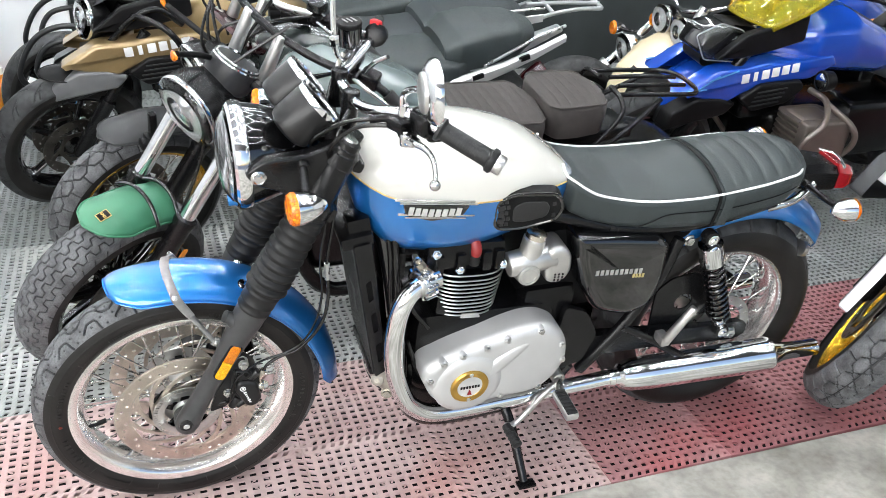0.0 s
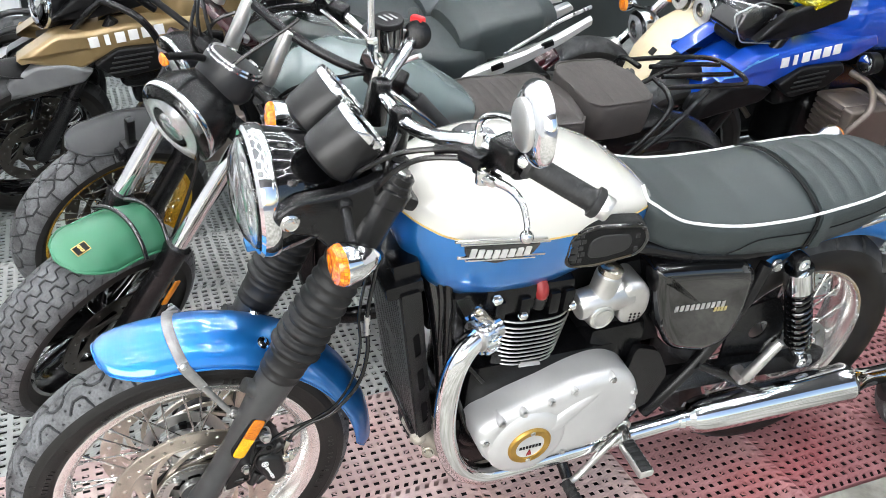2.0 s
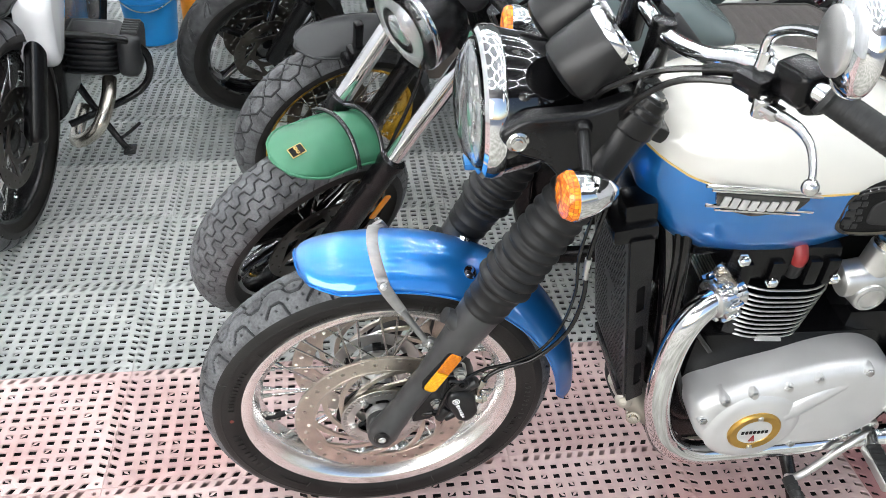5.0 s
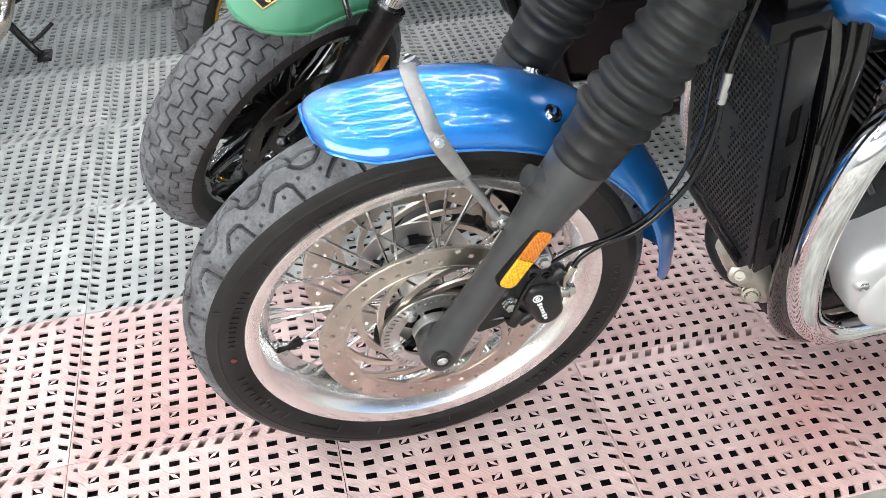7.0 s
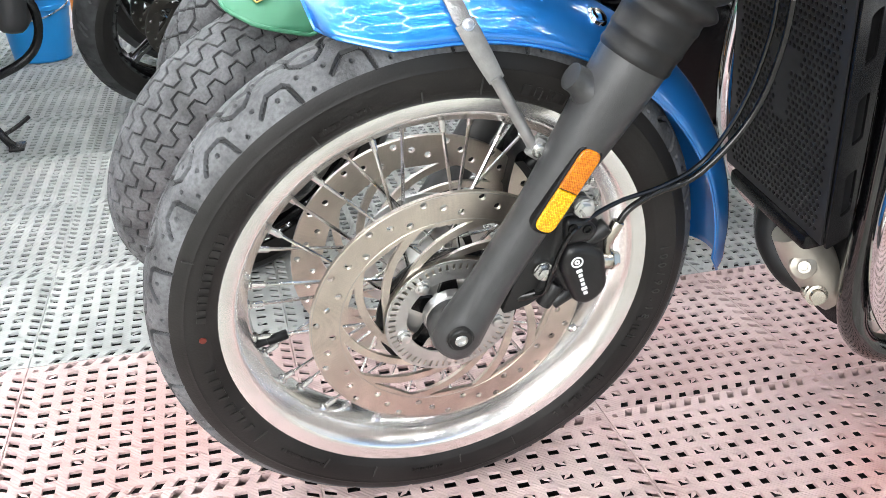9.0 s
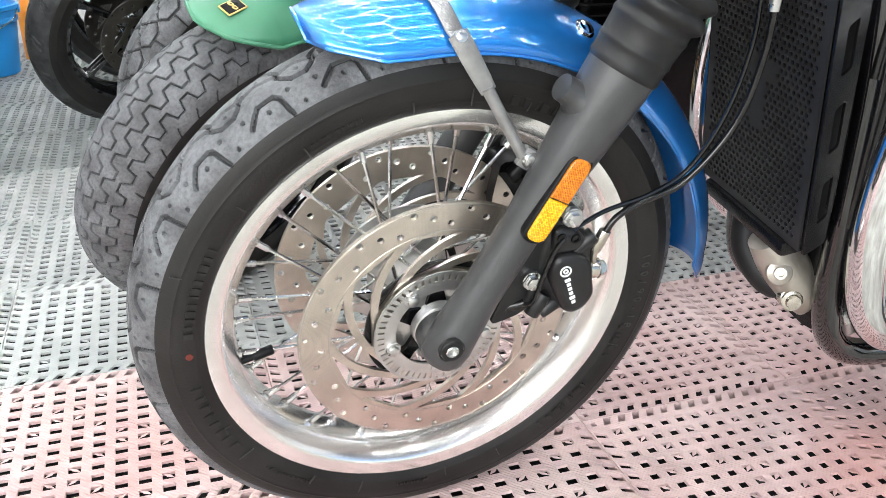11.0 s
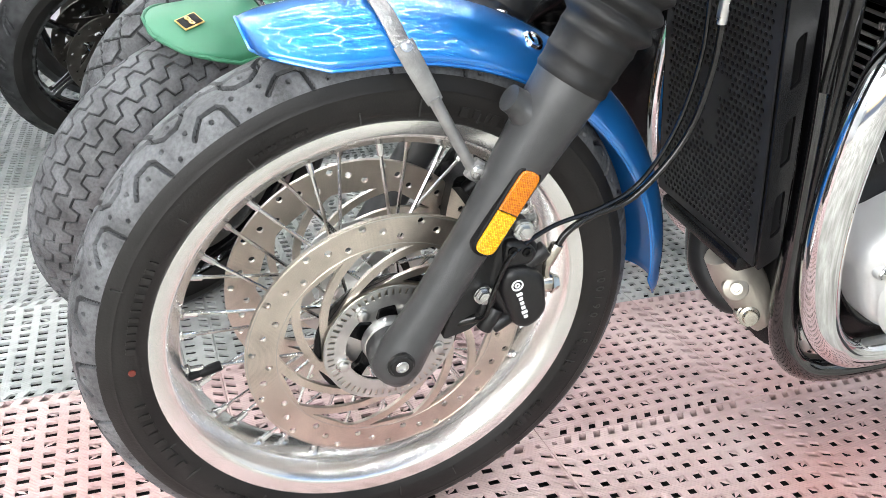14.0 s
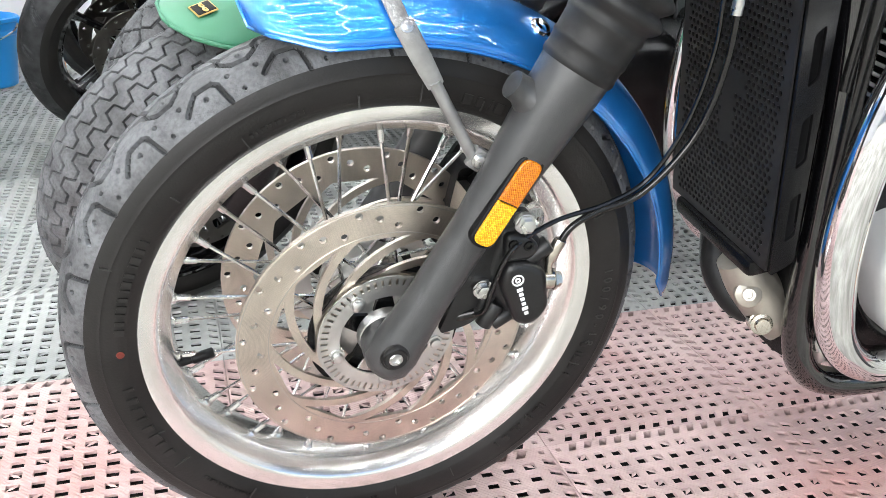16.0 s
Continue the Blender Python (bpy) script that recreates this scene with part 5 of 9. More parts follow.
# seat
SX = [0.842, 0.86, 0.90, 0.98, 1.075, 1.17, 1.265, 1.36, 1.435, 1.482, 1.508, 1.52]
SW = [0.088, 0.104, 0.116, 0.127, 0.133, 0.135, 0.133, 0.126, 0.112, 0.090, 0.062, 0.030]
SE = [0.845, 0.832, 0.812, 0.790, 0.781, 0.780, 0.786, 0.793, 0.798, 0.798, 0.797, 0.795]
SC = [0.850, 0.842, 0.828, 0.812, 0.806, 0.812, 0.824, 0.832, 0.833, 0.828, 0.818, 0.806]
SB = [0.775, 0.752, 0.735, 0.714, 0.700, 0.694, 0.694, 0.703, 0.716, 0.728, 0.742, 0.758]
xs = np.linspace(SX[0], SX[-1], 150)
P = []
for x in xs:
    w, e, c, b = (float(np.interp(x, SX, t)) for t in (SW, SE, SC, SB))
    rib = 0.0
    if 1.265 < x < 1.480:
        rib = 0.0055 * abs(math.sin((x - 1.265) / 0.043 * math.pi)) ** 0.5 - 0.003
    top = []
    for t in np.linspace(0, 1, 14):
        r = rib * min(1, (1 - t) * 6)
        top.append((w * t, c - (c - e) * t ** 2.4 + r))
    side = [(w + 0.004, e - 0.004), (w + 0.0055, e - 0.015), (w + 0.004, e * 0.6 + b * 0.4), (w, e * 0.25 + b * 0.75), (w - 0.006, b + 0.006), (w - 0.016, b)]
    half = top + side
    P.append([(x, -y, z) for y, z in half[::-1]] + [(x, y, z) for y, z in half[1:]])
P = np.array(P)
seat = grid_mesh("seat", P, SEAT, closed_u=False, closed_v=True, parent=bike, label="charcoal grey bench seat with ribs and pale piping", angle=60)
for i in (0, -1):
    cap = B()
    cap.faces.new([cap.verts.new(p) for p in P[i]])
    part("seat_end", cap, SEAT, seat)
bm = B()
line = smooth_path([(x, -float(np.interp(x, SX, SW)) - 0.002, float(np.interp(x, SX, SE)) + 0.0005) for x in np.linspace(SX[0], SX[-1], 13)], 5)
line = [tuple(p) for p in line]
tube(bm, [(0.836, -0.07, 0.868), (0.838, -0.082, 0.855)] + line + [(1.526, 0, 0.796)] + [(x, -y, z) for x, y, z in line[::-1]] + [(0.838, 0.082, 0.855), (0.836, 0.07, 0.868)], 0.0031, 0, 8)
part("piping", bm, PIPING, seat, "pale grey seat piping")
for sy in (-1, 1):
    bm = B()
    tube(bm, [(1.02, sy * 0.129, 0.716), (1.05, sy * 0.134, 0.728), (1.075, sy * 0.1375, 0.742), (1.11, sy * 0.140, 0.748), (1.24, sy * 0.140, 0.745), (1.38, sy * 0.131, 0.757), (1.46, sy * 0.116, 0.772)], 0.0014, 6, 6)
    part("stitched_seam", bm, MATT_BLACK, seat)
for dx, hw in ((0.0, 0.013), (-0.026, 0.004)):
    bm = B()
    loops = []
    w, e, c, b = (float(np.interp(1.245, SX, t)) for t in (SW, SE, SC, SB))
    half = [(w * t, c - (c - e) * t ** 2.4 + 0.003) for t in np.linspace(0, 0.97, 12)] + [(w + 0.006, e - 0.006), (w + 0.008, e - 0.02), (w + 0.006, (e + b) / 2), (w - 0.002, b + 0.002)]
    ring_pts = [(-y, z) for y, z in half[::-1]] + half[1:]
    for y, z in ring_pts:
        u = V(0, y, z - 0.72).normalized() * 0.0022
        loops.append([V(1.245 + dx - hw, y, z), V(1.245 + dx + hw, y, z), V(1.245 + dx + hw, y + u.y, z + u.z), V(1.245 + dx - hw, y + u.y, z + u.z)])
    rings(bm, loops)
    part("seat_strap", bm, SEAT if hw > 0.01 else MATT_BLACK, seat, "wide seat strap")

# side panels
for sy in (-1, 1):
    o = rounded([(0.868, 0.715), (0.99, 0.700), (1.095, 0.683), (1.128, 0.655), (1.132, 0.56), (1.112, 0.478), (1.045, 0.452), (0.958, 0.482), (0.908, 0.56), (0.880, 0.64)], 0.028, 5)
    bm = B()
    pillow(bm, o, sy * 0.07, sy * 0.142, 0.030, n=7)
    panel = part("side_panel", bm, GLOSS_BLACK, bike, "gloss black side panel")
    for k in range(10):
        bm = B()
        box(bm, (0.934 + 0.0128 * k, sy * 0.1435, 0.610 - 0.0012 * k), (0.0085, 0.0016, 0.0145), 0.0005)
        part("letter_bar", bm, LETTER_DIM, panel)
    for k in range(4):
        bm = B()
        box(bm, (1.033 + 0.0085 * k, sy * 0.1435, 0.588 - 0.001 * k), (0.006, 0.0016, 0.011), 0.0005)
        part("letter_bar", bm, LETTER_GOLD, panel)

# engine
part("crankcase", box(B(), (0.69, 0, 0.40), (0.36, 0.22, 0.24), 0.04, Matrix.Rotation(0.03, 4, "Y")), ENGINE_BLACK, bike, "black engine crankcase")
part("oil_sump", box(B(), (0.60, 0, 0.30), (0.22, 0.20, 0.16), 0.03), ENGINE_BLACK, bike, "black sump")
part("gearbox", box(B(), (0.85, 0, 0.45), (0.14, 0.20, 0.20), 0.03), ENGINE_BLACK, bike, "black gearbox")
cov = [(0.516, 0.390), (0.520, 0.420), (0.546, 0.442), (0.593, 0.461), (0.659, 0.481), (0.719, 0.497), (0.767, 0.505), (0.810, 0.503), (0.850, 0.482), (0.874, 0.443), (0.882, 0.392), (0.864, 0.342), (0.828, 0.306), (0.788, 0.292), (0.72, 0.292), (0.66, 0.285), (0.60, 0.287), (0.548, 0.316)]
for sy in (-1, 1):
    bm = B()
    o = rounded(cov, 0.03, 4)
    pillow(bm, o, sy * 0.10, sy * 0.181, 0.026, n=7)
    # raised swell round the clutch and a rib that runs back from it
    lathe(bm, [(0.0, 0.085), (0.006, 0.078), (0.010, 0.066), (0.011, 0.0)], (0.628, sy * 0.178, 0.366), (0, sy, 0), 48)
    tube(bm, [(0.676, sy * 0.176, 0.392, 0.022), (0.715, sy * 0.176, 0.425, 0.020), (0.785, sy * 0.172, 0.470, 0.012)], 0.02, 6, 14, 0.6, (0, 1, 0))
    cover = part("engine_cover", bm, CAST, bike, "satin silver engine cover", 30)
    for k in (0, 2, 3, 4, 5, 7, 9, 10, 12, 14, 16):
        p = V(cov[k][0], 0, cov[k][1])
        p = p + (V(0.69, 0, 0.40) - p).normalized() * 0.0185
        bm = B()
        cyl(bm, (p.x, sy * 0.150, p.z), (p.x, sy * 0.1815, p.z), 0.0125, 0.0088, 20, 0.002)
        part("bolt_boss", bm, CAST, cover)
        bm = B()
        bolt(bm, (p.x, sy * 0.1805, p.z), (0, sy, 0), 0.0062, 0.005)
        part("cover_bolt", bm, CHROME_DULL, cover)
    bm = B()
    ring(bm, [(0, 0.030), (0.006, 0.031), (0.007, 0.043), (0.004, 0.0465), (0, 0.0465)], (0.628, sy * 0.1875, 0.366), (0, sy, 0), 48)
    emblem = part("emblem_ring", bm, BRASS, cover, "brass emblem ring")
    bm = B()
    lathe(bm, [(0, 0.031), (0.0045, 0.031), (0.005, 0.0)], (0.628, sy * 0.1875, 0.366), (0, sy, 0), 40)
    part("emblem_face", bm, LETTER, emblem, "pale emblem face")
    for k in range(7):
        bm = B()
        box(bm, (0.628 - 0.021 + 0.007 * k, sy * 0.1932, 0.366), (0.005, 0.0012, 0.0075), 0.0004)
        part("letter_bar", bm, MATT_BLACK, emblem)
    bm = B()
    plate(bm, [[(0.622, 0.342), (0.634, 0.342), (0.629, 0.358), (0.627, 0.358)]], 0.001, Matrix.Translation((0, sy * 0.1928 - (0 if sy > 0 else 0.001), 0)))
    part("emblem_mark", bm, RED, emblem)
    for dz in (-0.038, 0.038):
        bm = B()
        bolt(bm, (0.628, sy * 0.194, 0.366 + dz), (0, sy, 0), 0.004, 0.003, False)
        part("emblem_screw", bm, CHROME_DULL, emblem)

bm = B()
box(bm, (0.632, 0, 0.583), (0.140, 0.205, 0.16), 0.02, Matrix.Rotation(0.06, 4, "Y"))
barrel = part("cylinder_block", bm, ENGINE_BLACK, bike, "black finned cylinder block")
fin_o = rounded([(-0.088, -0.130), (0.092, -0.130), (0.092, 0.130), (-0.088, 0.130)], 0.074, 8)
for k in range(11):
    s = 1 - 0.018 * abs(k - 9)
    z = 0.512 + 0.0125 * k
    M = Matrix.Translation((0.637 - 0.0007 * k, 0, z)) @ Matrix.Rotation(0.06, 4, "Y") @ Matrix.Rotation(math.pi / 2, 4, "X")
    bm = B()
    plate(bm, [[(a * s, b * s) for a, b in fin_o]], 0.0030, M)
    fin = part("cooling_fin", bm, ENGINE_BLACK, barrel)
    bm = B()
    edge = [M @ V(a * s * 1.004, 0.0015, b * s * 1.004) for a, b in fin_o]
    tube(bm, [tuple(p) for p in edge] + [tuple(edge[0])], 0.0021, 0, 6)
    part("fin_edge", bm, CAST_BRIGHT, fin, "bright machined fin edge")
bm = B()
box(bm, (0.615, 0, 0.685), (0.185, 0.235, 0.07), 0.016, Matrix.Rotation(0.06, 4, "Y"))
box(bm, (0.612, 0, 0.735), (0.16, 0.19, 0.05), 0.02, Matrix.Rotation(0.06, 4, "Y"))
for x in (0.552, 0.602, 0.662, 0.692):
    box(bm, (x, -0.118, 0.672), (0.022, 0.02, 0.05), 0.006)
head = part("cylinder_head", bm, ENGINE_BLACK, bike, "black cylinder head")
bm = B()
tube(bm, [(0.637, -0.114, 0.684, 0.0115), (0.637, -0.114, 0.700, 0.0135), (0.633, -0.100, 0.722, 0.0125), (0.630, -0.088, 0.732, 0.010)], 0.0115, 6, 14)
cap = part("plug_cap", bm, RED_PLUG, head, "dark red spark plug cap")
part("plug_sleeve", lathe(B(), [(0, 0.013), (0.008, 0.0145), (0.012, 0.0125), (0.022, 0.0145), (0.026, 0.0125)], (0.636, -0.110, 0.660), (0.02, -0.12, 1), 18), BOOT, cap, "black rubber sleeve")
for c in ((0.600, -0.122, 0.655), (0.700, -0.122, 0.656), (0.545, -0.119, 0.70)):
    bm = B()
    bolt(bm, c, (0, -1, 0.6), 0.0078, 0.012)
    part("head_bolt", bm, CHROME, head)
bm = B()
plate(bm, [rounded([(0.618, 0.508), (0.668, 0.503), (0.662, 0.516), (0.622, 0.521)], 0.003, 2)], 0.003, Matrix.Translation((0, -0.112, 0)))
part("name_plate", bm, CAST_BRIGHT, barrel, "small silver plate under the fins")

# throttle bodies and their covers
for sy in (-1, 1):
    bm = B()
    M = V(0.765, sy * 0.118, 0.668)
    lathe(bm, [(-0.052, 0.018), (-0.05, 0.026), (0.045, 0.026), (0.05, 0.022), (0.052, 0.018)], M, (0.18, 0, 1), 24)
    cyl(bm, M + V(-0.05, 0, -0.02), M + V(0.06, 0, -0.005), 0.029, 0.032, 24, 0.004)
    cyl(bm, M + V(-0.008, 0, -0.034), M + V(-0.008, sy * 0.034, -0.034), 0.030, 0.027, 28, 0.005)
    carb = part("throttle_body", bm, CAST_BRIGHT, bike, "bare alloy throttle body")
    bm = B()
    lathe(bm, [(0.046, 0.0235), (0.060, 0.0235), (0.063, 0.020), (0.064, 0.0)], M, (0.18, 0, 1), 24)
    part("throttle_cap", bm, TITAN, carb, "pale round throttle cap")
    bm = B()
    ring(bm, [(0, 0.018), (0.0015, 0.018), (0.0015, 0.021), (0, 0.021)], M + V(-0.008, sy * 0.0345, -0.034), (0, sy, 0), 28)
    part("round_mark", bm, CHROME_DULL, carb)
    bm = B()
    o = rounded([(0.800, 0.695), (0.838, 0.700), (0.862, 0.670), (0.864, 0.625), (0.845, 0.598), (0.805, 0.600), (0.795, 0.65)], 0.02, 4)
    pillow(bm, o, sy * 0.08, sy * 0.148, 0.014)
    cc = part("injector_cover", bm, CAST_BRIGHT, bike, "silver cover with small holes")
    # no holes are cut: black discs paint the shade inside them
    for i in range(3):
        for j in range(3):
            bm = B()
            cyl(bm, (0.822 + 0.0095 * i, sy * 0.1465, 0.612 + 0.0075 * j - 0.001 * i), (0.822 + 0.0095 * i, sy * 0.1486, 0.612 + 0.0075 * j - 0.001 * i), 0.0028, seg=8)
            part("vent_hole", bm, DARK_VOID, cc)

# exhaust
for sy in (-1, 1):
    bm = B()
    tube(bm, [(0.545, sy * 0.135, 0.652), (0.500, sy * 0.150, 0.650), (0.466, sy * 0.163, 0.622), (0.449, sy * 0.168, 0.565), (0.446, sy * 0.168, 0.48), (0.458, sy * 0.166, 0.40), (0.492, sy * 0.160, 0.315), (0.548, sy * 0.150, 0.262), (0.62, sy * 0.142, 0.246), (0.75, sy * 0.138, 0.246), (0.92, sy * 0.136, 0.250), (1.05, sy * 0.136, 0.256)], 0.0215, 9, 22)
    header = part("exhaust_header", bm, CHROME, bike, "chrome exhaust header pipe")
    bm = B()
    c, d = V(0.520, sy * 0.142, 0.653), V(-1, sy * 0.35, -0.06)
    lathe(bm, [(-0.006, 0.0235), (-0.004, 0.0290), (0.024, 0.0300), (0.027, 0.0285), (0.028, 0.0235)], c, d, 28)
    clamp = part("exhaust_clamp", bm, CHROME_DULL, header, "finned exhaust clamp")
    d = d.normalized()
    _, e1, e2 = frame_of(d)
    for k in range(13):
        a = 2 * math.pi * k / 13
        o = e1 * math.cos(a) + e2 * math.sin(a)
        w = d.cross(o) * 0.0036
        bm = B()
        rings(bm, [[c + d * s0 + o * r0 + w * q for s0, q in ((-0.004, -1), (0.024, -1), (0.024, 1), (-0.004, 1))] for r0 in (0.028, 0.0375)] + [[c + d * s0 + o * 0.0395 + w * q for s0, q in ((0.000, -0.6), (0.020, -0.6), (0.020, 0.6), (0.000, 0.6))]])
        part("clamp_fin", bm, CHROME, clamp)
    bm = B()
    cyl(bm, c + V(0.0, sy * 0.01, 0.03), c + V(-0.035, sy * 0.02, 0.075), 0.0085, 0.006, 12, 0.002)
    cyl(bm, c + V(-0.02, sy * 0.015, 0.05), c + V(-0.032, sy * 0.02, 0.068), 0.011, seg=6)
    part("lambda_sensor", bm, TITAN, header, "steel lambda sensor")
    ax0, ax1 = V(1.035, sy * 0.136, 0.256), V(1.665, sy * 0.158, 0.258)
    d = (ax1 - ax0).normalized()
    prof = [(0.0, 0.0235), (0.012, 0.026), (0.016, 0.0225), (0.026, 0.024), (0.035, 0.034), (0.06, 0.041), (0.12, 0.0445), (0.40, 0.0465), (0.46, 0.046), (0.47, 0.048), (0.478, 0.046), (0.488, 0.036), (0.52, 0.026), (0.545, 0.0235), (0.628, 0.0235), (0.630, 0.021), (0.56, 0.020)]
    muf = part("silencer", lathe(B(), prof, ax0, d, 36), CHROME, bike, "long chrome peashooter silencer", 30)
    # black disc across the mouth paints the shade inside the pipe
    bm = B()
    lathe(bm, [(0.622, 0.0205), (0.623, 0.0)], ax0, d, 20)
    part("outlet", bm, DARK_VOID, muf)
bm = B()
tube(bm, [(0.440, -0.030, 0.345, 0.026), (0.462, -0.040, 0.312, 0.030), (0.500, -0.052, 0.270, 0.031), (0.548, -0.060, 0.238, 0.029), (0.62, -0.062, 0.218, 0.028), (0.74, -0.05, 0.212, 0.028)], 0.03, 7, 22)
cat = part("collector", bm, COLLECTOR, bike, "heat stained steel exhaust collector")
d = V(0.80, -0.14, -0.58)
bm = B()
ring(bm, [(-0.011, 0.0305), (-0.010, 0.0335), (-0.004, 0.0335), (-0.003, 0.0315), (0.003, 0.0315), (0.004, 0.0335), (0.010, 0.0335), (0.011, 0.0305)], (0.535, -0.0585, 0.246), d, 32)
band = part("collector_band", bm, CHROME_DULL, cat, "steel clamp band")
bm = B()
cyl(bm, (0.528, -0.098, 0.262), (0.545, -0.099, 0.226), 0.0075, seg=14, bev=0.002)
box(bm, (0.536, -0.094, 0.245), (0.016, 0.016, 0.024), 0.003, Matrix.Rotation(0.6, 4, "Y"))
part("band_clamp", bm, CHROME_DULL, band)
bm = B()
lathe(bm, [(-0.006, 0.017), (-0.001, 0.015), (0.001, 0.010), (0.002, 0.008), (0.005, 0.0075), (0.005, 0.0045), (0.003, 0.004)], (0.441, -0.066, 0.313), (-0.45, -0.80, 0.40), 24)
part("collector_bolt", bm, COLLECTOR, cat, "steel bolt in a raised seat")
bm = B()
lathe(bm, [(-0.010, 0.0145), (-0.001, 0.0135), (0.000, 0.0115), (0.003, 0.0115), (0.004, 0.0135), (0.007, 0.0135), (0.008, 0.0095), (0.013, 0.0085), (0.014, 0.0)], (0.466, -0.070, 0.272), (-0.30, -0.90, 0.20), 24)
part("sensor_bung", bm, TITAN, cat, "threaded steel sensor bung")

# radiator with punched guard and side shields
RM = Matrix.Translation((0.398, 0, 0.535)) @ Matrix.Rotation(-0.155, 4, "Y")
bm = B()
box(bm, RM @ V(0.020, 0, 0.016), (0.030, 0.200, 0.345), 0.006, RM.to_3x3().to_4x4())
radiator = part("radiator", bm, DARK_VOID, bike, "black radiator behind a punched guard")
frame_o = [(-0.104, -0.166), (0.104, -0.166), (0.104, 0.200), (-0.104, 0.200)]
holes = []
for i in range(22):
    for j in range(42):
        x, z = -0.0895 + 0.0084 * i + (0.0042 if j % 2 else 0), -0.152 + 0.0080 * j
        if abs(x) < 0.094 and z < 0.182 and not (abs(x - 0.0) < 0.030 and -0.05 < z < 0.035 and (z > 0.012 or abs(x) < 0.012)):
            holes.append(circle(x, z, 0.0031, 6, 0.5))
bm = B()
plate(bm, [frame_o] + holes, 0.0025, RM @ Matrix.Rotation(math.pi / 2, 4, "Z"))
part("radiator_guard", bm, RADIATOR, radiator, "black guard punched with small holes")
for sy in (-1, 1):
    sl = [rounded([(-0.018, z0), (-0.006, z0 + 0.008), (-0.006, z0 + 0.062), (-0.018, z0 + 0.054)], 0.004, 3) for z0 in (-0.130, -0.040, 0.050)]
    bm = B()
    plate(bm, [rounded([(-0.030, -0.170), (-0.002, -0.158), (0.006, 0.17), (0.006, 0.205), (-0.030, 0.205)], 0.005, 3)] + sl, 0.004, RM @ Matrix.Translation((0.030, sy * 0.108 - 0.002, 0)))
    part("side_shield", bm, SATIN_BLACK, radiator, "black side shield with slots")
for c, d in (((0.01, 0, 0.21), (0.07, 0.21, 0.03)), ((0.01, 0, -0.176), (0.04, 0.17, 0.022)), ((0.02, -0.07, 0.235), (0.05, 0.05, 0.05))):
    bm = B()
    box(bm, RM @ Vector(c), d, 0.008, RM.to_3x3().to_4x4())
    part("radiator_tank", bm, ENGINE_BLACK, radiator)
bm = B()
tube(bm, [(0.455, 0.03, 0.34), (0.45, 0.01, 0.30), (0.47, -0.03, 0.27), (0.52, -0.03, 0.28)], 0.021, 6, 16)
part("water_hose", bm, BOOT, radiator, "thick black water hose")

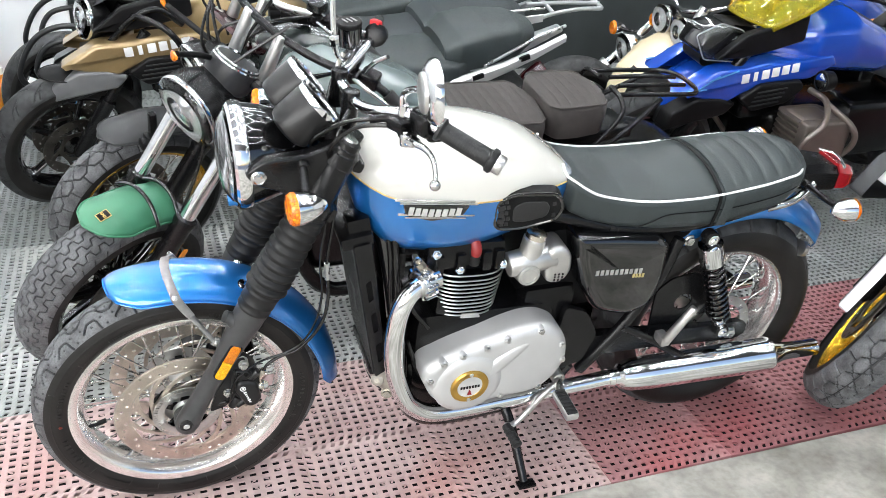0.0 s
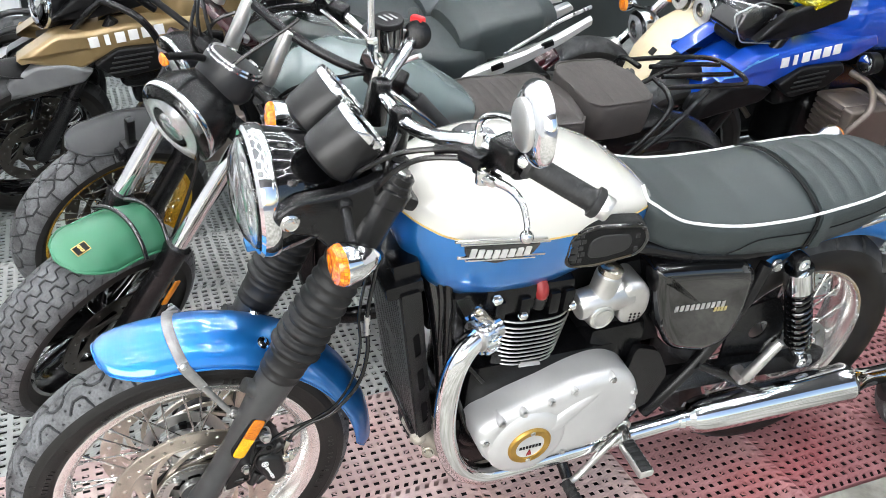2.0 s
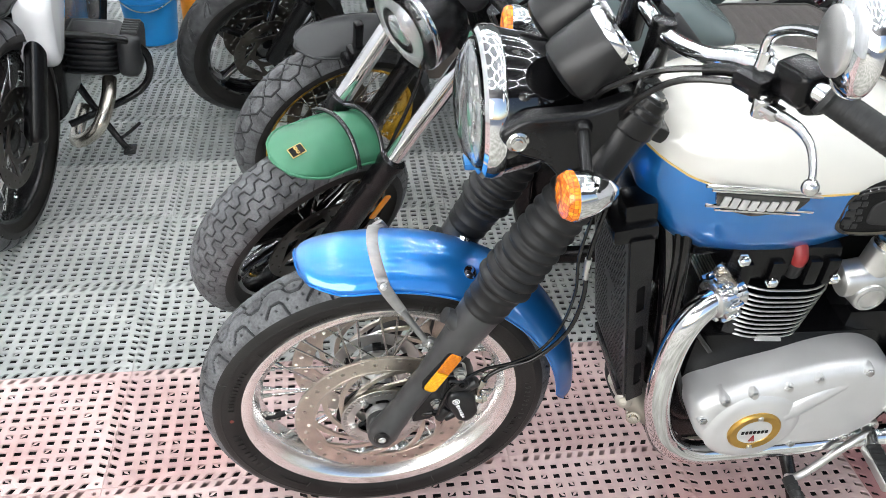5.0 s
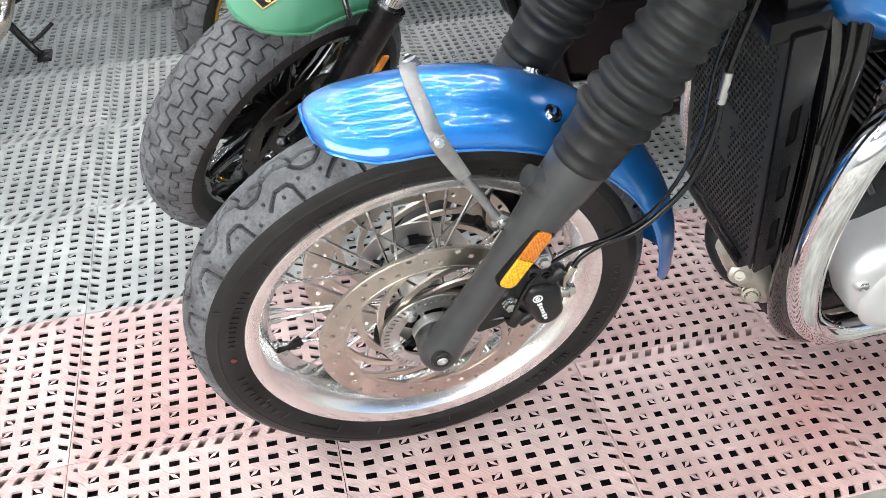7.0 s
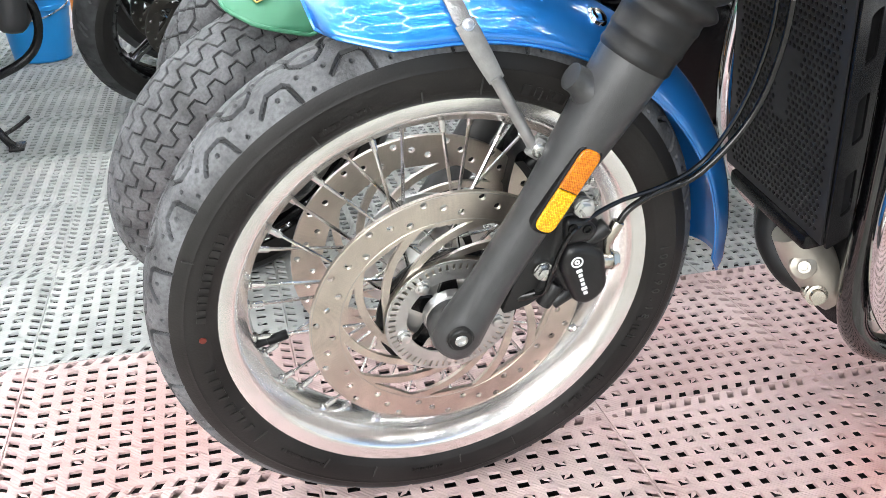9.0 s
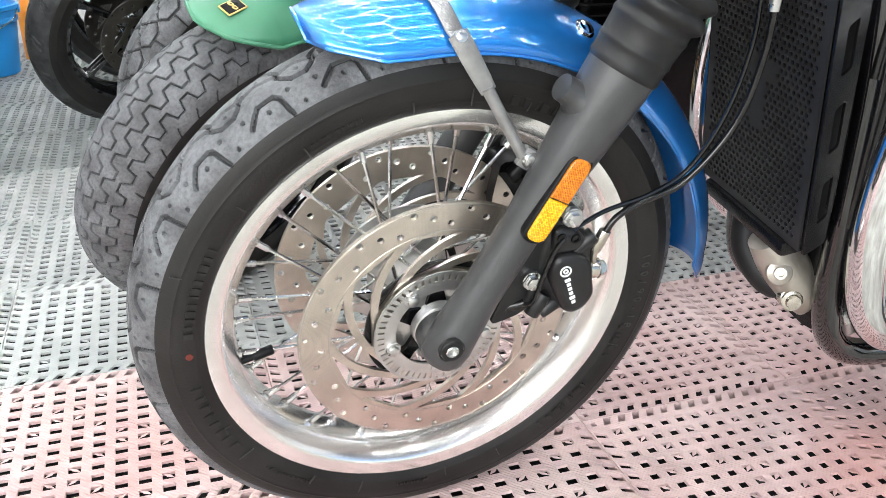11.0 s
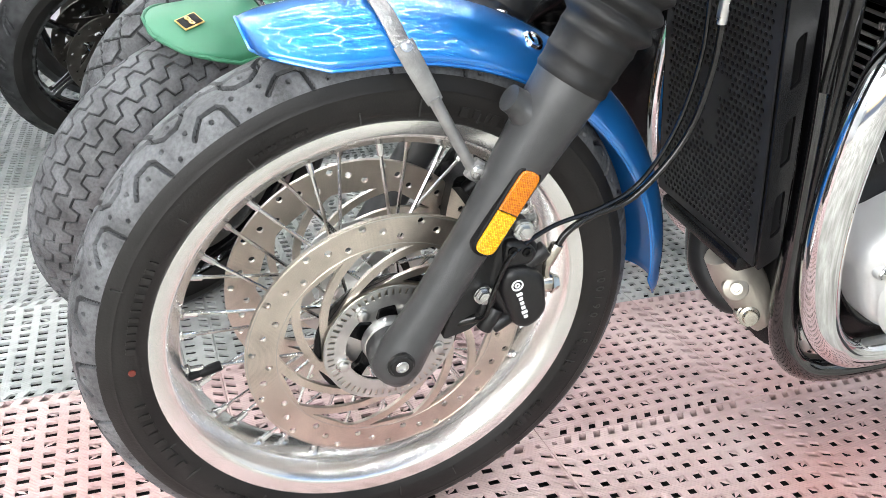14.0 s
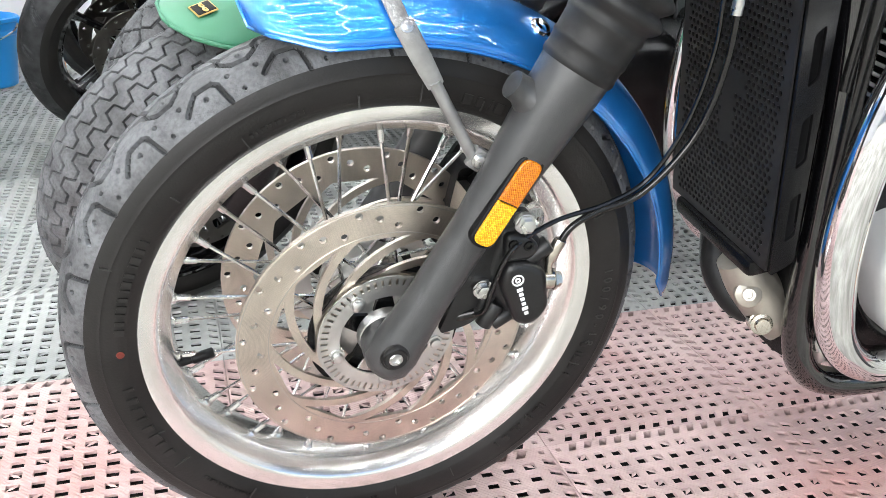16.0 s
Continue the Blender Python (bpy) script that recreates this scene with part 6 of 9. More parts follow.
# frame
for sy in (-1, 1):
    bm = B()
    tube(bm, [(0.420, sy * 0.035, 0.80), (0.445, sy * 0.075, 0.70), (0.463, sy * 0.092, 0.58), (0.482, sy * 0.096, 0.42), (0.497, sy * 0.096, 0.29), (0.522, sy * 0.096, 0.222), (0.575, sy * 0.096, 0.186), (0.68, sy * 0.096, 0.180), (0.86, sy * 0.10, 0.21), (0.93, sy * 0.10, 0.30)], 0.0185, 8, 18)
    part("cradle_tube", bm, GLOSS_BLACK, bike, "gloss black frame cradle tube")
    bm = B()
    tube(bm, [(0.42, sy * 0.03, 0.86), (0.60, sy * 0.07, 0.80), (0.84, sy * 0.09, 0.745), (1.00, sy * 0.10, 0.70), (1.20, sy * 0.105, 0.690), (1.42, sy * 0.09, 0.715)], 0.016, 6, 14)
    part("top_tube", bm, SATIN_BLACK, bike, "black upper frame tube")
    bm = B()
    tube(bm, [(1.155, sy * 0.118, 0.660), (1.125, sy * 0.122, 0.560), (1.06, sy * 0.122, 0.43), (0.99, sy * 0.118, 0.33), (0.96, sy * 0.11, 0.28)], 0.015, 6, 14)
    part("rear_tube", bm, SATIN_BLACK, bike, "black rear frame tube")
    bm = B()
    tube(bm, [(1.045, sy * 0.130, 0.42), (1.13, sy * 0.135, 0.37), (1.24, sy * 0.140, 0.295), (1.30, sy * 0.142, 0.28)], 0.011, 6, 12)
    plate(bm, [rounded([(0.885, 0.50), (0.945, 0.475), (0.985, 0.40), (0.955, 0.315), (0.895, 0.305), (0.868, 0.36)], 0.016, 3)], 0.016, Matrix.Translation((0, sy * 0.112 - 0.008, 0)))
    part("peg_bracket", bm, SATIN_BLACK, bike, "black footrest bracket")
    bm = B()
    loops = []
    for x, h, w, z in ((0.93, 0.035, 0.03, 0.355), (1.05, 0.03, 0.026, 0.350), (1.20, 0.026, 0.024, 0.338), (1.33, 0.026, 0.022, 0.324), (1.425, 0.030, 0.018, 0.319), (1.455, 0.015, 0.015, 0.319)):
        loops.append([V(x, sy * 0.098 + a * w * 0.5, z + b * h) for a, b in ((-1, -1), (1, -1), (1, 1), (-1, 1))])
    rings(bm, loops)
    part("swingarm", bm, SATIN_BLACK, bike, "black swingarm")
    bm = B()
    bolt(bm, (1.186, sy * 0.112, 0.648), (0, sy, 0), 0.0115, 0.012)
    part("frame_bolt", bm, CHROME_DULL, bike)
    part("axle_nut", bolt(B(), (1.400, sy * 0.108, 0.319), (0, sy, 0), 0.014, 0.012), CHROME_DULL, bike)
    # dark guard plate in front of the rear wheel, with a round hole
    bm = B()
    plate(bm, [rounded([(1.165, 0.33), (1.160, 0.47), (1.20, 0.505), (1.275, 0.515), (1.335, 0.42), (1.325, 0.36), (1.24, 0.335)], 0.012, 3), circle(1.250, 0.424, 0.026, 24)], 0.006, Matrix.Translation((0, sy * 0.076 - 0.003, 0)))
    part("wheel_guard_plate", bm, SATIN_BLACK, bike, "dark guard plate with a round hole")
    # rear shock
    t0, t1 = V(1.236, sy * 0.123, 0.656), V(1.352, sy * 0.124, 0.351)
    d = (t1 - t0).normalized()
    n = (t1 - t0).length
    bm = B()
    lathe(bm, [(0.018, 0.014), (0.020, 0.0300), (0.060, 0.0315), (0.078, 0.0315), (0.080, 0.026)], t0, d, 32)
    shock = part("shock_absorber", bm, CHROME, bike, "chrome and black twin shock absorber")
    part("shock_foot", lathe(B(), [(n - 0.055, 0.014), (n - 0.05, 0.022), (n - 0.02, 0.017), (n - 0.012, 0.010)], t0, d, 24), CHROME, shock)
    bm = B()
    lathe(bm, [(0.07, 0.019), (n - 0.05, 0.017)], t0, d, 20)
    part("damper", bm, GLOSS_BLACK, shock)
    bm = B()
    dd, u, v = frame_of(d)
    coil = [tuple(t0 + d * (0.082 + (n - 0.137) * k / 130) + (u * math.cos(k * 2 * math.pi / 13) + v * math.sin(k * 2 * math.pi / 13)) * 0.0262) for k in range(131)]
    tube(bm, coil, 0.0046, 0, 8)
    part("spring", bm, GLOSS_BLACK, shock, "black coil spring")
    for p in (t0, t1):
        bm = B()
        cyl(bm, p - V(0, 0.014, 0), p + V(0, 0.014, 0), 0.0205, seg=24, bev=0.004)
        part("shock_eye", bm, SATIN_BLACK, shock)
        bm = B()
        lathe(bm, [(0, 0.0145), (0.004, 0.0145), (0.006, 0.011)], p + V(0, sy * 0.013, 0), (0, sy, 0), 20)
        bolt(bm, p + V(0, sy * 0.018, 0), (0, sy, 0), 0.007, 0.006)
        part("shock_bolt", bm, CHROME, shock)
    # rider and pillion footrests
    bm = B()
    tube(bm, [(0.884, sy * 0.125, 0.297), (0.876, sy * 0.170, 0.297), (0.868, sy * 0.195, 0.293)], 0.011, 5, 12)
    cyl(bm, (0.884, sy * 0.10, 0.297), (0.884, sy * 0.152, 0.297), 0.017, seg=20, bev=0.003)
    peg = part("footrest", bm, CHROME_DULL, bike, "alloy footrest hanger")
    bm = B()
    M = Matrix.Translation((0.866, sy * 0.232, 0.292)) @ Matrix.Rotation(-sy * 0.04, 4, "X")
    box(bm, M @ V(0, 0, 0), (0.034, 0.088, 0.020), 0.006, M.to_3x3().to_4x4())
    part("peg_frame", bm, CAST_BRIGHT, peg)
    bm = B()
    box(bm, M @ V(0, 0, 0.008), (0.027, 0.08, 0.006), 0.002, M.to_3x3().to_4x4())
    rubber = part("peg_rubber", bm, GRIP, peg, "black ribbed peg rubber")
    for k in range(7):
        bm = B()
        box(bm, M @ V(0, -0.036 + 0.012 * k, 0.0105), (0.026, 0.007, 0.007), 0.002, M.to_3x3().to_4x4())
        part("peg_rib", bm, GRIP, peg)
    bm = B()
    cyl(bm, (1.150, sy * 0.175, 0.392), (1.198, sy * 0.188, 0.498), 0.0125, 0.0105, 14, 0.003)
    box(bm, (1.150, sy * 0.16, 0.388), (0.026, 0.04, 0.026), 0.006)
    pil = part("pillion_footrest", bm, CAST_BRIGHT, bike, "folded alloy pillion footrest")
bm = B()
tube(bm, [(0.872, -0.165, 0.300), (0.835, -0.172, 0.275), (0.800, -0.172, 0.225), (0.768, -0.175, 0.195), (0.742, -0.180, 0.200)], 0.0075, 7, 12)
gear = part("gear_lever", bm, CAST_BRIGHT, bike, "alloy gear lever")
bm = B()
cyl(bm, (0.745, -0.178, 0.198), (0.752, -0.240, 0.188), 0.0115, seg=16, bev=0.002)
for k in range(5):
    cyl(bm, (0.7465 + 0.0012 * k, -0.19 - 0.011 * k, 0.1965 - 0.0016 * k), (0.747 + 0.0012 * k, -0.195 - 0.011 * k, 0.1958 - 0.0016 * k), 0.0128, seg=16)
part("gear_rubber", bm, GRIP, gear, "black ribbed lever rubber")
bm = B()
tube(bm, [(0.765, -0.10, 0.20, 0.013), (0.775, -0.135, 0.165, 0.013), (0.783, -0.175, 0.115, 0.012), (0.79, -0.235, 0.045, 0.011)], 0.012, 6, 14)
box(bm, (0.794, -0.242, 0.041), (0.048, 0.028, 0.008), 0.004, Matrix.Rotation(radians(-8.3), 4, "X"))
part("side_stand", bm, SATIN_BLACK, bike, "black side stand on the mat")

# black chain guard and inner fender before the rear wheel
bm = B()
plate(bm, [rounded([(1.00, 0.28), (1.02, 0.62), (1.16, 0.66), (1.20, 0.52), (1.42, 0.42), (1.56, 0.33), (1.50, 0.26), (1.20, 0.26)], 0.02, 3)], 0.012, Matrix.Translation((0, 0.098, 0)))
part("chain_guard", bm, SATIN_BLACK, bike, "black chain guard on the far side")
bm = B()
box(bm, (1.06, 0, 0.56), (0.10, 0.17, 0.26), 0.02, Matrix.Rotation(0.25, 4, "Y"))
part("inner_fender", bm, MATT_BLACK, bike, "black inner rear fender")

# rear wheel
RW = V(1.376, 0, 0.3205)
REAR_SECTION = [(0, 0.3205), (0.03, 0.3165), (0.055, 0.303), (0.070, 0.282), (0.073, 0.262), (0.067, 0.242), (0.056, 0.227), (0.048, 0.220)]


def rear_tread(U, S):
    T = 2 * math.pi * 0.32 / 20
    lines = []
    for sg, off in ((1, 0.0), (-1, T / 2)):
        lines += [[(off - 0.02, sg * 0.004), (off + 0.01, sg * 0.03), (off + 0.015, sg * 0.07)]]
    return groove(0.005, 0.006, lines, U, S, T)


rear_wheel = part("rear_wheel", rim_mesh(0.106, 0.231, 0.200, 72), ALLOY, bike, "polished alloy rear rim")
rear_wheel.location = RW
tyre_mesh("tyre", REAR_SECTION, 500, 70, rear_tread, (RUBBER, TREAD_DARK), rear_wheel, "wide black rear tyre", 0.075)
put_spokes(rear_wheel, 32, 0.036, 0.036, 0.198, 0.9, SPOKE)
bm = B()
lathe(bm, [(-0.075, 0.02), (-0.07, 0.055), (-0.05, 0.062), (-0.03, 0.045), (0.03, 0.045), (0.05, 0.055), (0.07, 0.03)], (0, 0, 0), (0, 1, 0), 32)
part("hub", bm, CAST_BRIGHT, rear_wheel)
bm = B()
plate(bm, [circle(0, 0, 0.1, 60), circle(0, 0, 0.075, 40)] + [circle(0.088 * math.cos(k * 0.42), 0.088 * math.sin(k * 0.42), 0.004, 6) for k in range(15)], 0.004, Matrix.Translation((0, -0.082, 0)))
part("sprocket", bm, CHROME_DULL, rear_wheel)

# rear fender and tail
nA, nB = 50, 17
pts = np.zeros((nA, nB, 3))
for i, a in enumerate(np.linspace(radians(125), radians(32), nA)):
    end = min(1, (i / (nA - 1) < 0.9) + (1 - i / (nA - 1)) * 10)
    for j, tt in enumerate(np.linspace(-1, 1, nB)):
        r = 0.372 - 0.062 * abs(tt) ** 2.4
        pts[i, j] = (RW.x + r * math.cos(a) + 0.0, 0.085 * tt * (0.55 + 0.45 * end), RW.z + r * math.sin(a) + 0.035)
rear_fender = grid_mesh("rear_fender", pts, BLUE, closed_u=False, parent=bike, label="candy blue rear fender")
md = rear_fender.modifiers.new("thickness", "SOLIDIFY")
md.thickness, md.offset = 0.0025, -1
bm = B()
loops = []
for x, w, z0, z1 in ((1.50, 0.05, 0.715, 0.772), (1.58, 0.052, 0.70, 0.775), (1.63, 0.050, 0.695, 0.765), (1.65, 0.046, 0.70, 0.755)):
    loops.append([V(x, a * w, z0 + (z1 - z0) * b) for a, b in ((-1, 0.1), (-0.6, 0), (0.6, 0), (1, 0.1), (1, 0.75), (0.7, 1), (-0.7, 1), (-1, 0.75))])
tail = part("tail_housing", rings(bm, loops), SATIN_BLACK, bike, "grey tail lamp housing")
bm = B()
loops = []
for x, w, z0, z1 in ((1.64, 0.050, 0.690, 0.768), (1.665, 0.052, 0.688, 0.765), (1.690, 0.044, 0.698, 0.752), (1.70, 0.02, 0.715, 0.74)):
    loops.append([V(x, a * w, z0 + (z1 - z0) * b) for a, b in ((-1, 0.2), (-0.6, 0), (0.6, 0), (1, 0.2), (1, 0.75), (0.7, 1), (-0.7, 1), (-1, 0.75))])
part("tail_lamp", rings(bm, loops), RED, tail, "red tail lamp lens")
bm = B()
tube(bm, [(1.648, -0.05, 0.765), (1.66, 0, 0.772), (1.648, 0.05, 0.765)], 0.004, 5, 8)
part("tail_rim", bm, CHROME, tail)
for sy in (-1, 1):
    turn_signal(bike, (1.560, sy * 0.19, 0.735), (1, sy * 0.1, 0), (1.52, sy * 0.065, 0.742), 0.9)
    bm = B()
    tube(bm, [(1.40, sy * 0.095, 0.70), (1.48, sy * 0.09, 0.71), (1.55, sy * 0.065, 0.735)], 0.010, 5, 12)
    part("signal_arm", bm, CHROME, bike, "chrome tail arm")
bm = B()
plate(bm, [rounded([(1.55, 0.52), (1.60, 0.51), (1.615, 0.58), (1.60, 0.66), (1.55, 0.66)], 0.01, 3)], 0.008, Matrix.Translation((0, -0.02, 0)))
cyl(bm, (1.585, -0.06, 0.535), (1.600, -0.06, 0.530), 0.022, seg=20)
part("plate_holder", bm, CHROME_DULL, bike)

# dark mechanics that fill the frame
bm = B()
box(bm, (0.93, 0, 0.58), (0.30, 0.16, 0.24), 0.03)
box(bm, (1.10, 0, 0.64), (0.26, 0.15, 0.10), 0.02)
part("airbox", bm, DARK_VOID, bike, "black airbox behind the side panels")
bm = B()
box(bm, (0.470, -0.01, 0.66), (0.06, 0.10, 0.13), 0.015)
box(bm, (0.50, -0.06, 0.71), (0.05, 0.06, 0.05), 0.01)
part("coil_pack", bm, ENGINE_BLACK, bike)
for pth, r in (([(0.455, -0.09, 0.78), (0.462, -0.105, 0.66), (0.470, -0.108, 0.52), (0.48, -0.108, 0.40)], 0.008), ([(0.44, -0.07, 0.80), (0.448, -0.098, 0.70), (0.452, -0.104, 0.58)], 0.006), ([(0.52, -0.11, 0.69), (0.49, -0.12, 0.62), (0.50, -0.12, 0.56), (0.54, -0.12, 0.50)], 0.005), ([(0.50, -0.10, 0.45), (0.53, -0.12, 0.36), (0.60, -0.13, 0.28), (0.75, -0.13, 0.275)], 0.006)):
    bm = B()
    tube(bm, pth, r, 8, 10)
    part("loom_pipe", bm, CABLE, bike)

# ---- the other parked motorcycles ----
BROWN = material("brown_seat_cloth", (0.050, 0.043, 0.040), 0.75, 0, 0.15, 30, 0.5, 700)
GREY_SEAT = material("grey_seat_vinyl", (0.034, 0.042, 0.045), 0.5, 0, 0.1, 12, 0.3, 800)
GREEN = material("satin_green_paint", (0.045, 0.19, 0.105), 0.42, 0.1, 0.03, 6, coat=0.12, rough_vary=0.04)
MIST = material("pale_grey_blue_paint", (0.16, 0.20, 0.20), 0.25, 0.1, 0.05, 6, coat=0.6)
SLATE = material("dark_slate_paint", (0.030, 0.038, 0.037), 0.2, 0.1, 0.08, 8, coat=0.8)
BRONZE = material("bronze_metallic_paint", (0.30, 0.215, 0.105), 0.3, 0.55, 0.08, 8, coat=0.6)
CREAM = material("cream_paint", (0.66, 0.56, 0.38), 0.25, 0, 0.05, 6, coat=0.7)
MAROON = material("deep_maroon_paint", (0.030, 0.002, 0.004), 0.14, 0.2, 0.1, 6, coat=1.0)
RACE_BLUE = material("racing_blue_paint", (0.005, 0.062, 0.44), 0.18, 0.15, 0.06, 6, coat=1.0)
SKY_BLUE = material("light_blue_stripe_paint", (0.10, 0.36, 0.75), 0.25, 0.1)
YELLOW_SCREEN = glass("yellow_tinted_screen", (0.95, 0.82, 0.04), 0.03)
YELLOW_SCREEN.node_tree.nodes["Principled BSDF"].inputs["Transmission Weight"].default_value = 0.86
GOLD_RIM = material("gold_anodised_rim", (0.75, 0.42, 0.03), 0.25, 0.75, 0.08, 12)
SILVER_PLASTIC = material("silver_grab_rail", (0.45, 0.46, 0.47), 0.35, 0.6, 0.06, 10)
DARK_GREY = material("dark_grey_plastic", (0.016, 0.017, 0.0185), 0.42, 0, 0.1, 16, 0.15, 500)
PALE_WHITE = material("white_gloss_paint", (0.78, 0.79, 0.80), 0.18, 0, 0.02, 5, coat=0.8)
CHEEK_GREY = material("satin_grey_plastic", (0.13, 0.134, 0.138), 0.38, 0.1, 0.1, 14, 0.1, 600)
BRONZE_CASE = material("brown_grey_engine_case", (0.20, 0.17, 0.15), 0.4, 0.6, 0.12, 10)
ORANGE = material("orange_plastic", (0.75, 0.25, 0.01), 0.4)
BUCKET_BLUE = material("bright_blue_plastic", (0.02, 0.30, 0.75), 0.35, 0, 0.05, 5)


def section_of(R, W, rr):
    w = W / 2
    return [(0, R), (w * 0.35, R - 0.05 * w), (w * 0.68, R - 0.22 * w), (w * 0.92, R - 0.52 * w), (w, R - 0.95 * w), (w * 0.95, (R + rr) / 2 - 0.1 * w), (w * 0.8, rr + 0.012), (w * 0.68, rr + 0.002)]


def zigzag(U, S):
    T = 2 * math.pi * 0.295 / 42
    lines = []
    for k, w in enumerate((-0.0520, -0.0260, 0.0, 0.0260, 0.0520)):
        sh, h = k * T * 0.16, 0.0078
        lines.append([(sh - T / 2, w - h), (sh - 0.30 * T, w - h), (sh - 0.16 * T, w + h), (sh + 0.20 * T, w + h), (sh + 0.34 * T, w - h), (sh + T / 2, w - h)])
    for sg in (-1, 1):
        lines.append([(0.0, sg * 0.071), (0.007, sg * 0.083)])
    return groove(0.0042, 0.0027, lines, U, S, T)


def hex_blocks(U, S):
    T = 2 * math.pi * 0.32 / 30
    h = T / 2
    lines = [[(-h * 0.5, 0.0), (-h * 0.95, 0.017), (-h * 0.5, 0.034)], [(h * 0.5, 0.0), (h * 0.95, 0.017), (h * 0.5, 0.034)], [(-h * 0.5, 0.0), (h * 0.5, 0.0)], [(-h * 0.5, 0.034), (h * 0.5, 0.034)], [(h * 0.95, 0.017), (h * 1.05, 0.017)], [(0, 0.034), (0, 0.07)]]
    lines += [[(a + h, -b) for a, b in l] for l in lines]
    return groove(0.005, 0.0048, lines, U, S, T)


def knobs(U, S):
    T = 2 * math.pi * 0.33 / 30
    lines = [[(-T / 2, -0.025), (T / 2, -0.025)], [(-T / 2, 0.025), (T / 2, 0.025)], [(0, -0.025), (0, 0.025)], [(T / 2, -0.08), (T / 2, -0.025)], [(-T / 2, 0.025), (-T / 2, 0.08)]]
    return groove(0.009, 0.011, lines, U, S, T)


def sport_cuts(U, S):
    T = 2 * math.pi * 0.31 / 18
    lines = []
    for sg, o in ((1, 0.0), (-1, T / 2)):
        lines += [[(o - 0.03, sg * 0.006), (o + 0.01, sg * 0.03), (o + 0.03, sg * 0.052)], [(o - 0.01, sg * 0.03), (o + 0.006, sg * 0.055)]]
    return groove(0.004, 0.0042, lines, U, S, T)


def wheel(parent, M, R, W, rr, tread, rim_mat, style="cast", spokes=7, nu=700, nv=64, tread_mat=None, disc=0.14, name="front_wheel", label="black cast wheel"):
    if style == "wire":
        rim = rim_mesh(W * 0.72, rr + 0.012, rr - 0.014, 64)
    else:
        w = W * 0.36
        rim = ring(B(), [(-w, rr + 0.012), (-w + 0.006, rr + 0.012), (-w * 0.5, rr - 0.002), (w * 0.5, rr - 0.002), (w - 0.006, rr + 0.012), (w, rr + 0.012), (w, rr - 0.004), (w * 0.5, rr - 0.016), (-w * 0.5, rr - 0.016), (-w, rr - 0.004)], (0, 0, 0), (0, 1, 0), 64)
        bm = B()
        loops = []
        for r, ww, d in ((0.03, 0.016, 0.028), (0.09, 0.010, 0.020), (rr * 0.8, 0.010, 0.016), (rr - 0.006, 0.018, 0.022)):
            loops.append([V(r, y * d, x * ww) for x, y in ((-1, -0.6), (-0.5, -1), (0.5, -1), (1, -0.6), (1, 0.6), (0.5, 1), (-0.5, 1), (-1, 0.6))])
        cast_spoke = rings(bm, loops)
        hub = B()
        lathe(hub, [(-0.05, 0.03), (-0.04, 0.045), (0.04, 0.045), (0.05, 0.03)], (0, 0, 0), (0, 1, 0), 24)
    ob = part(name, rim, rim_mat, parent, label)
    ob.matrix_basis = M
    if style == "cast":
        part("hub", hub, rim_mat, ob)
        sp = part("spoke", cast_spoke, rim_mat, ob)
        for k in range(1, spokes):
            twin(sp, Matrix.Rotation(2 * math.pi * k / spokes, 4, "Y"))
    tyre_mesh("tyre", section_of(R, W, rr), nu, nv, tread, (RUBBER, tread_mat or TREAD_DARK), ob, "black tyre", W * 0.62)
    if style == "wire":
        put_spokes(ob, 32, 0.03, 0.03, rr - 0.016, 1.0, SPOKE)
        part("hub", lathe(B(), [(-0.05, 0.02), (-0.045, 0.045), (-0.03, 0.035), (0.03, 0.035), (0.045, 0.045), (0.05, 0.02)], (0, 0, 0), (0, 1, 0), 24), ENGINE_BLACK, ob)
    if disc:
        for sy in (-1, 1):
            d = part("brake_disc", disc_mesh(disc, disc - 0.032, disc * 0.5, 6, 0.3, 0.0045, 24), STEEL_DARK, ob, "drilled steel brake disc")
            d.location = (0, sy * 0.055 - 0.002, 0)
    return ob


def shell(name, cx, cz, R, a0, a1, half, drop, mat, parent, label, M=None, nA=40, nB=17, taper=0.3, round_front=16):
    """A curved fender over a wheel, rounded at its front end."""
    pts = np.zeros((nA, nB, 3))
    for i, t in enumerate(np.linspace(0, 1, nA)):
        deg = a0 + (a1 - a0) * t
        end = min(1.0, t * (a0 - a1) / round_front)
        wid = half * (0.10 + 0.90 * math.sqrt(max(0, 1 - (1 - end) ** 2))) * (1 - taper * t)
        for j, tt in enumerate(np.linspace(-1, 1, nB)):
            r = R - drop * abs(tt) ** 2.2 * (0.08 + 0.92 * end)
            pts[i, j] = (cx + r * math.cos(radians(deg)), wid * tt, cz + r * math.sin(radians(deg)))
    ob = grid_mesh(name, pts, mat, closed_u=False, parent=parent, label=label)
    md = ob.modifiers.new("thickness", "SOLIDIFY")
    md.thickness, md.offset = 0.004, -1
    rim = [pts[i, 0] for i in range(0, nA, 2)] + [pts[-1, j] for j in range(1, nB)] + [pts[i, -1] for i in range(nA - 2, -1, -2)]
    part("rolled_edge", tube(B(), rim + [rim[0]], 0.0032, 0, 8), mat, ob)
    if M is not None:
        ob.matrix_basis = M
    return ob


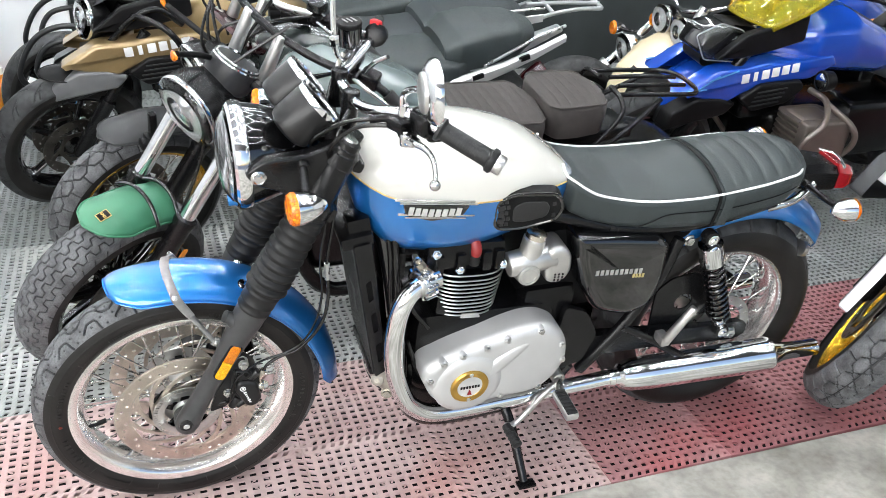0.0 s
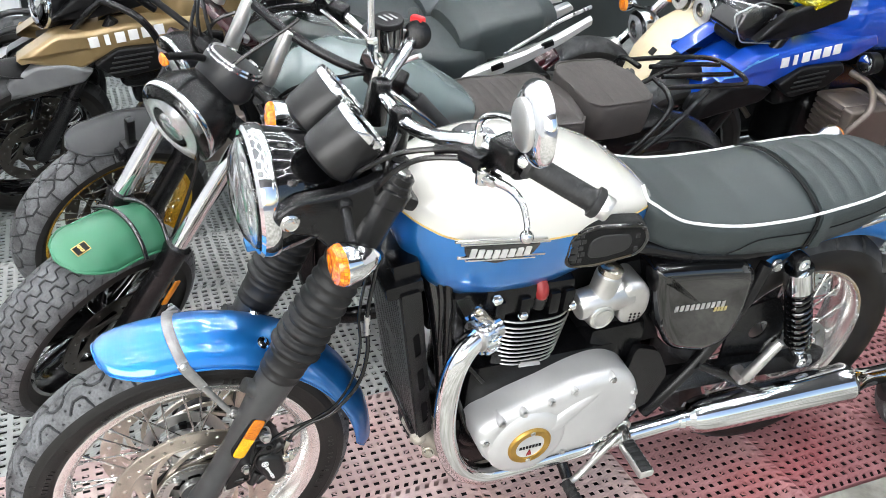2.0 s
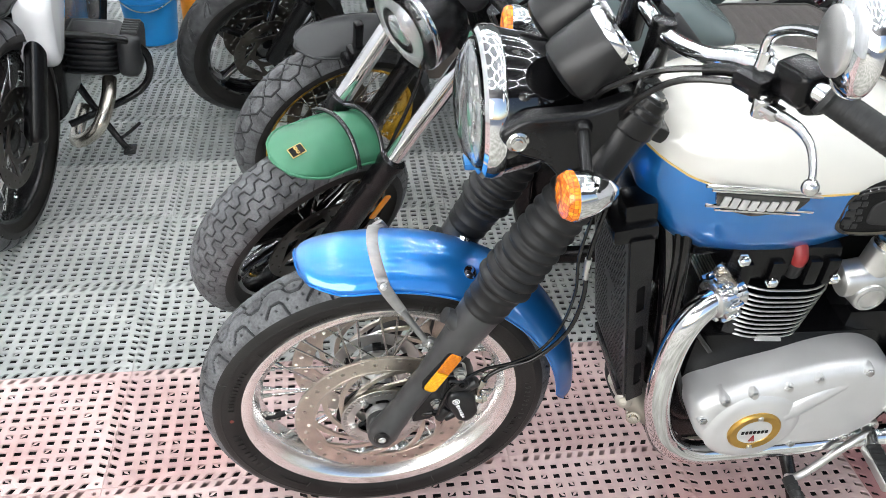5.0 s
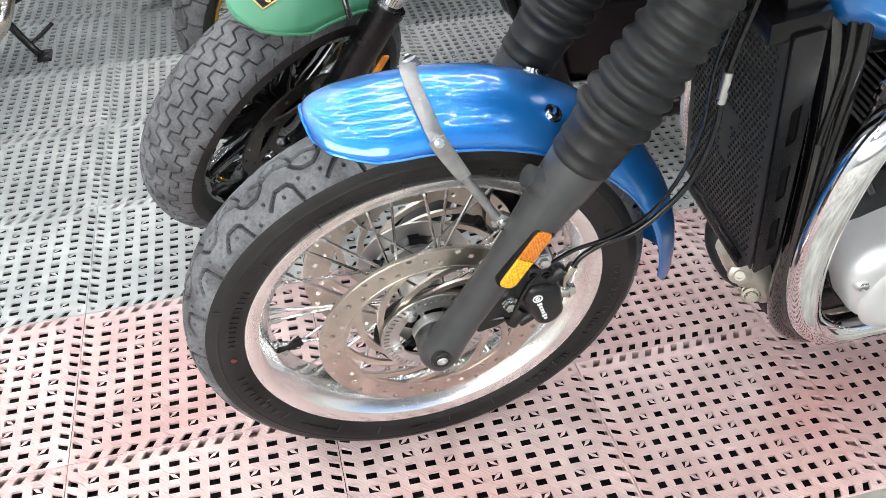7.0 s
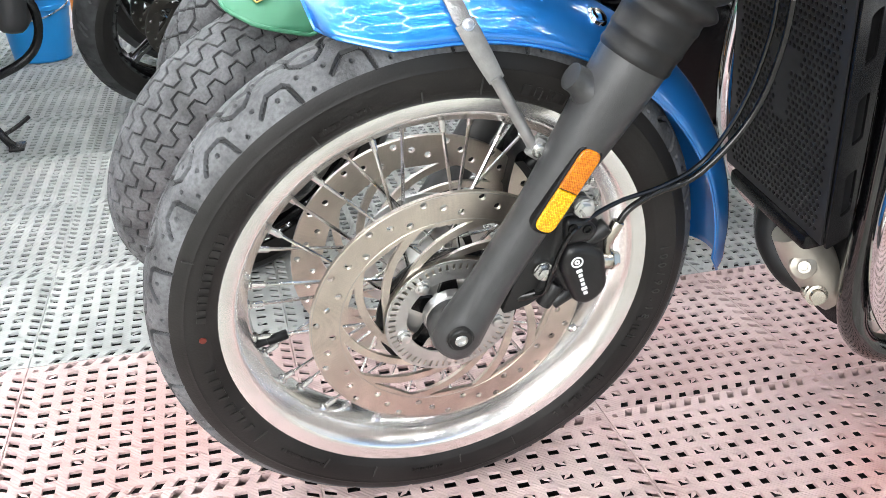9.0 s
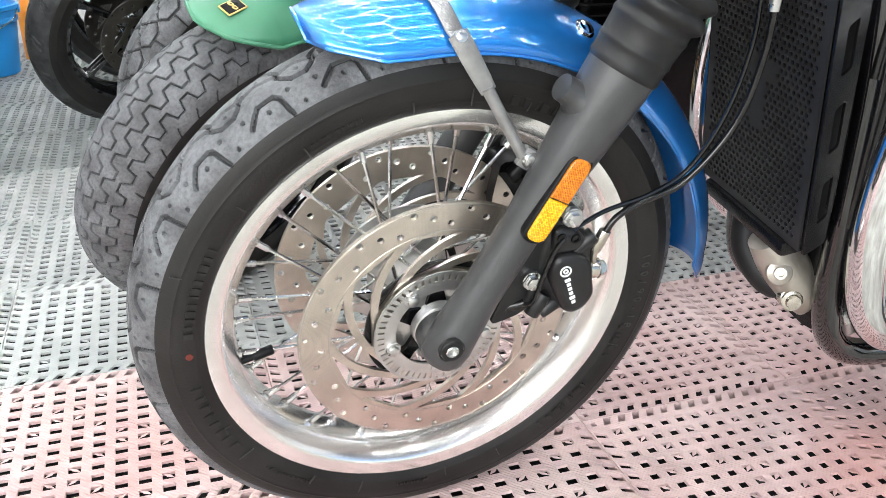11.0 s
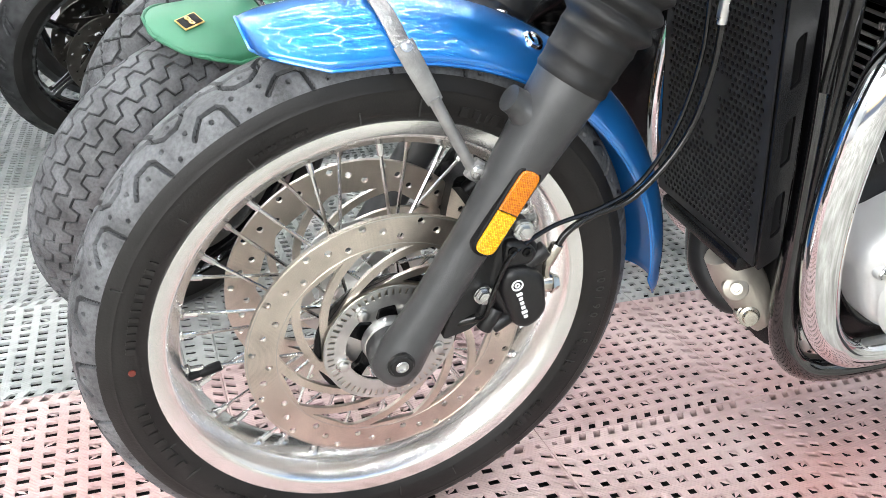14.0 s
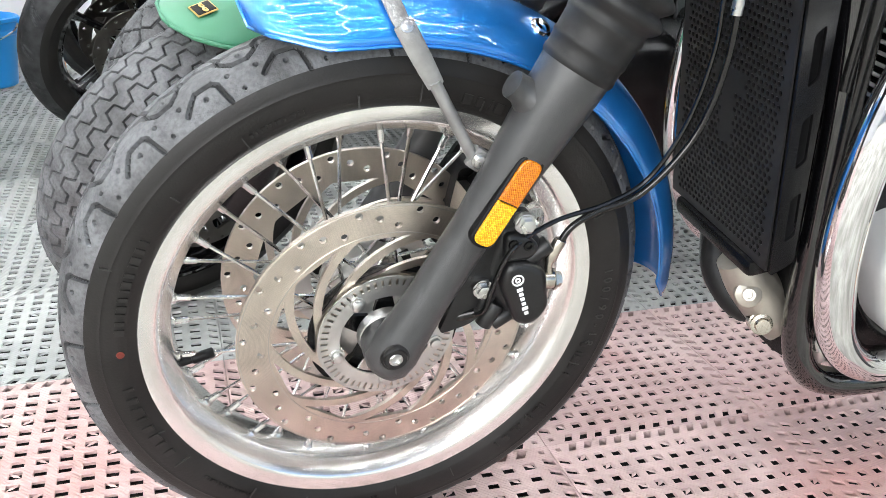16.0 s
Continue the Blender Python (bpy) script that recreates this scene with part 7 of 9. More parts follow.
def round_light(name, c, axis, r, depth, mat, parent, label, M=None):
    bm = B()
    lathe(bm, [(-depth, 0.0), (-depth * 0.97, r * 0.35), (-depth * 0.75, r * 0.75), (-depth * 0.35, r * 0.97), (0, r), (0.004, r * 0.97)], c, axis, 36)
    ob = part(name, bm, mat, parent, label)
    c, ax = Vector(c), Vector(axis).normalized()
    across = ax.cross(V(0, 0, 1)).normalized()
    upward = across.cross(ax)
    bm = B()
    ring(bm, [(-0.003, r * 1.002), (0.004, r * 1.008), (0.008, r * 0.985), (0.007, r * 0.955), (0, r * 0.955)], c, ax, 48)
    part("lamp_rim", bm, CHROME, ob, "chrome lamp rim")
    bm = B()
    lathe(bm, [(0.006, r * 0.94), (-0.012, r * 0.80), (-0.030, r * 0.55), (-0.040, r * 0.2)], c, ax, 18)
    part("lamp_reflector", bm, LAMP_SILVER, ob, "bright faceted reflector", 10)
    bm = B()
    ring(bm, [(0.004, r * 0.80), (0.006, r * 0.83), (0.003, r * 0.86), (-0.010, r * 0.84)], c, ax, 48)
    part("lamp_ring", bm, LAMP_SILVER, ob, "silver ring behind the lens")
    bm = B()
    for h, t in ((-0.022, 0.004), (-0.006, 0.003)):
        loops = []
        for q in np.linspace(-0.84, 0.84, 13):
            m = c + across * (q * r) + upward * (r * h / 0.1 + 0.10 * r * q * q) - ax * 0.006
            loops.append([m + upward * t, m + ax * 0.009, m - upward * t, m - ax * 0.004])
        rings(bm, loops)
    part("lamp_unit", bm, CHROME_DULL, ob, "curved bars across the lamp")
    bm = B()
    ball(bm, c + upward * (r * 0.30) - ax * 0.012, r * 0.30, (1, 1, 0.75))
    part("lamp_projector", bm, LAMP_SILVER, ob, "polished lamp projector")
    bm = B()
    lathe(bm, [(0.009, r * 0.955), (0.016, r * 0.6), (0.019, 0.0)], c, ax, 40, caps=False)
    lens = part("lamp_lens", bm, GLASS, ob, "clear lens")
    md = lens.modifiers.new("thickness", "SOLIDIFY")
    md.thickness = 0.002
    if M is not None:
        ob.matrix_basis = M
    return ob


def fork(parent, a, b, split, M=None, upper=CHROME, lower=SATIN_BLACK, r=0.021, ys=(-0.1, 0.1)):
    """Two legs from a (bottom) to b (top), as (x, z)."""
    for y in ys:
        p, q = V(a[0], y, a[1]), V(b[0], y, b[1])
        m = p + (q - p) * split
        bm = B()
        lathe(bm, [(-0.02, r), (0.0, r * 1.5), ((m - p).length - 0.01, r * 1.4), ((m - p).length, r * 1.55), ((m - p).length + 0.012, r * 1.5)], p, q - p, 24)
        leg = part("fork_leg", bm, lower, parent, "fork slider")
        bm = B()
        cyl(bm, m, q, r, seg=24)
        part("fork_tube", bm, upper, leg, "bright fork tube")
        if M is not None:
            leg.matrix_basis = M


def pipes(parent, name, paths, r, mat, label="", seg=10, n=6):
    for p in paths:
        part(name, tube(B(), p, r, n, seg), mat, parent, label)


def mass(parent, name, blocks, mat, label=""):
    """Rounded castings, each a part."""
    ob = None
    for c, s, *rot in blocks:
        bm = box(B(), c, s, min(s) * 0.22, Matrix.Rotation(rot[0], 4, "Y") if rot else None, 3)
        ob = part(name, bm, mat, parent, label)
    return ob


def finned(parent, c, s, n, mat=ENGINE_BLACK):
    ob = mass(parent, "cylinder", [(c, (s[0] * 0.8, s[1] * 0.85, s[2]))], mat, "black finned cylinder")
    o = rounded([(-s[0] / 2, -s[1] / 2), (s[0] / 2, -s[1] / 2), (s[0] / 2, s[1] / 2), (-s[0] / 2, s[1] / 2)], s[0] * 0.2, 3)
    for k in range(n):
        z = c[2] - s[2] / 2 + s[2] * (k + 0.5) / n
        bm = B()
        plate(bm, [o], 0.004, Matrix.Translation((c[0], c[1], z)) @ Matrix.Rotation(math.pi / 2, 4, "X"))
        part("cooling_fin", bm, mat, ob)
    return ob


def sheet(parent, name, outline, y, th, mat, label="", edge=0.008, r=0.015, M=None):
    """A thick moulded panel in x-z whose outer face is at y."""
    bm = B()
    s = -1 if th < 0 else 1
    m = Matrix.Translation((0, y, 0)) if M is None else M
    pillow(bm, rounded(outline, r, 4), -th, 0.0001 * s, edge, m)
    return part(name, bm, mat, parent, label)


def cushion(parent, xs, ws, tops, bots, mat, label, rib=None, name="seat", y0=0.0, edge=0.022, piped=False, ends=0.0):
    """A padded seat lofted along x; rib: (from, to, pitch, depth) of cross seams."""
    def plan(x):
        near = min(x - xs[0], xs[-1] - x)
        return 1.0 if near >= ends else (1 - (1 - near / ends) ** 2.6) ** 0.42 * 0.75 + 0.25

    P = []
    for x in np.linspace(xs[0], xs[-1], 70):
        w, t, b = (float(np.interp(x, xs, q)) for q in (ws, tops, bots))
        w *= plan(x)
        d = rib[3] * (abs(math.sin((x - rib[0]) / rib[2] * math.pi)) ** 0.4 - 1) if rib and rib[0] < x < rib[1] else 0.0
        half = [(w * q, t - edge * q ** 3 + d * min(1, (1 - q) * 5)) for q in np.linspace(0, 1, 10)] + [(w + 0.006, t - edge - 0.013), (w + 0.006, (t + b) / 2), (w - 0.004, b + 0.005), (w - 0.02, b)]
        P.append([(x, y0 - y, z) for y, z in half[::-1]] + [(x, y0 + y, z) for y, z in half[1:]])
    P = np.array(P)
    ob = grid_mesh(name, P, mat, closed_u=False, closed_v=True, parent=parent, label=label, angle=60)
    for i in (0, -1):
        cap = B()
        cap.faces.new([cap.verts.new(p) for p in P[i]])
        part("seat_end", cap, mat, ob)
    if piped:
        for sy in (-1, 1):
            pts = [(x, y0 + sy * (float(np.interp(x, xs, ws)) * plan(x) + 0.001), float(np.interp(x, xs, tops)) - edge + 0.001) for x in np.linspace(xs[0] + 0.01, xs[-1] - 0.01, 14)]
            part("piping", tube(B(), pts, 0.0035, 3, 8), mat, ob)
    return ob


def loft_body(parent, name, secs, mat, label, n=24, pw=0.7):
    """A smooth body along x from (x, half width, bottom, top) sections."""
    xs = [s[0] for s in secs]
    loops = []
    for x in np.linspace(xs[0], xs[-1], 40):
        w, b, t = (float(np.interp(x, xs, [s[k] for s in secs])) for k in (1, 2, 3))
        c, h = (b + t) / 2, (t - b) / 2
        loops.append([V(x, math.copysign(w * abs(math.cos(a)) ** pw, math.cos(a)), c + math.copysign(h * abs(math.sin(a)) ** pw, math.sin(a))) for a in (2 * math.pi * k / n for k in range(n))])
    return part(name, rings(B(), loops), mat, parent, label, 60)


def steer(deg, p, d):
    """A turn about the steering axis through p along d."""
    return Matrix.Translation(p) @ Matrix.Rotation(radians(deg), 4, Vector(d).normalized()) @ Matrix.Translation(-Vector(p))


def bar_controls(parent, c, sy, M=None):
    """Switch block, lever with its perch, fluid reservoir and a bundle of cables at one side of a handlebar."""
    c = Vector(c)
    made_here = []
    bm = B()
    box(bm, c, (0.044, 0.050, 0.042), 0.010, Matrix.Rotation(-sy * 0.4, 4, "Z"), 3)
    box(bm, c + V(0.010, sy * 0.010, -0.018), (0.028, 0.028, 0.024), 0.007)
    made_here.append(part("switch_block", bm, ENGINE_BLACK, parent, "black switch block"))
    bm = B()
    box(bm, c + V(-0.030, -sy * 0.035, 0.0), (0.040, 0.040, 0.026), 0.008, Matrix.Rotation(-sy * 0.4, 4, "Z"))
    cyl(bm, c + V(-0.040, -sy * 0.030, -0.016), c + V(-0.040, -sy * 0.030, 0.018), 0.011, seg=14, bev=0.003)
    perch = part("lever_perch", bm, ENGINE_BLACK, parent, "black lever perch")
    made_here.append(perch)
    bm = B()
    tube(bm, [(*(c + V(-0.040, -sy * 0.028, 0.002)), 0.0075), (*(c + V(-0.036, sy * 0.030, 0.000)), 0.0066), (*(c + V(-0.016, sy * 0.085, -0.016)), 0.0055), (*(c + V(0.006, sy * 0.125, -0.036)), 0.005)], 0.006, 6, 10, 0.8)
    part("hand_lever", bm, LEVER_ALLOY, perch, "alloy hand lever")
    bm = B()
    box(bm, c + V(-0.022, -sy * 0.052, 0.034), (0.048, 0.050, 0.034), 0.008, Matrix.Rotation(-sy * 0.3, 4, "Z"), 2)
    tub = part("fluid_reservoir", bm, GLOSS_BLACK, parent, "black fluid reservoir")
    made_here.append(tub)
    for k in range(3):
        p = c + V(-0.035 - 0.006 * k, -sy * (0.045 + 0.012 * k), 0.004 - 0.006 * k)
        q = V(c.x - 0.150 - 0.018 * k, c.y * 0.42, c.z - 0.095 - 0.02 * k)
        e = V(c.x - 0.130 + 0.03 * k, c.y * 0.22, c.z - 0.235 - 0.02 * k)
        made_here.append(part("control_cable", tube(B(), [tuple(p), tuple((p + q) / 2 + V(-0.03, 0, 0.022)), tuple(q), tuple(e)], 0.0042, 7, 8), CABLE, parent, "black control cable"))
    if M is not None:
        for o in made_here:
            o.matrix_basis = M


ROW = "motorcycles parked in the showroom"
tagged(bike, group=ROW)

# -- green bobber beside the blue one
b2 = thing("motorcycle", "black and green bobber motorcycle with brown seat and rear rack", "motorcycle", ROW, pose(0.02, 0.72, 0, LEAN, 0, 0))
RK = V(0.53, 0, 0.848)
S2 = Matrix.Translation((-0.032, 0, 0)) @ steer(38, V(-0.06, 0, 0.295), RK)
wheel(b2, S2 @ Matrix.Translation((-0.15, 0, 0.295)), 0.295, 0.135, 0.205, zigzag, GLOSS_BLACK, "cast", 9, 2000, 170, TREAD, 0.13, label="black cast front wheel")
fend = shell("front_fender", -0.15, 0.295, 0.343, 105, 60, 0.080, 0.045, GREEN, b2, "satin green front fender", S2, taper=0.0)
bm = B()
ba = radians(96)
bc = V(-0.15 + 0.3445 * math.cos(ba), -0.012, 0.295 + 0.3445 * math.sin(ba))
box(bm, bc, (0.034, 0.026, 0.002), 0.001, Matrix.Rotation(radians(-6), 4, "Y"))
bdg = part("fender_badge", bm, GOLD_LINE, fend, "small black and gold fender badge")
bm = B()
box(bm, bc + V(0, 0, 0.0007), (0.030, 0.022, 0.002), 0.0008, Matrix.Rotation(radians(-6), 4, "Y"))
part("badge_field", bm, MATT_BLACK, bdg)
bm = B()
for dy in (-0.005, 0.005):
    ring(bm, [(0, 0.002), (0.0012, 0.002), (0.0012, 0.0048), (0, 0.0048)], bc + V(0, dy, 0.0014), (0.156, 0, 0.988), 16)
part("badge_mark", bm, GOLD_LINE, bdg)
for a in (76, 63):
    aa = radians(a)
    o = []
    for t in np.linspace(-1, 1, 11):
        r = 0.355 - 0.05 * abs(t) ** 2.2
        o.append((-0.15 + r * math.cos(aa), 0.092 * t, 0.295 + r * math.sin(aa)))
    part("fender_hoop", tube(B(), o, 0.0055, 4, 10), GLOSS_BLACK, fend, "black tubular fender hoop")
fork(b2, (-0.165, 0.30), (0.155, 0.815), 0.52, S2)
for sy in (-1, 1):
    bm = B()
    box(bm, (-0.03, sy * 0.128, 0.448), (0.018, 0.006, 0.075), 0.003, Matrix.Rotation(0.56, 4, "Y"))
    o = part("side_reflector", bm, ORANGE, b2, "small orange fork reflector")
    o.matrix_basis = S2
round_light("headlight", (0.075, 0, 0.868), (-0.980, -0.080, -0.150), 0.100, 0.125, SATIN_BLACK, b2, "satin black round headlight with a chrome rim", S2)
bm = B()
lathe(bm, [(0, 0.060), (0, 0.064), (0.01, 0.066), (0.062, 0.066), (0.076, 0.058), (0.08, 0.0)], (0.225, 0, 0.968), (-0.545, 0, -0.838), 36)
cl = part("instrument", bm, DARK_GREY, b2, "black round instrument")
cl.matrix_basis = S2
bm = B()
ring(bm, [(-0.004, 0.060), (0.008, 0.067), (0.012, 0.064), (0.0, 0.056)], (0.225, 0, 0.968), (-0.545, 0, -0.838), 36)
part("bezel", bm, CHROME, cl, "chrome bezel")
bm = B()
tube(bm, [(0.45, -0.40, 0.99), (0.408, -0.295, 1.038), (0.345, -0.18, 1.044), (0.312, -0.08, 1.050), (0.305, 0, 1.052), (0.312, 0.08, 1.050), (0.345, 0.18, 1.044), (0.408, 0.295, 1.038), (0.45, 0.40, 0.99)], 0.0112, 8, 12)
hb = part("handlebar", bm, SATIN_BLACK, b2, "black handlebar")
hb.matrix_basis = S2
for sy in (-1, 1):
    o = part("bar_riser", cyl(B(), (0.262, sy * 0.06, 0.93), (0.305, sy * 0.06, 1.06), 0.018, 0.015, 18, 0.004), CAST_BRIGHT, b2, "silver bar riser")
    o.matrix_basis = S2
    o = part("grip", cyl(B(), (0.425, sy * 0.335, 1.025), (0.465, sy * 0.43, 0.965), 0.018, seg=20, bev=0.003), GRIP, hb, "black grip")
    o = part("mirror_stem", tube(B(), [(0.39, sy * 0.27, 1.055), (0.385, sy * 0.30, 1.12), (0.39, sy * 0.33, 1.16)], 0.006), CHROME, hb, "chrome mirror stem")
    bm = B()
    tube(bm, [(0.058, sy * 0.165, 1.016, 0.005), (0.052, sy * 0.185, 1.024, 0.0125), (0.052, sy * 0.212, 1.032, 0.0125), (0.058, sy * 0.236, 1.037, 0.004)], 0.01, 6, 12, 0.55, (1, 0, 0))
    o = part("turn_signal", bm, AMBER, b2, "slim leaf-shaped amber turn signal")
    o = part("signal_stalk", tube(B(), [(0.06, sy * 0.17, 1.02), (0.12, sy * 0.10, 0.985), (0.17, sy * 0.06, 0.95)], 0.008), MATT_BLACK, b2)
for sy in (-1, 1):
    bar_controls(b2, (0.405, sy * 0.285, 1.047), sy, S2)
bm = B()
box(bm, (0.175, 0, 0.845), (0.075, 0.245, 0.030), 0.010, Matrix.Rotation(0.56, 4, "Y"))
box(bm, (0.245, 0, 0.925), (0.070, 0.235, 0.026), 0.010, Matrix.Rotation(0.56, 4, "Y"))
o = part("fork_yoke", bm, SATIN_BLACK, b2, "black fork yokes")
o.matrix_basis = S2
loft_body(b2, "fuel_tank", [(0.30, 0.03, 0.80, 0.86), (0.36, 0.09, 0.76, 0.925), (0.46, 0.13, 0.73, 0.945), (0.58, 0.135, 0.72, 0.915), (0.70, 0.12, 0.72, 0.86), (0.79, 0.085, 0.73, 0.80), (0.81, 0.05, 0.74, 0.78)], MIST, "pale grey-blue fuel tank")
cushion(b2, [0.78, 0.86, 0.98, 1.07, 1.10], [0.105, 0.135, 0.148, 0.148, 0.145], [0.775, 0.768, 0.759, 0.757, 0.755], [0.69, 0.67, 0.66, 0.66, 0.67], BROWN, "brown cloth rider seat with cross seams", (0.82, 1.07, 0.031, 0.0035), edge=0.012, piped=True, ends=0.045)
cushion(b2, [1.10, 1.13, 1.2, 1.27, 1.31], [0.128, 0.132, 0.132, 0.126, 0.118], [0.782, 0.788, 0.790, 0.789, 0.784], [0.68, 0.67, 0.67, 0.675, 0.69], BROWN, "brown cloth pillion seat", (1.11, 1.29, 0.030, 0.002), "pillion_seat", edge=0.010, piped=True, ends=0.05)
for sy in (-1, 1):
    pipes(b2, "rack_rail", [[(1.10, sy * 0.15, 0.56), (1.22, sy * 0.152, 0.63), (1.32, sy * 0.15, 0.74), (1.335, sy * 0.12, 0.785), (1.34, sy * 0.04, 0.792)], [(1.18, sy * 0.14, 0.56), (1.36, sy * 0.12, 0.67), (1.50, sy * 0.08, 0.76)]], 0.0078, SATIN_BLACK, "black tubular rack rail")
    pipes(b2, "rack_bar", [[(1.34, sy * 0.09, 0.790), (1.46, sy * 0.095, 0.785), (1.60, sy * 0.09, 0.775), (1.64, sy * 0.05, 0.772), (1.645, 0, 0.772)], [(1.37, sy * 0.032, 0.792), (1.50, sy * 0.035, 0.787), (1.61, sy * 0.03, 0.778)]], 0.0072, SATIN_BLACK, "black rack bar")
mass(b2, "crankcase", [((0.52, 0, 0.40), (0.34, 0.24, 0.24)), ((0.72, 0, 0.38), (0.26, 0.24, 0.24)), ((0.95, 0, 0.50), (0.35, 0.16, 0.2)), ((1.25, 0, 0.62), (0.36, 0.15, 0.10))], ENGINE_BLACK, "black engine")
finned(b2, (0.50, 0, 0.58), (0.17, 0.24, 0.16), 8)
pipes(b2, "frame_tube", [[(0.28, sy * 0.04, 0.80), (0.36, sy * 0.09, 0.60), (0.38, sy * 0.10, 0.30), (0.46, sy * 0.1, 0.20), (0.80, sy * 0.1, 0.2)] for sy in (-1, 1)], 0.018, GLOSS_BLACK, "black frame tube")
pipes(b2, "exhaust_header", [[(0.45, sy * 0.11, 0.60), (0.36, sy * 0.14, 0.55), (0.345, sy * 0.15, 0.40), (0.42, sy * 0.14, 0.25), (0.60, sy * 0.13, 0.22), (1.4, sy * 0.15, 0.25)] for sy in (-1, 1)], 0.022, ENGINE_BLACK, "black exhaust pipe", 16)
wheel(b2, Matrix.Translation((1.40, 0, 0.31)), 0.31, 0.15, 0.205, zigzag, GLOSS_BLACK, "cast", 9, 400, 40, None, 0.12, "rear_wheel")
shell("rear_fender", 1.40, 0.31, 0.35, 120, 20, 0.09, 0.04, SATIN_BLACK, b2, "black rear fender", taper=0.0)
pipes(b2, "control_cable", [[(0.33, 0.1, 1.05), (0.22, 0.05, 0.90), (0.25, 0.03, 0.75)], [(0.34, -0.12, 1.06), (0.15, -0.12, 0.92), (0.10, -0.10, 0.70), (0.03, -0.10, 0.52)], [(0.30, 0.02, 1.04), (0.18, 0.06, 0.98), (0.2, 0.04, 0.84)]], 0.0045, CABLE, "", 8)

# -- scrambler with gold wire wheels
b3 = thing("motorcycle", "black scrambler motorcycle with gold wire wheels and block tyres", "motorcycle", ROW, pose(0, 1.25, 0, LEAN, 0, 0))
S3 = steer(28, V(0.02, 0, 0.31), RK)
wheel(b3, S3 @ Matrix.Translation((-0.07, 0, 0.31)), 0.31, 0.115, 0.232, hex_blocks, GOLD_RIM, "wire", 0, 1300, 120, TREAD, 0.13, label="gold anodised wire wheel")
shell("front_fender", -0.055, 0.31, 0.365, 112, 35, 0.075, 0.035, DARK_GREY, b3, "short black front fender", S3, taper=0.0)
fork(b3, (-0.055, 0.32), (0.255, 0.82), 0.5, S3, SATIN_BLACK)
bm = B()
box(bm, (-0.065, -0.10, 0.66), (0.045, 0.04, 0.06), 0.008)
box(bm, (-0.062, -0.10, 0.72), (0.022, 0.022, 0.10), 0.005)
lathe(bm, [(0, 0.02), (0.012, 0.02), (0.014, 0.016)], (-0.088, -0.10, 0.66), (-1, 0, 0), 16)
o = part("brake_adjuster", bm, ENGINE_BLACK, b3, "black bracket with bright screws")
o.matrix_basis = S3
round_light("headlight", (0.14, 0, 0.80), (-0.97, 0, -0.2), 0.085, 0.11, SATIN_BLACK, b3, "black round headlight", S3)
bm = B()
tube(bm, [(0.48, -0.42, 1.02), (0.42, -0.28, 1.08), (0.36, -0.12, 1.05), (0.345, 0, 1.04), (0.36, 0.12, 1.05), (0.42, 0.28, 1.08), (0.48, 0.42, 1.02)], 0.0115, 8, 12)
hb = part("handlebar", bm, CHROME_DULL, b3, "silver handlebar")
hb.matrix_basis = S3
for sy in (-1, 1):
    o = part("bar_riser", cyl(B(), (0.30, sy * 0.055, 0.92), (0.345, sy * 0.055, 1.04), 0.019, 0.016, 18, 0.004), CAST_BRIGHT, b3, "silver bar riser")
    o.matrix_basis = S3
    part("grip", cyl(B(), (0.46, sy * 0.35, 1.06), (0.505, sy * 0.44, 1.01), 0.018, seg=20, bev=0.003), GRIP, hb, "black grip")
bm = B()
for k in range(5):
    box(bm, (0.40 + 0.03 * k, -0.13 + 0.015 * k, 0.985 - 0.012 * k), (0.035, 0.05, 0.03), 0.008, Matrix.Rotation(0.4 * (k % 3), 4, "Y"))
part("cable_block", bm, MATT_BLACK, b3, "black hose and cable block")
for sy in (-1, 1):
    bar_controls(b3, (0.425, sy * 0.29, 1.078), sy, S3)
bm = B()
box(bm, (0.215, 0, 0.80), (0.075, 0.245, 0.030), 0.010, Matrix.Rotation(0.56, 4, "Y"))
box(bm, (0.285, 0, 0.905), (0.080, 0.235, 0.024), 0.010, Matrix.Rotation(0.56, 4, "Y"))
yoke = part("fork_yoke", bm, MAROON, b3, "dark red fork yokes with bright caps")
yoke.matrix_basis = S3
for sy in (-1, 1):
    part("fork_cap", lathe(B(), [(0, 0.020), (0.012, 0.020), (0.016, 0.015), (0.017, 0.0)], (0.272, sy * 0.1, 0.91), RK, 18), CHROME_DULL, yoke, "bright fork cap")
loft_body(b3, "fuel_tank", [(0.30, 0.03, 0.80, 0.85), (0.36, 0.10, 0.74, 0.90), (0.48, 0.14, 0.70, 0.925), (0.60, 0.14, 0.70, 0.895), (0.72, 0.11, 0.71, 0.84), (0.79, 0.06, 0.73, 0.80)], SLATE, "dark slate fuel tank")
cushion(b3, [0.72, 0.80, 0.92, 1.01, 1.06], [0.09, 0.13, 0.155, 0.155, 0.13], [0.83, 0.815, 0.805, 0.81, 0.83], [0.72, 0.69, 0.68, 0.69, 0.71], SEAT, "dark grey rider seat")
cushion(b3, [0.97, 1.02, 1.12, 1.24, 1.31], [0.115, 0.145, 0.142, 0.118, 0.075], [0.845, 0.885, 0.905, 0.905, 0.885], [0.74, 0.75, 0.765, 0.79, 0.82], SEAT, "dark grey raised pillion seat", None, "pillion_seat")
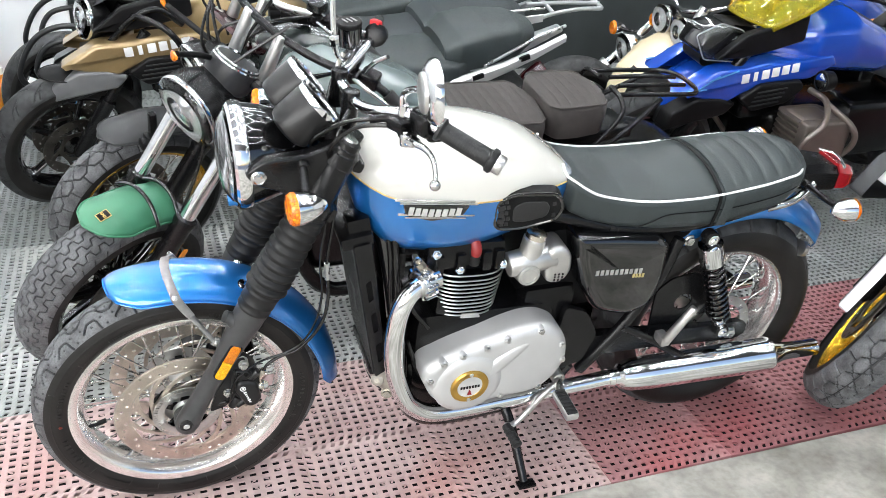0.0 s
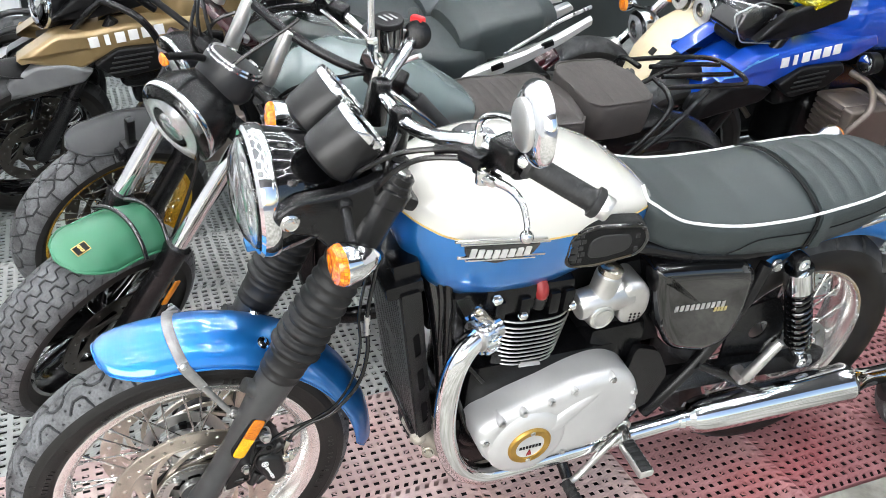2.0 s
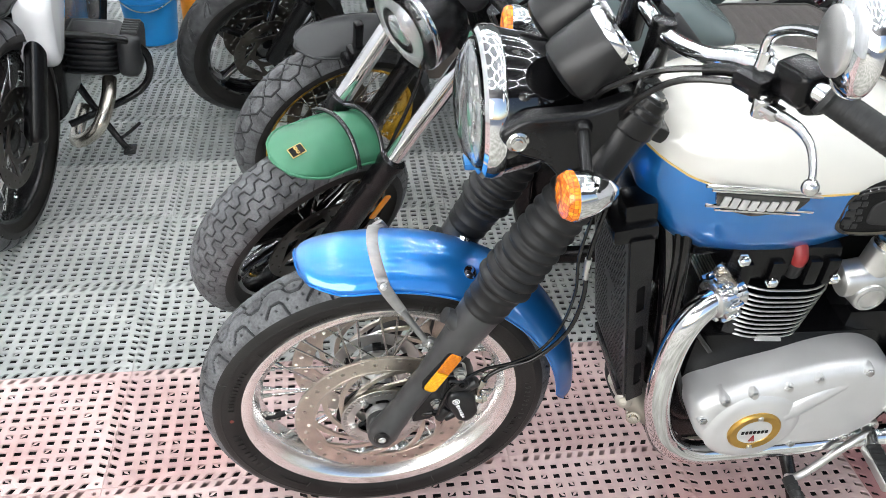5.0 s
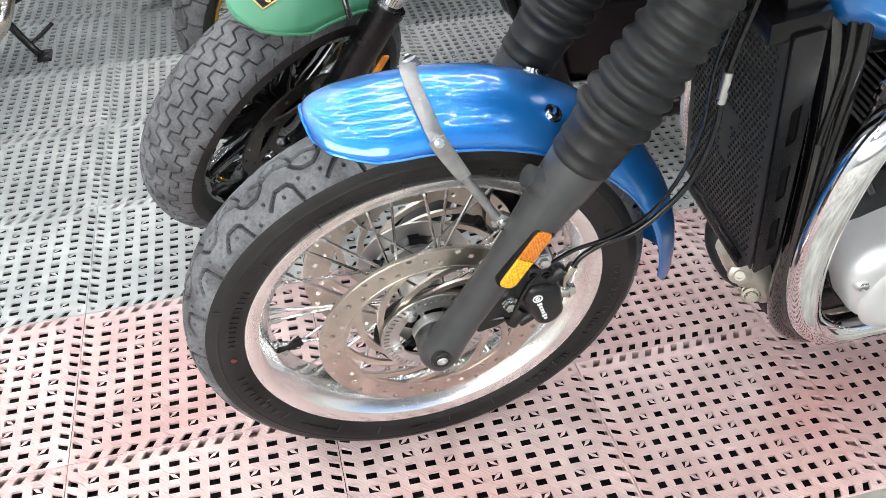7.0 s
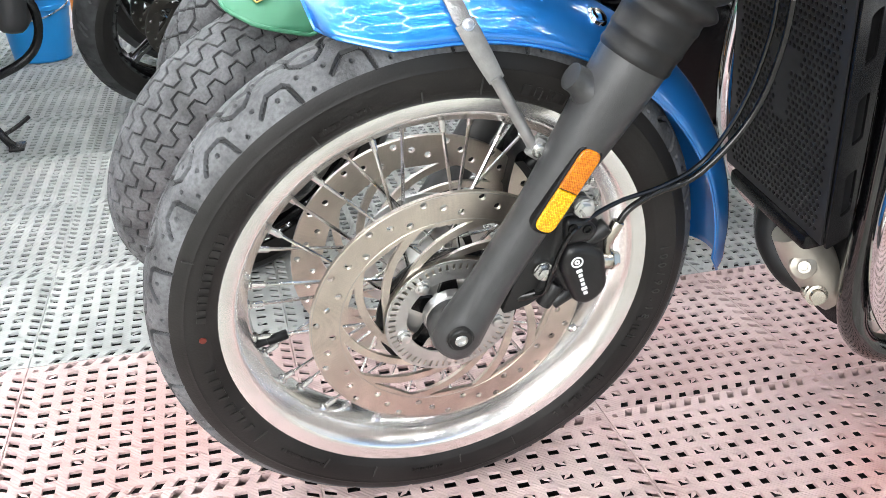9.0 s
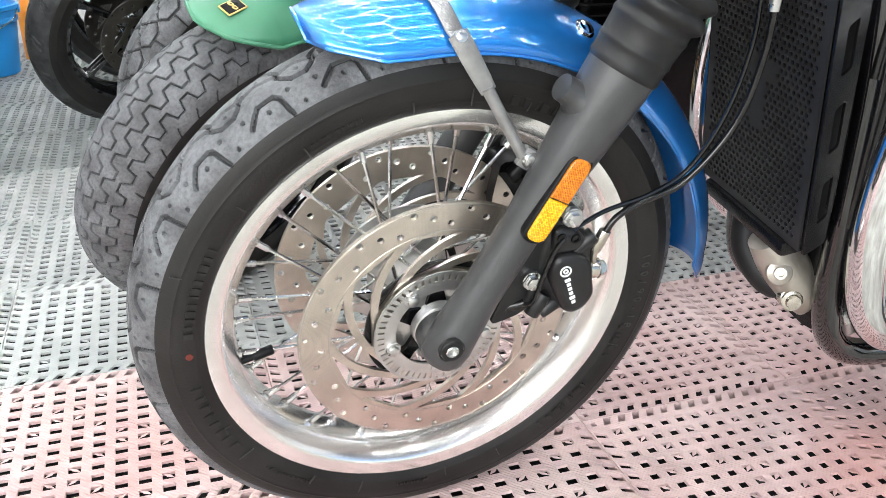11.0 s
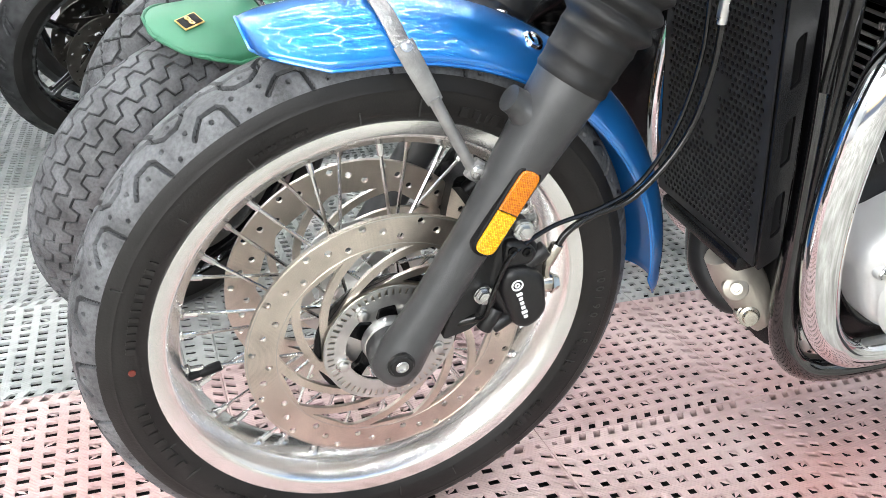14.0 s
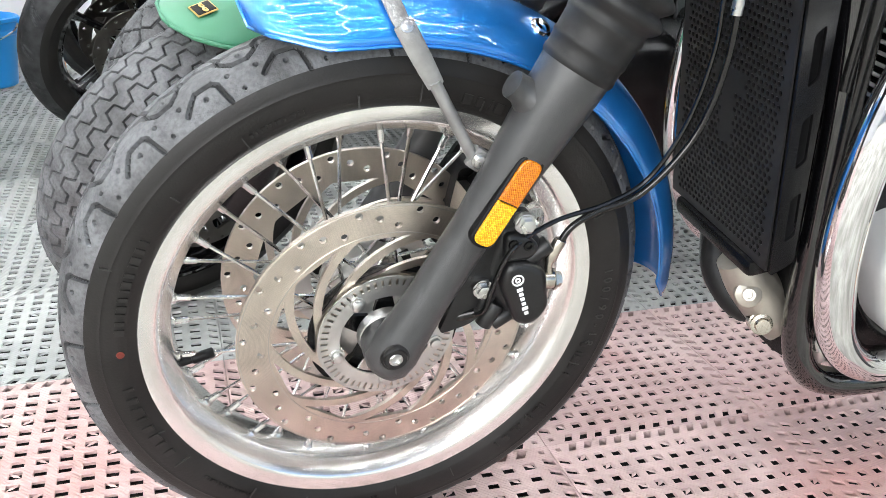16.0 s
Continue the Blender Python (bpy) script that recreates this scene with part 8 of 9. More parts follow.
for sy in (-1, 1):
    bm = B()
    loops = []
    for x, y, z, h in ((0.97, 0.158, 0.708, 0.010), (0.99, 0.164, 0.714, 0.024), (1.06, 0.172, 0.738, 0.026), (1.17, 0.168, 0.772, 0.020), (1.30, 0.146, 0.812, 0.017), (1.42, 0.105, 0.845, 0.013)):
        loops.append([V(x, sy * (y - 0.012 + 0.020 * a), z + h * b) for a, b in ((0, -1), (0.7, -1), (1, -0.75), (1, 0.55), (0.5, 1), (0, 1))])
    rings(bm, loops)
    rail = part("grab_rail", bm, CAST, b3, "satin cast alloy grab rail", 25)
    for x, y, z in ((1.075, 0.1795, 0.752), (1.245, 0.1635, 0.803)):
        bm = B()
        box(bm, (x, sy * (y - 0.004), z), (0.042, 0.012, 0.018), 0.003, Matrix.Rotation(-0.3, 4, "Y"))
        part("rail_recess", bm, MATT_BLACK, rail, "black insert in the rail")
    part("rail_rod", tube(B(), [(1.10, sy * 0.160, 0.782), (1.20, sy * 0.150, 0.826), (1.30, sy * 0.125, 0.862), (1.42, sy * 0.09, 0.885)], 0.0058, 6, 12), CHROME_DULL, rail, "thin bright rod over the rail")
    bm = B()
    cyl(bm, (0.99, sy * 0.155, 0.712), (0.99, sy * 0.178, 0.712), 0.009, seg=14, bev=0.002)
    cyl(bm, (1.06, sy * 0.155, 0.735), (1.06, sy * 0.178, 0.735), 0.009, seg=14, bev=0.002)
    part("rail_bracket", bm, CAST_BRIGHT, rail, "cast alloy bracket")
mass(b3, "crankcase", [((0.62, 0, 0.40), (0.36, 0.26, 0.26)), ((0.88, 0, 0.45), (0.24, 0.24, 0.24)), ((1.15, 0, 0.60), (0.36, 0.18, 0.12))], ENGINE_BLACK, "black engine")
finned(b3, (0.58, 0, 0.60), (0.18, 0.25, 0.15), 8)
pipes(b3, "frame_tube", [[(0.34, sy * 0.04, 0.80), (0.42, sy * 0.09, 0.60), (0.44, sy * 0.10, 0.30), (0.52, sy * 0.1, 0.20), (0.90, sy * 0.1, 0.2)] for sy in (-1, 1)], 0.018, GLOSS_BLACK, "black frame tube")
wheel(b3, Matrix.Translation((1.36, 0, 0.31)), 0.31, 0.14, 0.222, hex_blocks, GOLD_RIM, "wire", 0, 400, 40, None, 0.12, "rear_wheel")

# -- bronze touring enduro
def beak_bike(name_label, O, paint, yaw=0.0, seat_mat=GREY_SEAT, dx=0.0, screen=None, text=True, lean=LEAN, rack=True, hood=MATT_BLACK, turn=0.0):
    """A tall boxer touring motorcycle with a beak and side fairings; its front axle is near x = -0.29."""
    b = thing("motorcycle", name_label, "motorcycle", ROW, pose(O[0] + dx, O[1], O[2], lean, 0, yaw))
    SB = steer(turn, V(-0.24, 0, 0.31), RK)
    wheel(b, SB @ Matrix.Translation((-0.315, 0, 0.31)), 0.31, 0.12, 0.215, sport_cuts, GLOSS_BLACK, "cast", 5, 700, 60, None, 0.13, label="black cast front wheel")
    shell("front_fender", -0.315, 0.31, 0.345, 104, 40, 0.06, 0.03, MATT_BLACK, b, "black front fender", SB, taper=0.0)
    fork(b, (-0.315, 0.32), (-0.02, 0.80), 0.42, SB, SATIN_BLACK, r=0.020)
    # beak
    loops = []
    for x, w, z0, z1 in ((-0.345, 0.012, 0.545, 0.560), (-0.335, 0.05, 0.520, 0.580), (-0.26, 0.085, 0.560, 0.635), (-0.15, 0.115, 0.610, 0.685), (-0.02, 0.12, 0.65, 0.73)):
        up = 0.02 * min(1, -x / 0.3) if screen else 0.0
        loops.append([V(x, w * a, up + z0 + (z1 - z0) * c) for a, c in ((-1, 0.25), (-0.75, 0), (0.75, 0), (1, 0.25), (0.9, 0.8), (0.45, 1), (-0.45, 1), (-0.9, 0.8))])
    beak = part("beak", rings(B(), loops), paint, b, "pointed painted beak over the wheel", 30)
    for sy in (-1, 1):
        sheet(b, "beak_cheek", [(-0.335, 0.515), (-0.325, 0.575), (-0.25, 0.60), (-0.13, 0.62), (-0.09, 0.60), (-0.12, 0.555), (-0.26, 0.50)], sy * 0.115, sy * 0.06, DARK_GREY, "grey plastic beak cheek", 0.012)
        sheet(b, "beak_side", [(-0.350, 0.520), (-0.330, 0.590), (-0.235, 0.640), (-0.135, 0.640), (-0.055, 0.612), (-0.095, 0.568), (-0.220, 0.545)], sy * 0.160, sy * 0.07, MATT_BLACK if screen else CHEEK_GREY, "plastic beak side panel", 0.014)
        sheet(b, "side_fairing", [(-0.295, 0.655), (-0.16, 0.74), (-0.05, 0.745), (0.06, 0.765), (0.225, 0.775), (0.33, 0.79), (0.36, 0.74), (0.25, 0.685), (0.05, 0.68), (-0.055, 0.635), (-0.09, 0.615), (-0.2, 0.632)], sy * 0.155, sy * 0.08, paint, "painted side fairing", 0.018)
        sh = sheet(b, "radiator_shroud", [(-0.058, 0.635), (0.02, 0.687), (0.20, 0.695), (0.22, 0.66), (0.155, 0.605), (0.01, 0.58)], sy * 0.175, sy * 0.05, MATT_BLACK, "black radiator shroud with slats", 0.010)
        for k in range(4):
            bm = B()
            box(bm, (0.05 + 0.008 * k, sy * 0.178, 0.612 + 0.018 * k), (0.13, 0.005, 0.006), 0.002, Matrix.Rotation(-0.1, 4, "Y"))
            part("slat", bm, DARK_GREY, sh)
        if text:
            for k in range(6):
                bm = B()
                box(bm, (-0.045 + 0.042 * k, sy * 0.1565, 0.710 + 0.0062 * k), (0.031 if k != 1 else 0.016, 0.003, 0.036), 0.001, Matrix.Rotation(-0.12, 4, "Y") @ Matrix.Shear("XY", 4, (0.0, 0.0)))
                part("letter_bar", bm, LETTER_WHITE, b)
        if not screen:
            pipes(b, "crash_bar", [[(-0.05, sy * 0.06, 0.80), (0.0, sy * 0.14, 0.84), (0.10, sy * 0.19, 0.80), (0.16, sy * 0.2, 0.70), (0.2, sy * 0.2, 0.50), (0.3, sy * 0.15, 0.40)], [(-0.12, sy * 0.10, 0.715), (-0.03, sy * 0.13, 0.82), (0.07, sy * 0.14, 0.865), (0.16, sy * 0.13, 0.80)]], 0.0125, SATIN_BLACK, "black tubular crash bar")
        # boxer cylinders
        ex, ez = (0.24, 0.51) if screen else (0.30, 0.40)
        finned(b, (ex, sy * 0.22, ez), (0.20, 0.16, 0.15), 7, BRONZE_CASE)
        mass(b, "valve_cover", [((ex, sy * 0.315, ez), (0.21, 0.05, 0.17))], BRONZE_CASE, "brown grey valve cover")
        bm = B()
        tube(bm, [(0.42, sy * 0.38, 0.985), (0.36, sy * 0.25, 1.02), (0.28, sy * 0.12, 1.0), (0.26, 0, 0.99)], 0.011)
        part("handlebar", bm, SATIN_BLACK, b, "black handlebar half")
        bm = B()
        cyl(bm, (0.40, sy * 0.34, 0.995), (0.445, sy * 0.44, 0.97), 0.0175, seg=18, bev=0.003)
        part("grip", bm, GRIP, b, "black grip")
        sheet(b, "hand_guard", [(0.28, 0.97), (0.36, 1.03), (0.46, 1.02), (0.47, 0.97), (0.38, 0.945)], sy * 0.36, sy * 0.05, MATT_BLACK, "black hand guard", 0.012)
    if screen:
        sheet(b, "headlight", [(-0.225, 0.790), (-0.195, 0.860), (-0.10, 0.880), (-0.02, 0.850), (-0.01, 0.770), (-0.15, 0.748)], -0.078, -0.14, GLOSS_BLACK, "dark angular headlight unit", 0.016)
    else:
        round_light("headlight", (-0.190, -0.03, 0.800), (-0.90, -0.40, 0.15), 0.078, 0.10, MATT_BLACK, b, "clear twin headlight")
    sheet(b, "headlight_surround", [(-0.205, 0.755), (-0.185, 0.73), (-0.08, 0.745), (0.01, 0.80), (0.01, 0.87), (-0.09, 0.885), (-0.17, 0.85)], 0.07, 0.14, hood, "black headlight surround", 0.03)
    for sy in (-1, 1):
        sheet(b, "cockpit_wing", [(-0.17, 0.775), (-0.06, 0.865), (0.08, 0.90), (0.15, 0.955), (0.19, 0.94), (0.20, 0.83), (0.06, 0.795), (-0.05, 0.775)], sy * 0.125, sy * 0.03, MATT_BLACK, "black cockpit side wing", 0.01)
    if screen:
        # clear guard before the lamp, with a pale edge, and a curved tinted screen
        o = rounded([(-0.255, 0.86), (-0.16, 0.90), (-0.06, 0.87), (0.0, 0.80), (-0.02, 0.745), (-0.20, 0.765)], 0.015, 3)
        guard = part("lamp_guard", plate(B(), [o], 0.003, Matrix.Translation((0, -0.088, 0))), GLASS, b, "clear lamp guard")
        g = [(p[0], -0.0895, p[1]) for p in o]
        part("guard_edge", tube(B(), g + [g[0]], 0.0024, 0, 6), LETTER_DIM, guard, "pale guard edge")
        round_light("side_lamp", (-0.075, -0.074, 0.815), (-0.6, -0.8, 0.05), 0.036, 0.05, MATT_BLACK, b, "clear side headlight")
        P = np.zeros((16, 17, 3))
        for i, q in enumerate(np.linspace(0, 1, 16)):
            for j, w in enumerate(np.linspace(-1, 1, 17)):
                hw = 0.13 + 0.05 * math.sin(q * 2.4)
                P[i, j] = (-0.06 + 0.26 * q + 0.10 * w * w, hw * w, 0.905 + 0.16 * q - 0.03 * w * w * (1 - q))
        scr = grid_mesh("windscreen", P, screen, False, False, b, "curved yellow tinted windscreen")
        md = scr.modifiers.new("thickness", "SOLIDIFY")
        md.thickness = 0.004
    loft_body(b, "fuel_tank", [(0.10, 0.05, 0.72, 0.84), (0.25, 0.15, 0.70, 0.92), (0.42, 0.16, 0.68, 0.93), (0.6, 0.13, 0.66, 0.85), (0.72, 0.09, 0.65, 0.76)], paint, "painted fuel tank")
    cushion(b, [0.62, 0.75, 0.95, 1.10, 1.17], [0.09, 0.13, 0.165, 0.165, 0.15], [0.78, 0.74, 0.715, 0.725, 0.745], [0.66, 0.62, 0.58, 0.58, 0.60], seat_mat, "grey rider seat")
    cushion(b, [1.12, 1.18, 1.35, 1.52, 1.58], [0.15, 0.165, 0.155, 0.13, 0.10], [0.76, 0.80, 0.815, 0.81, 0.79], [0.60, 0.62, 0.64, 0.68, 0.70], seat_mat, "grey raised pillion seat", None, "pillion_seat")
    if rack:
        for sy in (-1, 1):
            sheet(b, "grab_rail", [(1.17, 0.535), (1.24, 0.60), (1.40, 0.625), (1.58, 0.70), (1.72, 0.745), (1.74, 0.72), (1.58, 0.64), (1.42, 0.575), (1.22, 0.51)], sy * 0.175, sy * 0.035, SILVER_PLASTIC, "silver grab rail", 0.010)
            pipes(b, "rack_bar", [[(1.42, sy * 0.15, 0.65), (1.62, sy * 0.13, 0.76), (1.80, sy * 0.11, 0.79), (1.95, sy * 0.09, 0.785)], [(1.60, sy * 0.05, 0.80), (1.80, sy * 0.045, 0.80), (1.96, sy * 0.04, 0.79)]], 0.009, SILVER_PLASTIC, "silver rack bar")
        pipes(b, "rack_cross", [[(1.70, -0.12, 0.785), (1.70, 0, 0.795), (1.70, 0.12, 0.785)], [(1.95, -0.09, 0.787), (1.955, 0, 0.79), (1.95, 0.09, 0.787)]], 0.009, SILVER_PLASTIC, "silver rack cross bar")
    mass(b, "crankcase", [((0.35, 0, 0.40), (0.42, 0.26, 0.30)), ((0.70, 0, 0.42), (0.35, 0.22, 0.26)), ((1.05, 0, 0.50), (0.5, 0.2, 0.16)), ((0.15, 0, 0.60), (0.26, 0.2, 0.2))], ENGINE_BLACK, "black engine and gearbox")
    wheel(b, Matrix.Translation((1.18, 0, 0.31)), 0.31, 0.16, 0.21, sport_cuts, GLOSS_BLACK, "cast", 5, 300, 40, None, 0.12, "rear_wheel")
    return b


beak_bike("bronze and black touring enduro motorcycle with a beak and grey seat", (0.0, 1.95, 0), BRONZE, turn=26)

# -- blue touring enduro in the next row
b5 = beak_bike("bright blue touring enduro motorcycle with a yellow tinted screen", (0.0, 1.12, 0), RACE_BLUE, dx=2.13, screen=YELLOW_SCREEN)
for sy in (-1, 1):
    for k, (x, z, w) in enumerate(((-0.20, 0.70, 0.10), (-0.14, 0.725, 0.12), (-0.24, 0.675, 0.08))):
        bm = B()
        box(bm, (x, sy * 0.1562, z), (w, 0.002, 0.006), 0.0008, Matrix.Rotation(-0.55 + 0.25 * k, 4, "Y"))
        part("light_stripe", bm, SKY_BLUE, b5)
    bm = B()
    lathe(bm, [(-0.05, 0.02), (-0.04, 0.036), (0, 0.04), (0.004, 0.037)], (0.235, sy * 0.23, 0.715), (-1, 0, 0), 24)
    fog = part("fog_lamp", bm, MATT_BLACK, b5, "round black fog lamp")
    bm = B()
    lathe(bm, [(0.002, 0.034), (0.008, 0.02), (0.009, 0)], (0.235, sy * 0.23, 0.715), (-1, 0, 0), 24)
    part("fog_lens", bm, MIRROR_GLASS, fog)
    pipes(b5, "engine_guard", [[(0.24, sy * 0.18, 0.66), (0.25, sy * 0.27, 0.65), (0.20, sy * 0.345, 0.60), (0.13, sy * 0.35, 0.53), (0.16, sy * 0.30, 0.40), (0.24, sy * 0.22, 0.28)], [(0.26, sy * 0.26, 0.64), (0.33, sy * 0.35, 0.58), (0.36, sy * 0.35, 0.50), (0.34, sy * 0.28, 0.38)]], 0.0115, BRONZE_CASE, "brown grey engine guard")

# -- cream scrambler with twin headlights
b7 = thing("motorcycle", "cream and black scrambler motorcycle with twin round headlights", "motorcycle", ROW, pose(0.0, 1.5, 0, LEAN, 0, 0))
wheel(b7, Matrix.Translation((2.08, 0, 0.30)), 0.30, 0.12, 0.22, hex_blocks, GLOSS_BLACK, "cast", 6, 300, 40, None, 0.13, label="black front wheel")
loops = []
for x, w, z0, z1 in ((1.865, 0.02, 0.465, 0.490), (1.875, 0.070, 0.450, 0.520), (1.93, 0.110, 0.500, 0.600), (2.02, 0.125, 0.58, 0.69), (2.13, 0.120, 0.645, 0.745), (2.22, 0.10, 0.65, 0.74)):
    loops.append([V(x, w * a, z0 + (z1 - z0) * c) for a, c in ((-1, 0.2), (-0.8, 0), (0.8, 0), (1, 0.2), (0.92, 0.7), (0.5, 1), (-0.5, 1), (-0.92, 0.7))])
fd = part("front_fender", rings(B(), loops), CREAM, b7, "cream high front fender", 30)
bm = B()
box(bm, (1.925, -0.03, 0.598), (0.03, 0.03, 0.004), 0.001, Matrix.Rotation(-0.9, 4, "Y"))
part("fender_badge", bm, MATT_BLACK, fd, "small dark fender badge")
sheet(b7, "grille", [(2.08, 0.61), (2.09, 0.68), (2.2, 0.69), (2.2, 0.62)], -0.085, -0.02, MATT_BLACK, "black honeycomb grille")
for c in ((2.085, -0.075, 0.770), (2.085, 0.075, 0.770)):
    round_light("headlight", c, (-0.97, -0.1, 0.0), 0.062, 0.08, GLOSS_BLACK, b7, "round clear headlight")
fork(b7, (2.08, 0.31), (2.30, 0.80), 0.45, None, CHROME_DULL)
for sy in (-1, 1):
    part("handlebar", tube(B(), [(2.52, sy * 0.40, 0.92), (2.42, sy * 0.25, 0.95), (2.36, sy * 0.1, 0.90), (2.35, 0, 0.89)], 0.011), SATIN_BLACK, b7, "black handlebar half")
    turn_signal(b7, (2.13, sy * 0.20, 0.72), (-1, sy * 0.1, 0), (2.2, sy * 0.10, 0.73), 0.9)
loft_body(b7, "fuel_tank", [(2.35, 0.05, 0.70, 0.78), (2.45, 0.13, 0.66, 0.86), (2.65, 0.14, 0.64, 0.86), (2.85, 0.1, 0.64, 0.76)], CREAM, "cream fuel tank")
mass(b7, "crankcase", [((2.55, 0, 0.38), (0.45, 0.25, 0.3)), ((2.35, 0, 0.55), (0.2, 0.2, 0.2)), ((2.9, 0, 0.52), (0.4, 0.2, 0.2))], ENGINE_BLACK, "black engine")
cushion(b7, [2.82, 2.95, 3.2, 3.4], [0.1, 0.14, 0.14, 0.1], [0.77, 0.75, 0.76, 0.77], [0.66, 0.65, 0.66, 0.68], SEAT, "dark seat")
wheel(b7, Matrix.Translation((3.4, 0, 0.30)), 0.30, 0.14, 0.21, hex_blocks, GLOSS_BLACK, "cast", 6, 200, 30, None, 0, "rear_wheel")

# -- maroon cruiser
b8 = thing("motorcycle", "deep maroon and chrome cruiser motorcycle", "motorcycle", ROW, pose(-0.05, 1.76, 0, LEAN, 0, 0))
wheel(b8, Matrix.Translation((1.86, 0, 0.29)), 0.29, 0.13, 0.2, sport_cuts, CHROME_DULL, "wire", 0, 300, 40, None, 0.13, label="chrome wire front wheel")
shell("front_fender", 1.86, 0.29, 0.33, 172, 122, 0.068, 0.05, MAROON, b8, "deep maroon front fender", taper=0.0)
fork(b8, (1.86, 0.30), (2.30, 0.70), 0.48, None, CHROME, CHROME_DULL, 0.021)
round_light("headlight", (2.10, 0, 0.60), (-0.98, 0, -0.1), 0.075, 0.10, CHROME, b8, "chrome round headlight")
loft_body(b8, "fuel_tank", [(2.27, 0.05, 0.50, 0.62), (2.38, 0.14, 0.46, 0.72), (2.6, 0.16, 0.45, 0.72), (2.85, 0.1, 0.45, 0.6)], MAROON, "deep maroon fuel tank")
finned(b8, (2.32, 0, 0.32), (0.2, 0.26, 0.17), 8)
mass(b8, "crankcase", [((2.45, 0, 0.22), (0.5, 0.25, 0.2)), ((2.8, 0, 0.4), (0.4, 0.2, 0.2))], ENGINE_BLACK, "black engine")
bm = B()
tube(bm, [(2.55, -0.38, 0.83), (2.46, -0.25, 0.86), (2.36, -0.1, 0.80), (2.34, 0, 0.78), (2.36, 0.1, 0.80), (2.46, 0.25, 0.86), (2.55, 0.38, 0.83)], 0.0115)
part("handlebar", bm, CHROME, b8, "chrome handlebar")
cushion(b8, [2.8, 2.95, 3.2, 3.45], [0.1, 0.15, 0.15, 0.1], [0.58, 0.55, 0.58, 0.6], [0.47, 0.45, 0.47, 0.5], SEAT, "black seat")
for sy in (-1, 1):
    turn_signal(b8, (2.14, sy * 0.19, 0.63), (-1, sy * 0.1, 0), (2.2, sy * 0.09, 0.64), 1.0)
pipes(b8, "exhaust_pipe", [[(2.25, -0.14, 0.34), (2.16, -0.16, 0.24), (2.25, -0.17, 0.13), (2.6, -0.17, 0.12), (3.3, -0.19, 0.16)]], 0.024, CHROME, "chrome exhaust", 16)
wheel(b8, Matrix.Translation((3.35, 0, 0.29)), 0.29, 0.15, 0.2, sport_cuts, CHROME_DULL, "wire", 0, 200, 30, None, 0, "rear_wheel")

# -- white motorcycle with gold wire wheels, in the next row
b6 = thing("motorcycle", "white and grey enduro motorcycle with yellow wire wheels", "motorcycle", ROW, pose(-0.21, -0.10, 0, LEAN, 0, 0))
S6 = steer(40, V(2.16, 0, 0.31), RK)
wheel(b6, S6 @ Matrix.Translation((2.10, 0, 0.315)), 0.315, 0.13, 0.235, hex_blocks, GOLD_RIM, "wire", 0, 700, 70, TREAD, 0.13, label="yellow anodised wire wheel")
fork(b6, (2.10, 0.32), (2.40, 0.85), 0.5, S6, CHROME_DULL, SATIN_BLACK)
for sy in (-1, 1):
    bm = B()
    pillow(bm, rounded([(1.985, 0.315), (2.03, 0.30), (2.06, 0.36), (2.16, 0.50), (2.13, 0.52), (2.05, 0.43)], 0.012, 3), 0, sy * 0.03, 0.008, Matrix.Translation((0, sy * 0.105, 0)))
    o = part("fork_guard", bm, PALE_WHITE, b6, "white fork guard")
    o.matrix_basis = S6
    bm = B()
    box(bm, (2.15, sy * 0.138, 0.535), (0.03, 0.008, 0.12), 0.003, Matrix.Rotation(0.5, 4, "Y"))
    o = part("side_reflector", bm, ORANGE, b6, "orange fork reflector")
    o.matrix_basis = S6
    sheet(b6, "side_fairing", [(2.04, 0.66), (2.10, 0.80), (2.26, 0.90), (2.50, 0.90), (2.50, 0.72), (2.30, 0.62)], sy * 0.16, sy * 0.08, PALE_WHITE, "white side fairing", 0.02)
    sheet(b6, "shroud", [(1.99, 0.62), (2.06, 0.72), (2.20, 0.76), (2.28, 0.66), (2.14, 0.60)], sy * 0.175, sy * 0.06, DARK_GREY, "dark grey shroud", 0.015)
mass(b6, "crankcase", [((2.62, 0, 0.40), (0.45, 0.28, 0.3)), ((2.9, 0, 0.55), (0.5, 0.22, 0.25))], ENGINE_BLACK, "black engine")
wheel(b6, Matrix.Translation((3.55, 0, 0.315)), 0.315, 0.15, 0.225, hex_blocks, GOLD_RIM, "wire", 0, 200, 30, None, 0, "rear_wheel")
cushion(b6, [2.6, 2.8, 3.2, 3.5], [0.1, 0.15, 0.15, 0.1], [0.86, 0.82, 0.84, 0.85], [0.70, 0.68, 0.70, 0.74], SEAT, "dark seat")

# -- blue and orange motorcycle at the far end of that row
b9 = thing("motorcycle", "blue and orange street motorcycle behind the blue tourer", "motorcycle", ROW, pose(2.75, 1.55, 0, LEAN, 0, 0))
loft_body(b9, "fuel_tank", [(-0.2, 0.05, 0.72, 0.82), (-0.05, 0.14, 0.68, 0.93), (0.2, 0.16, 0.68, 0.95), (0.42, 0.1, 0.68, 0.82)], RACE_BLUE, "blue fuel tank")
for sy in (-1, 1):
    sheet(b9, "side_panel", [(-0.25, 0.72), (0.0, 0.80), (0.3, 0.80), (0.2, 0.70), (-0.1, 0.66)], sy * 0.18, sy * 0.05, ORANGE, "orange side panel", 0.012)
    part("handlebar", tube(B(), [(-0.02, sy * 0.38, 0.98), (-0.1, sy * 0.25, 1.01), (-0.18, sy * 0.1, 0.98), (-0.2, 0, 0.97)], 0.011), CHROME_DULL, b9, "silver handlebar half")
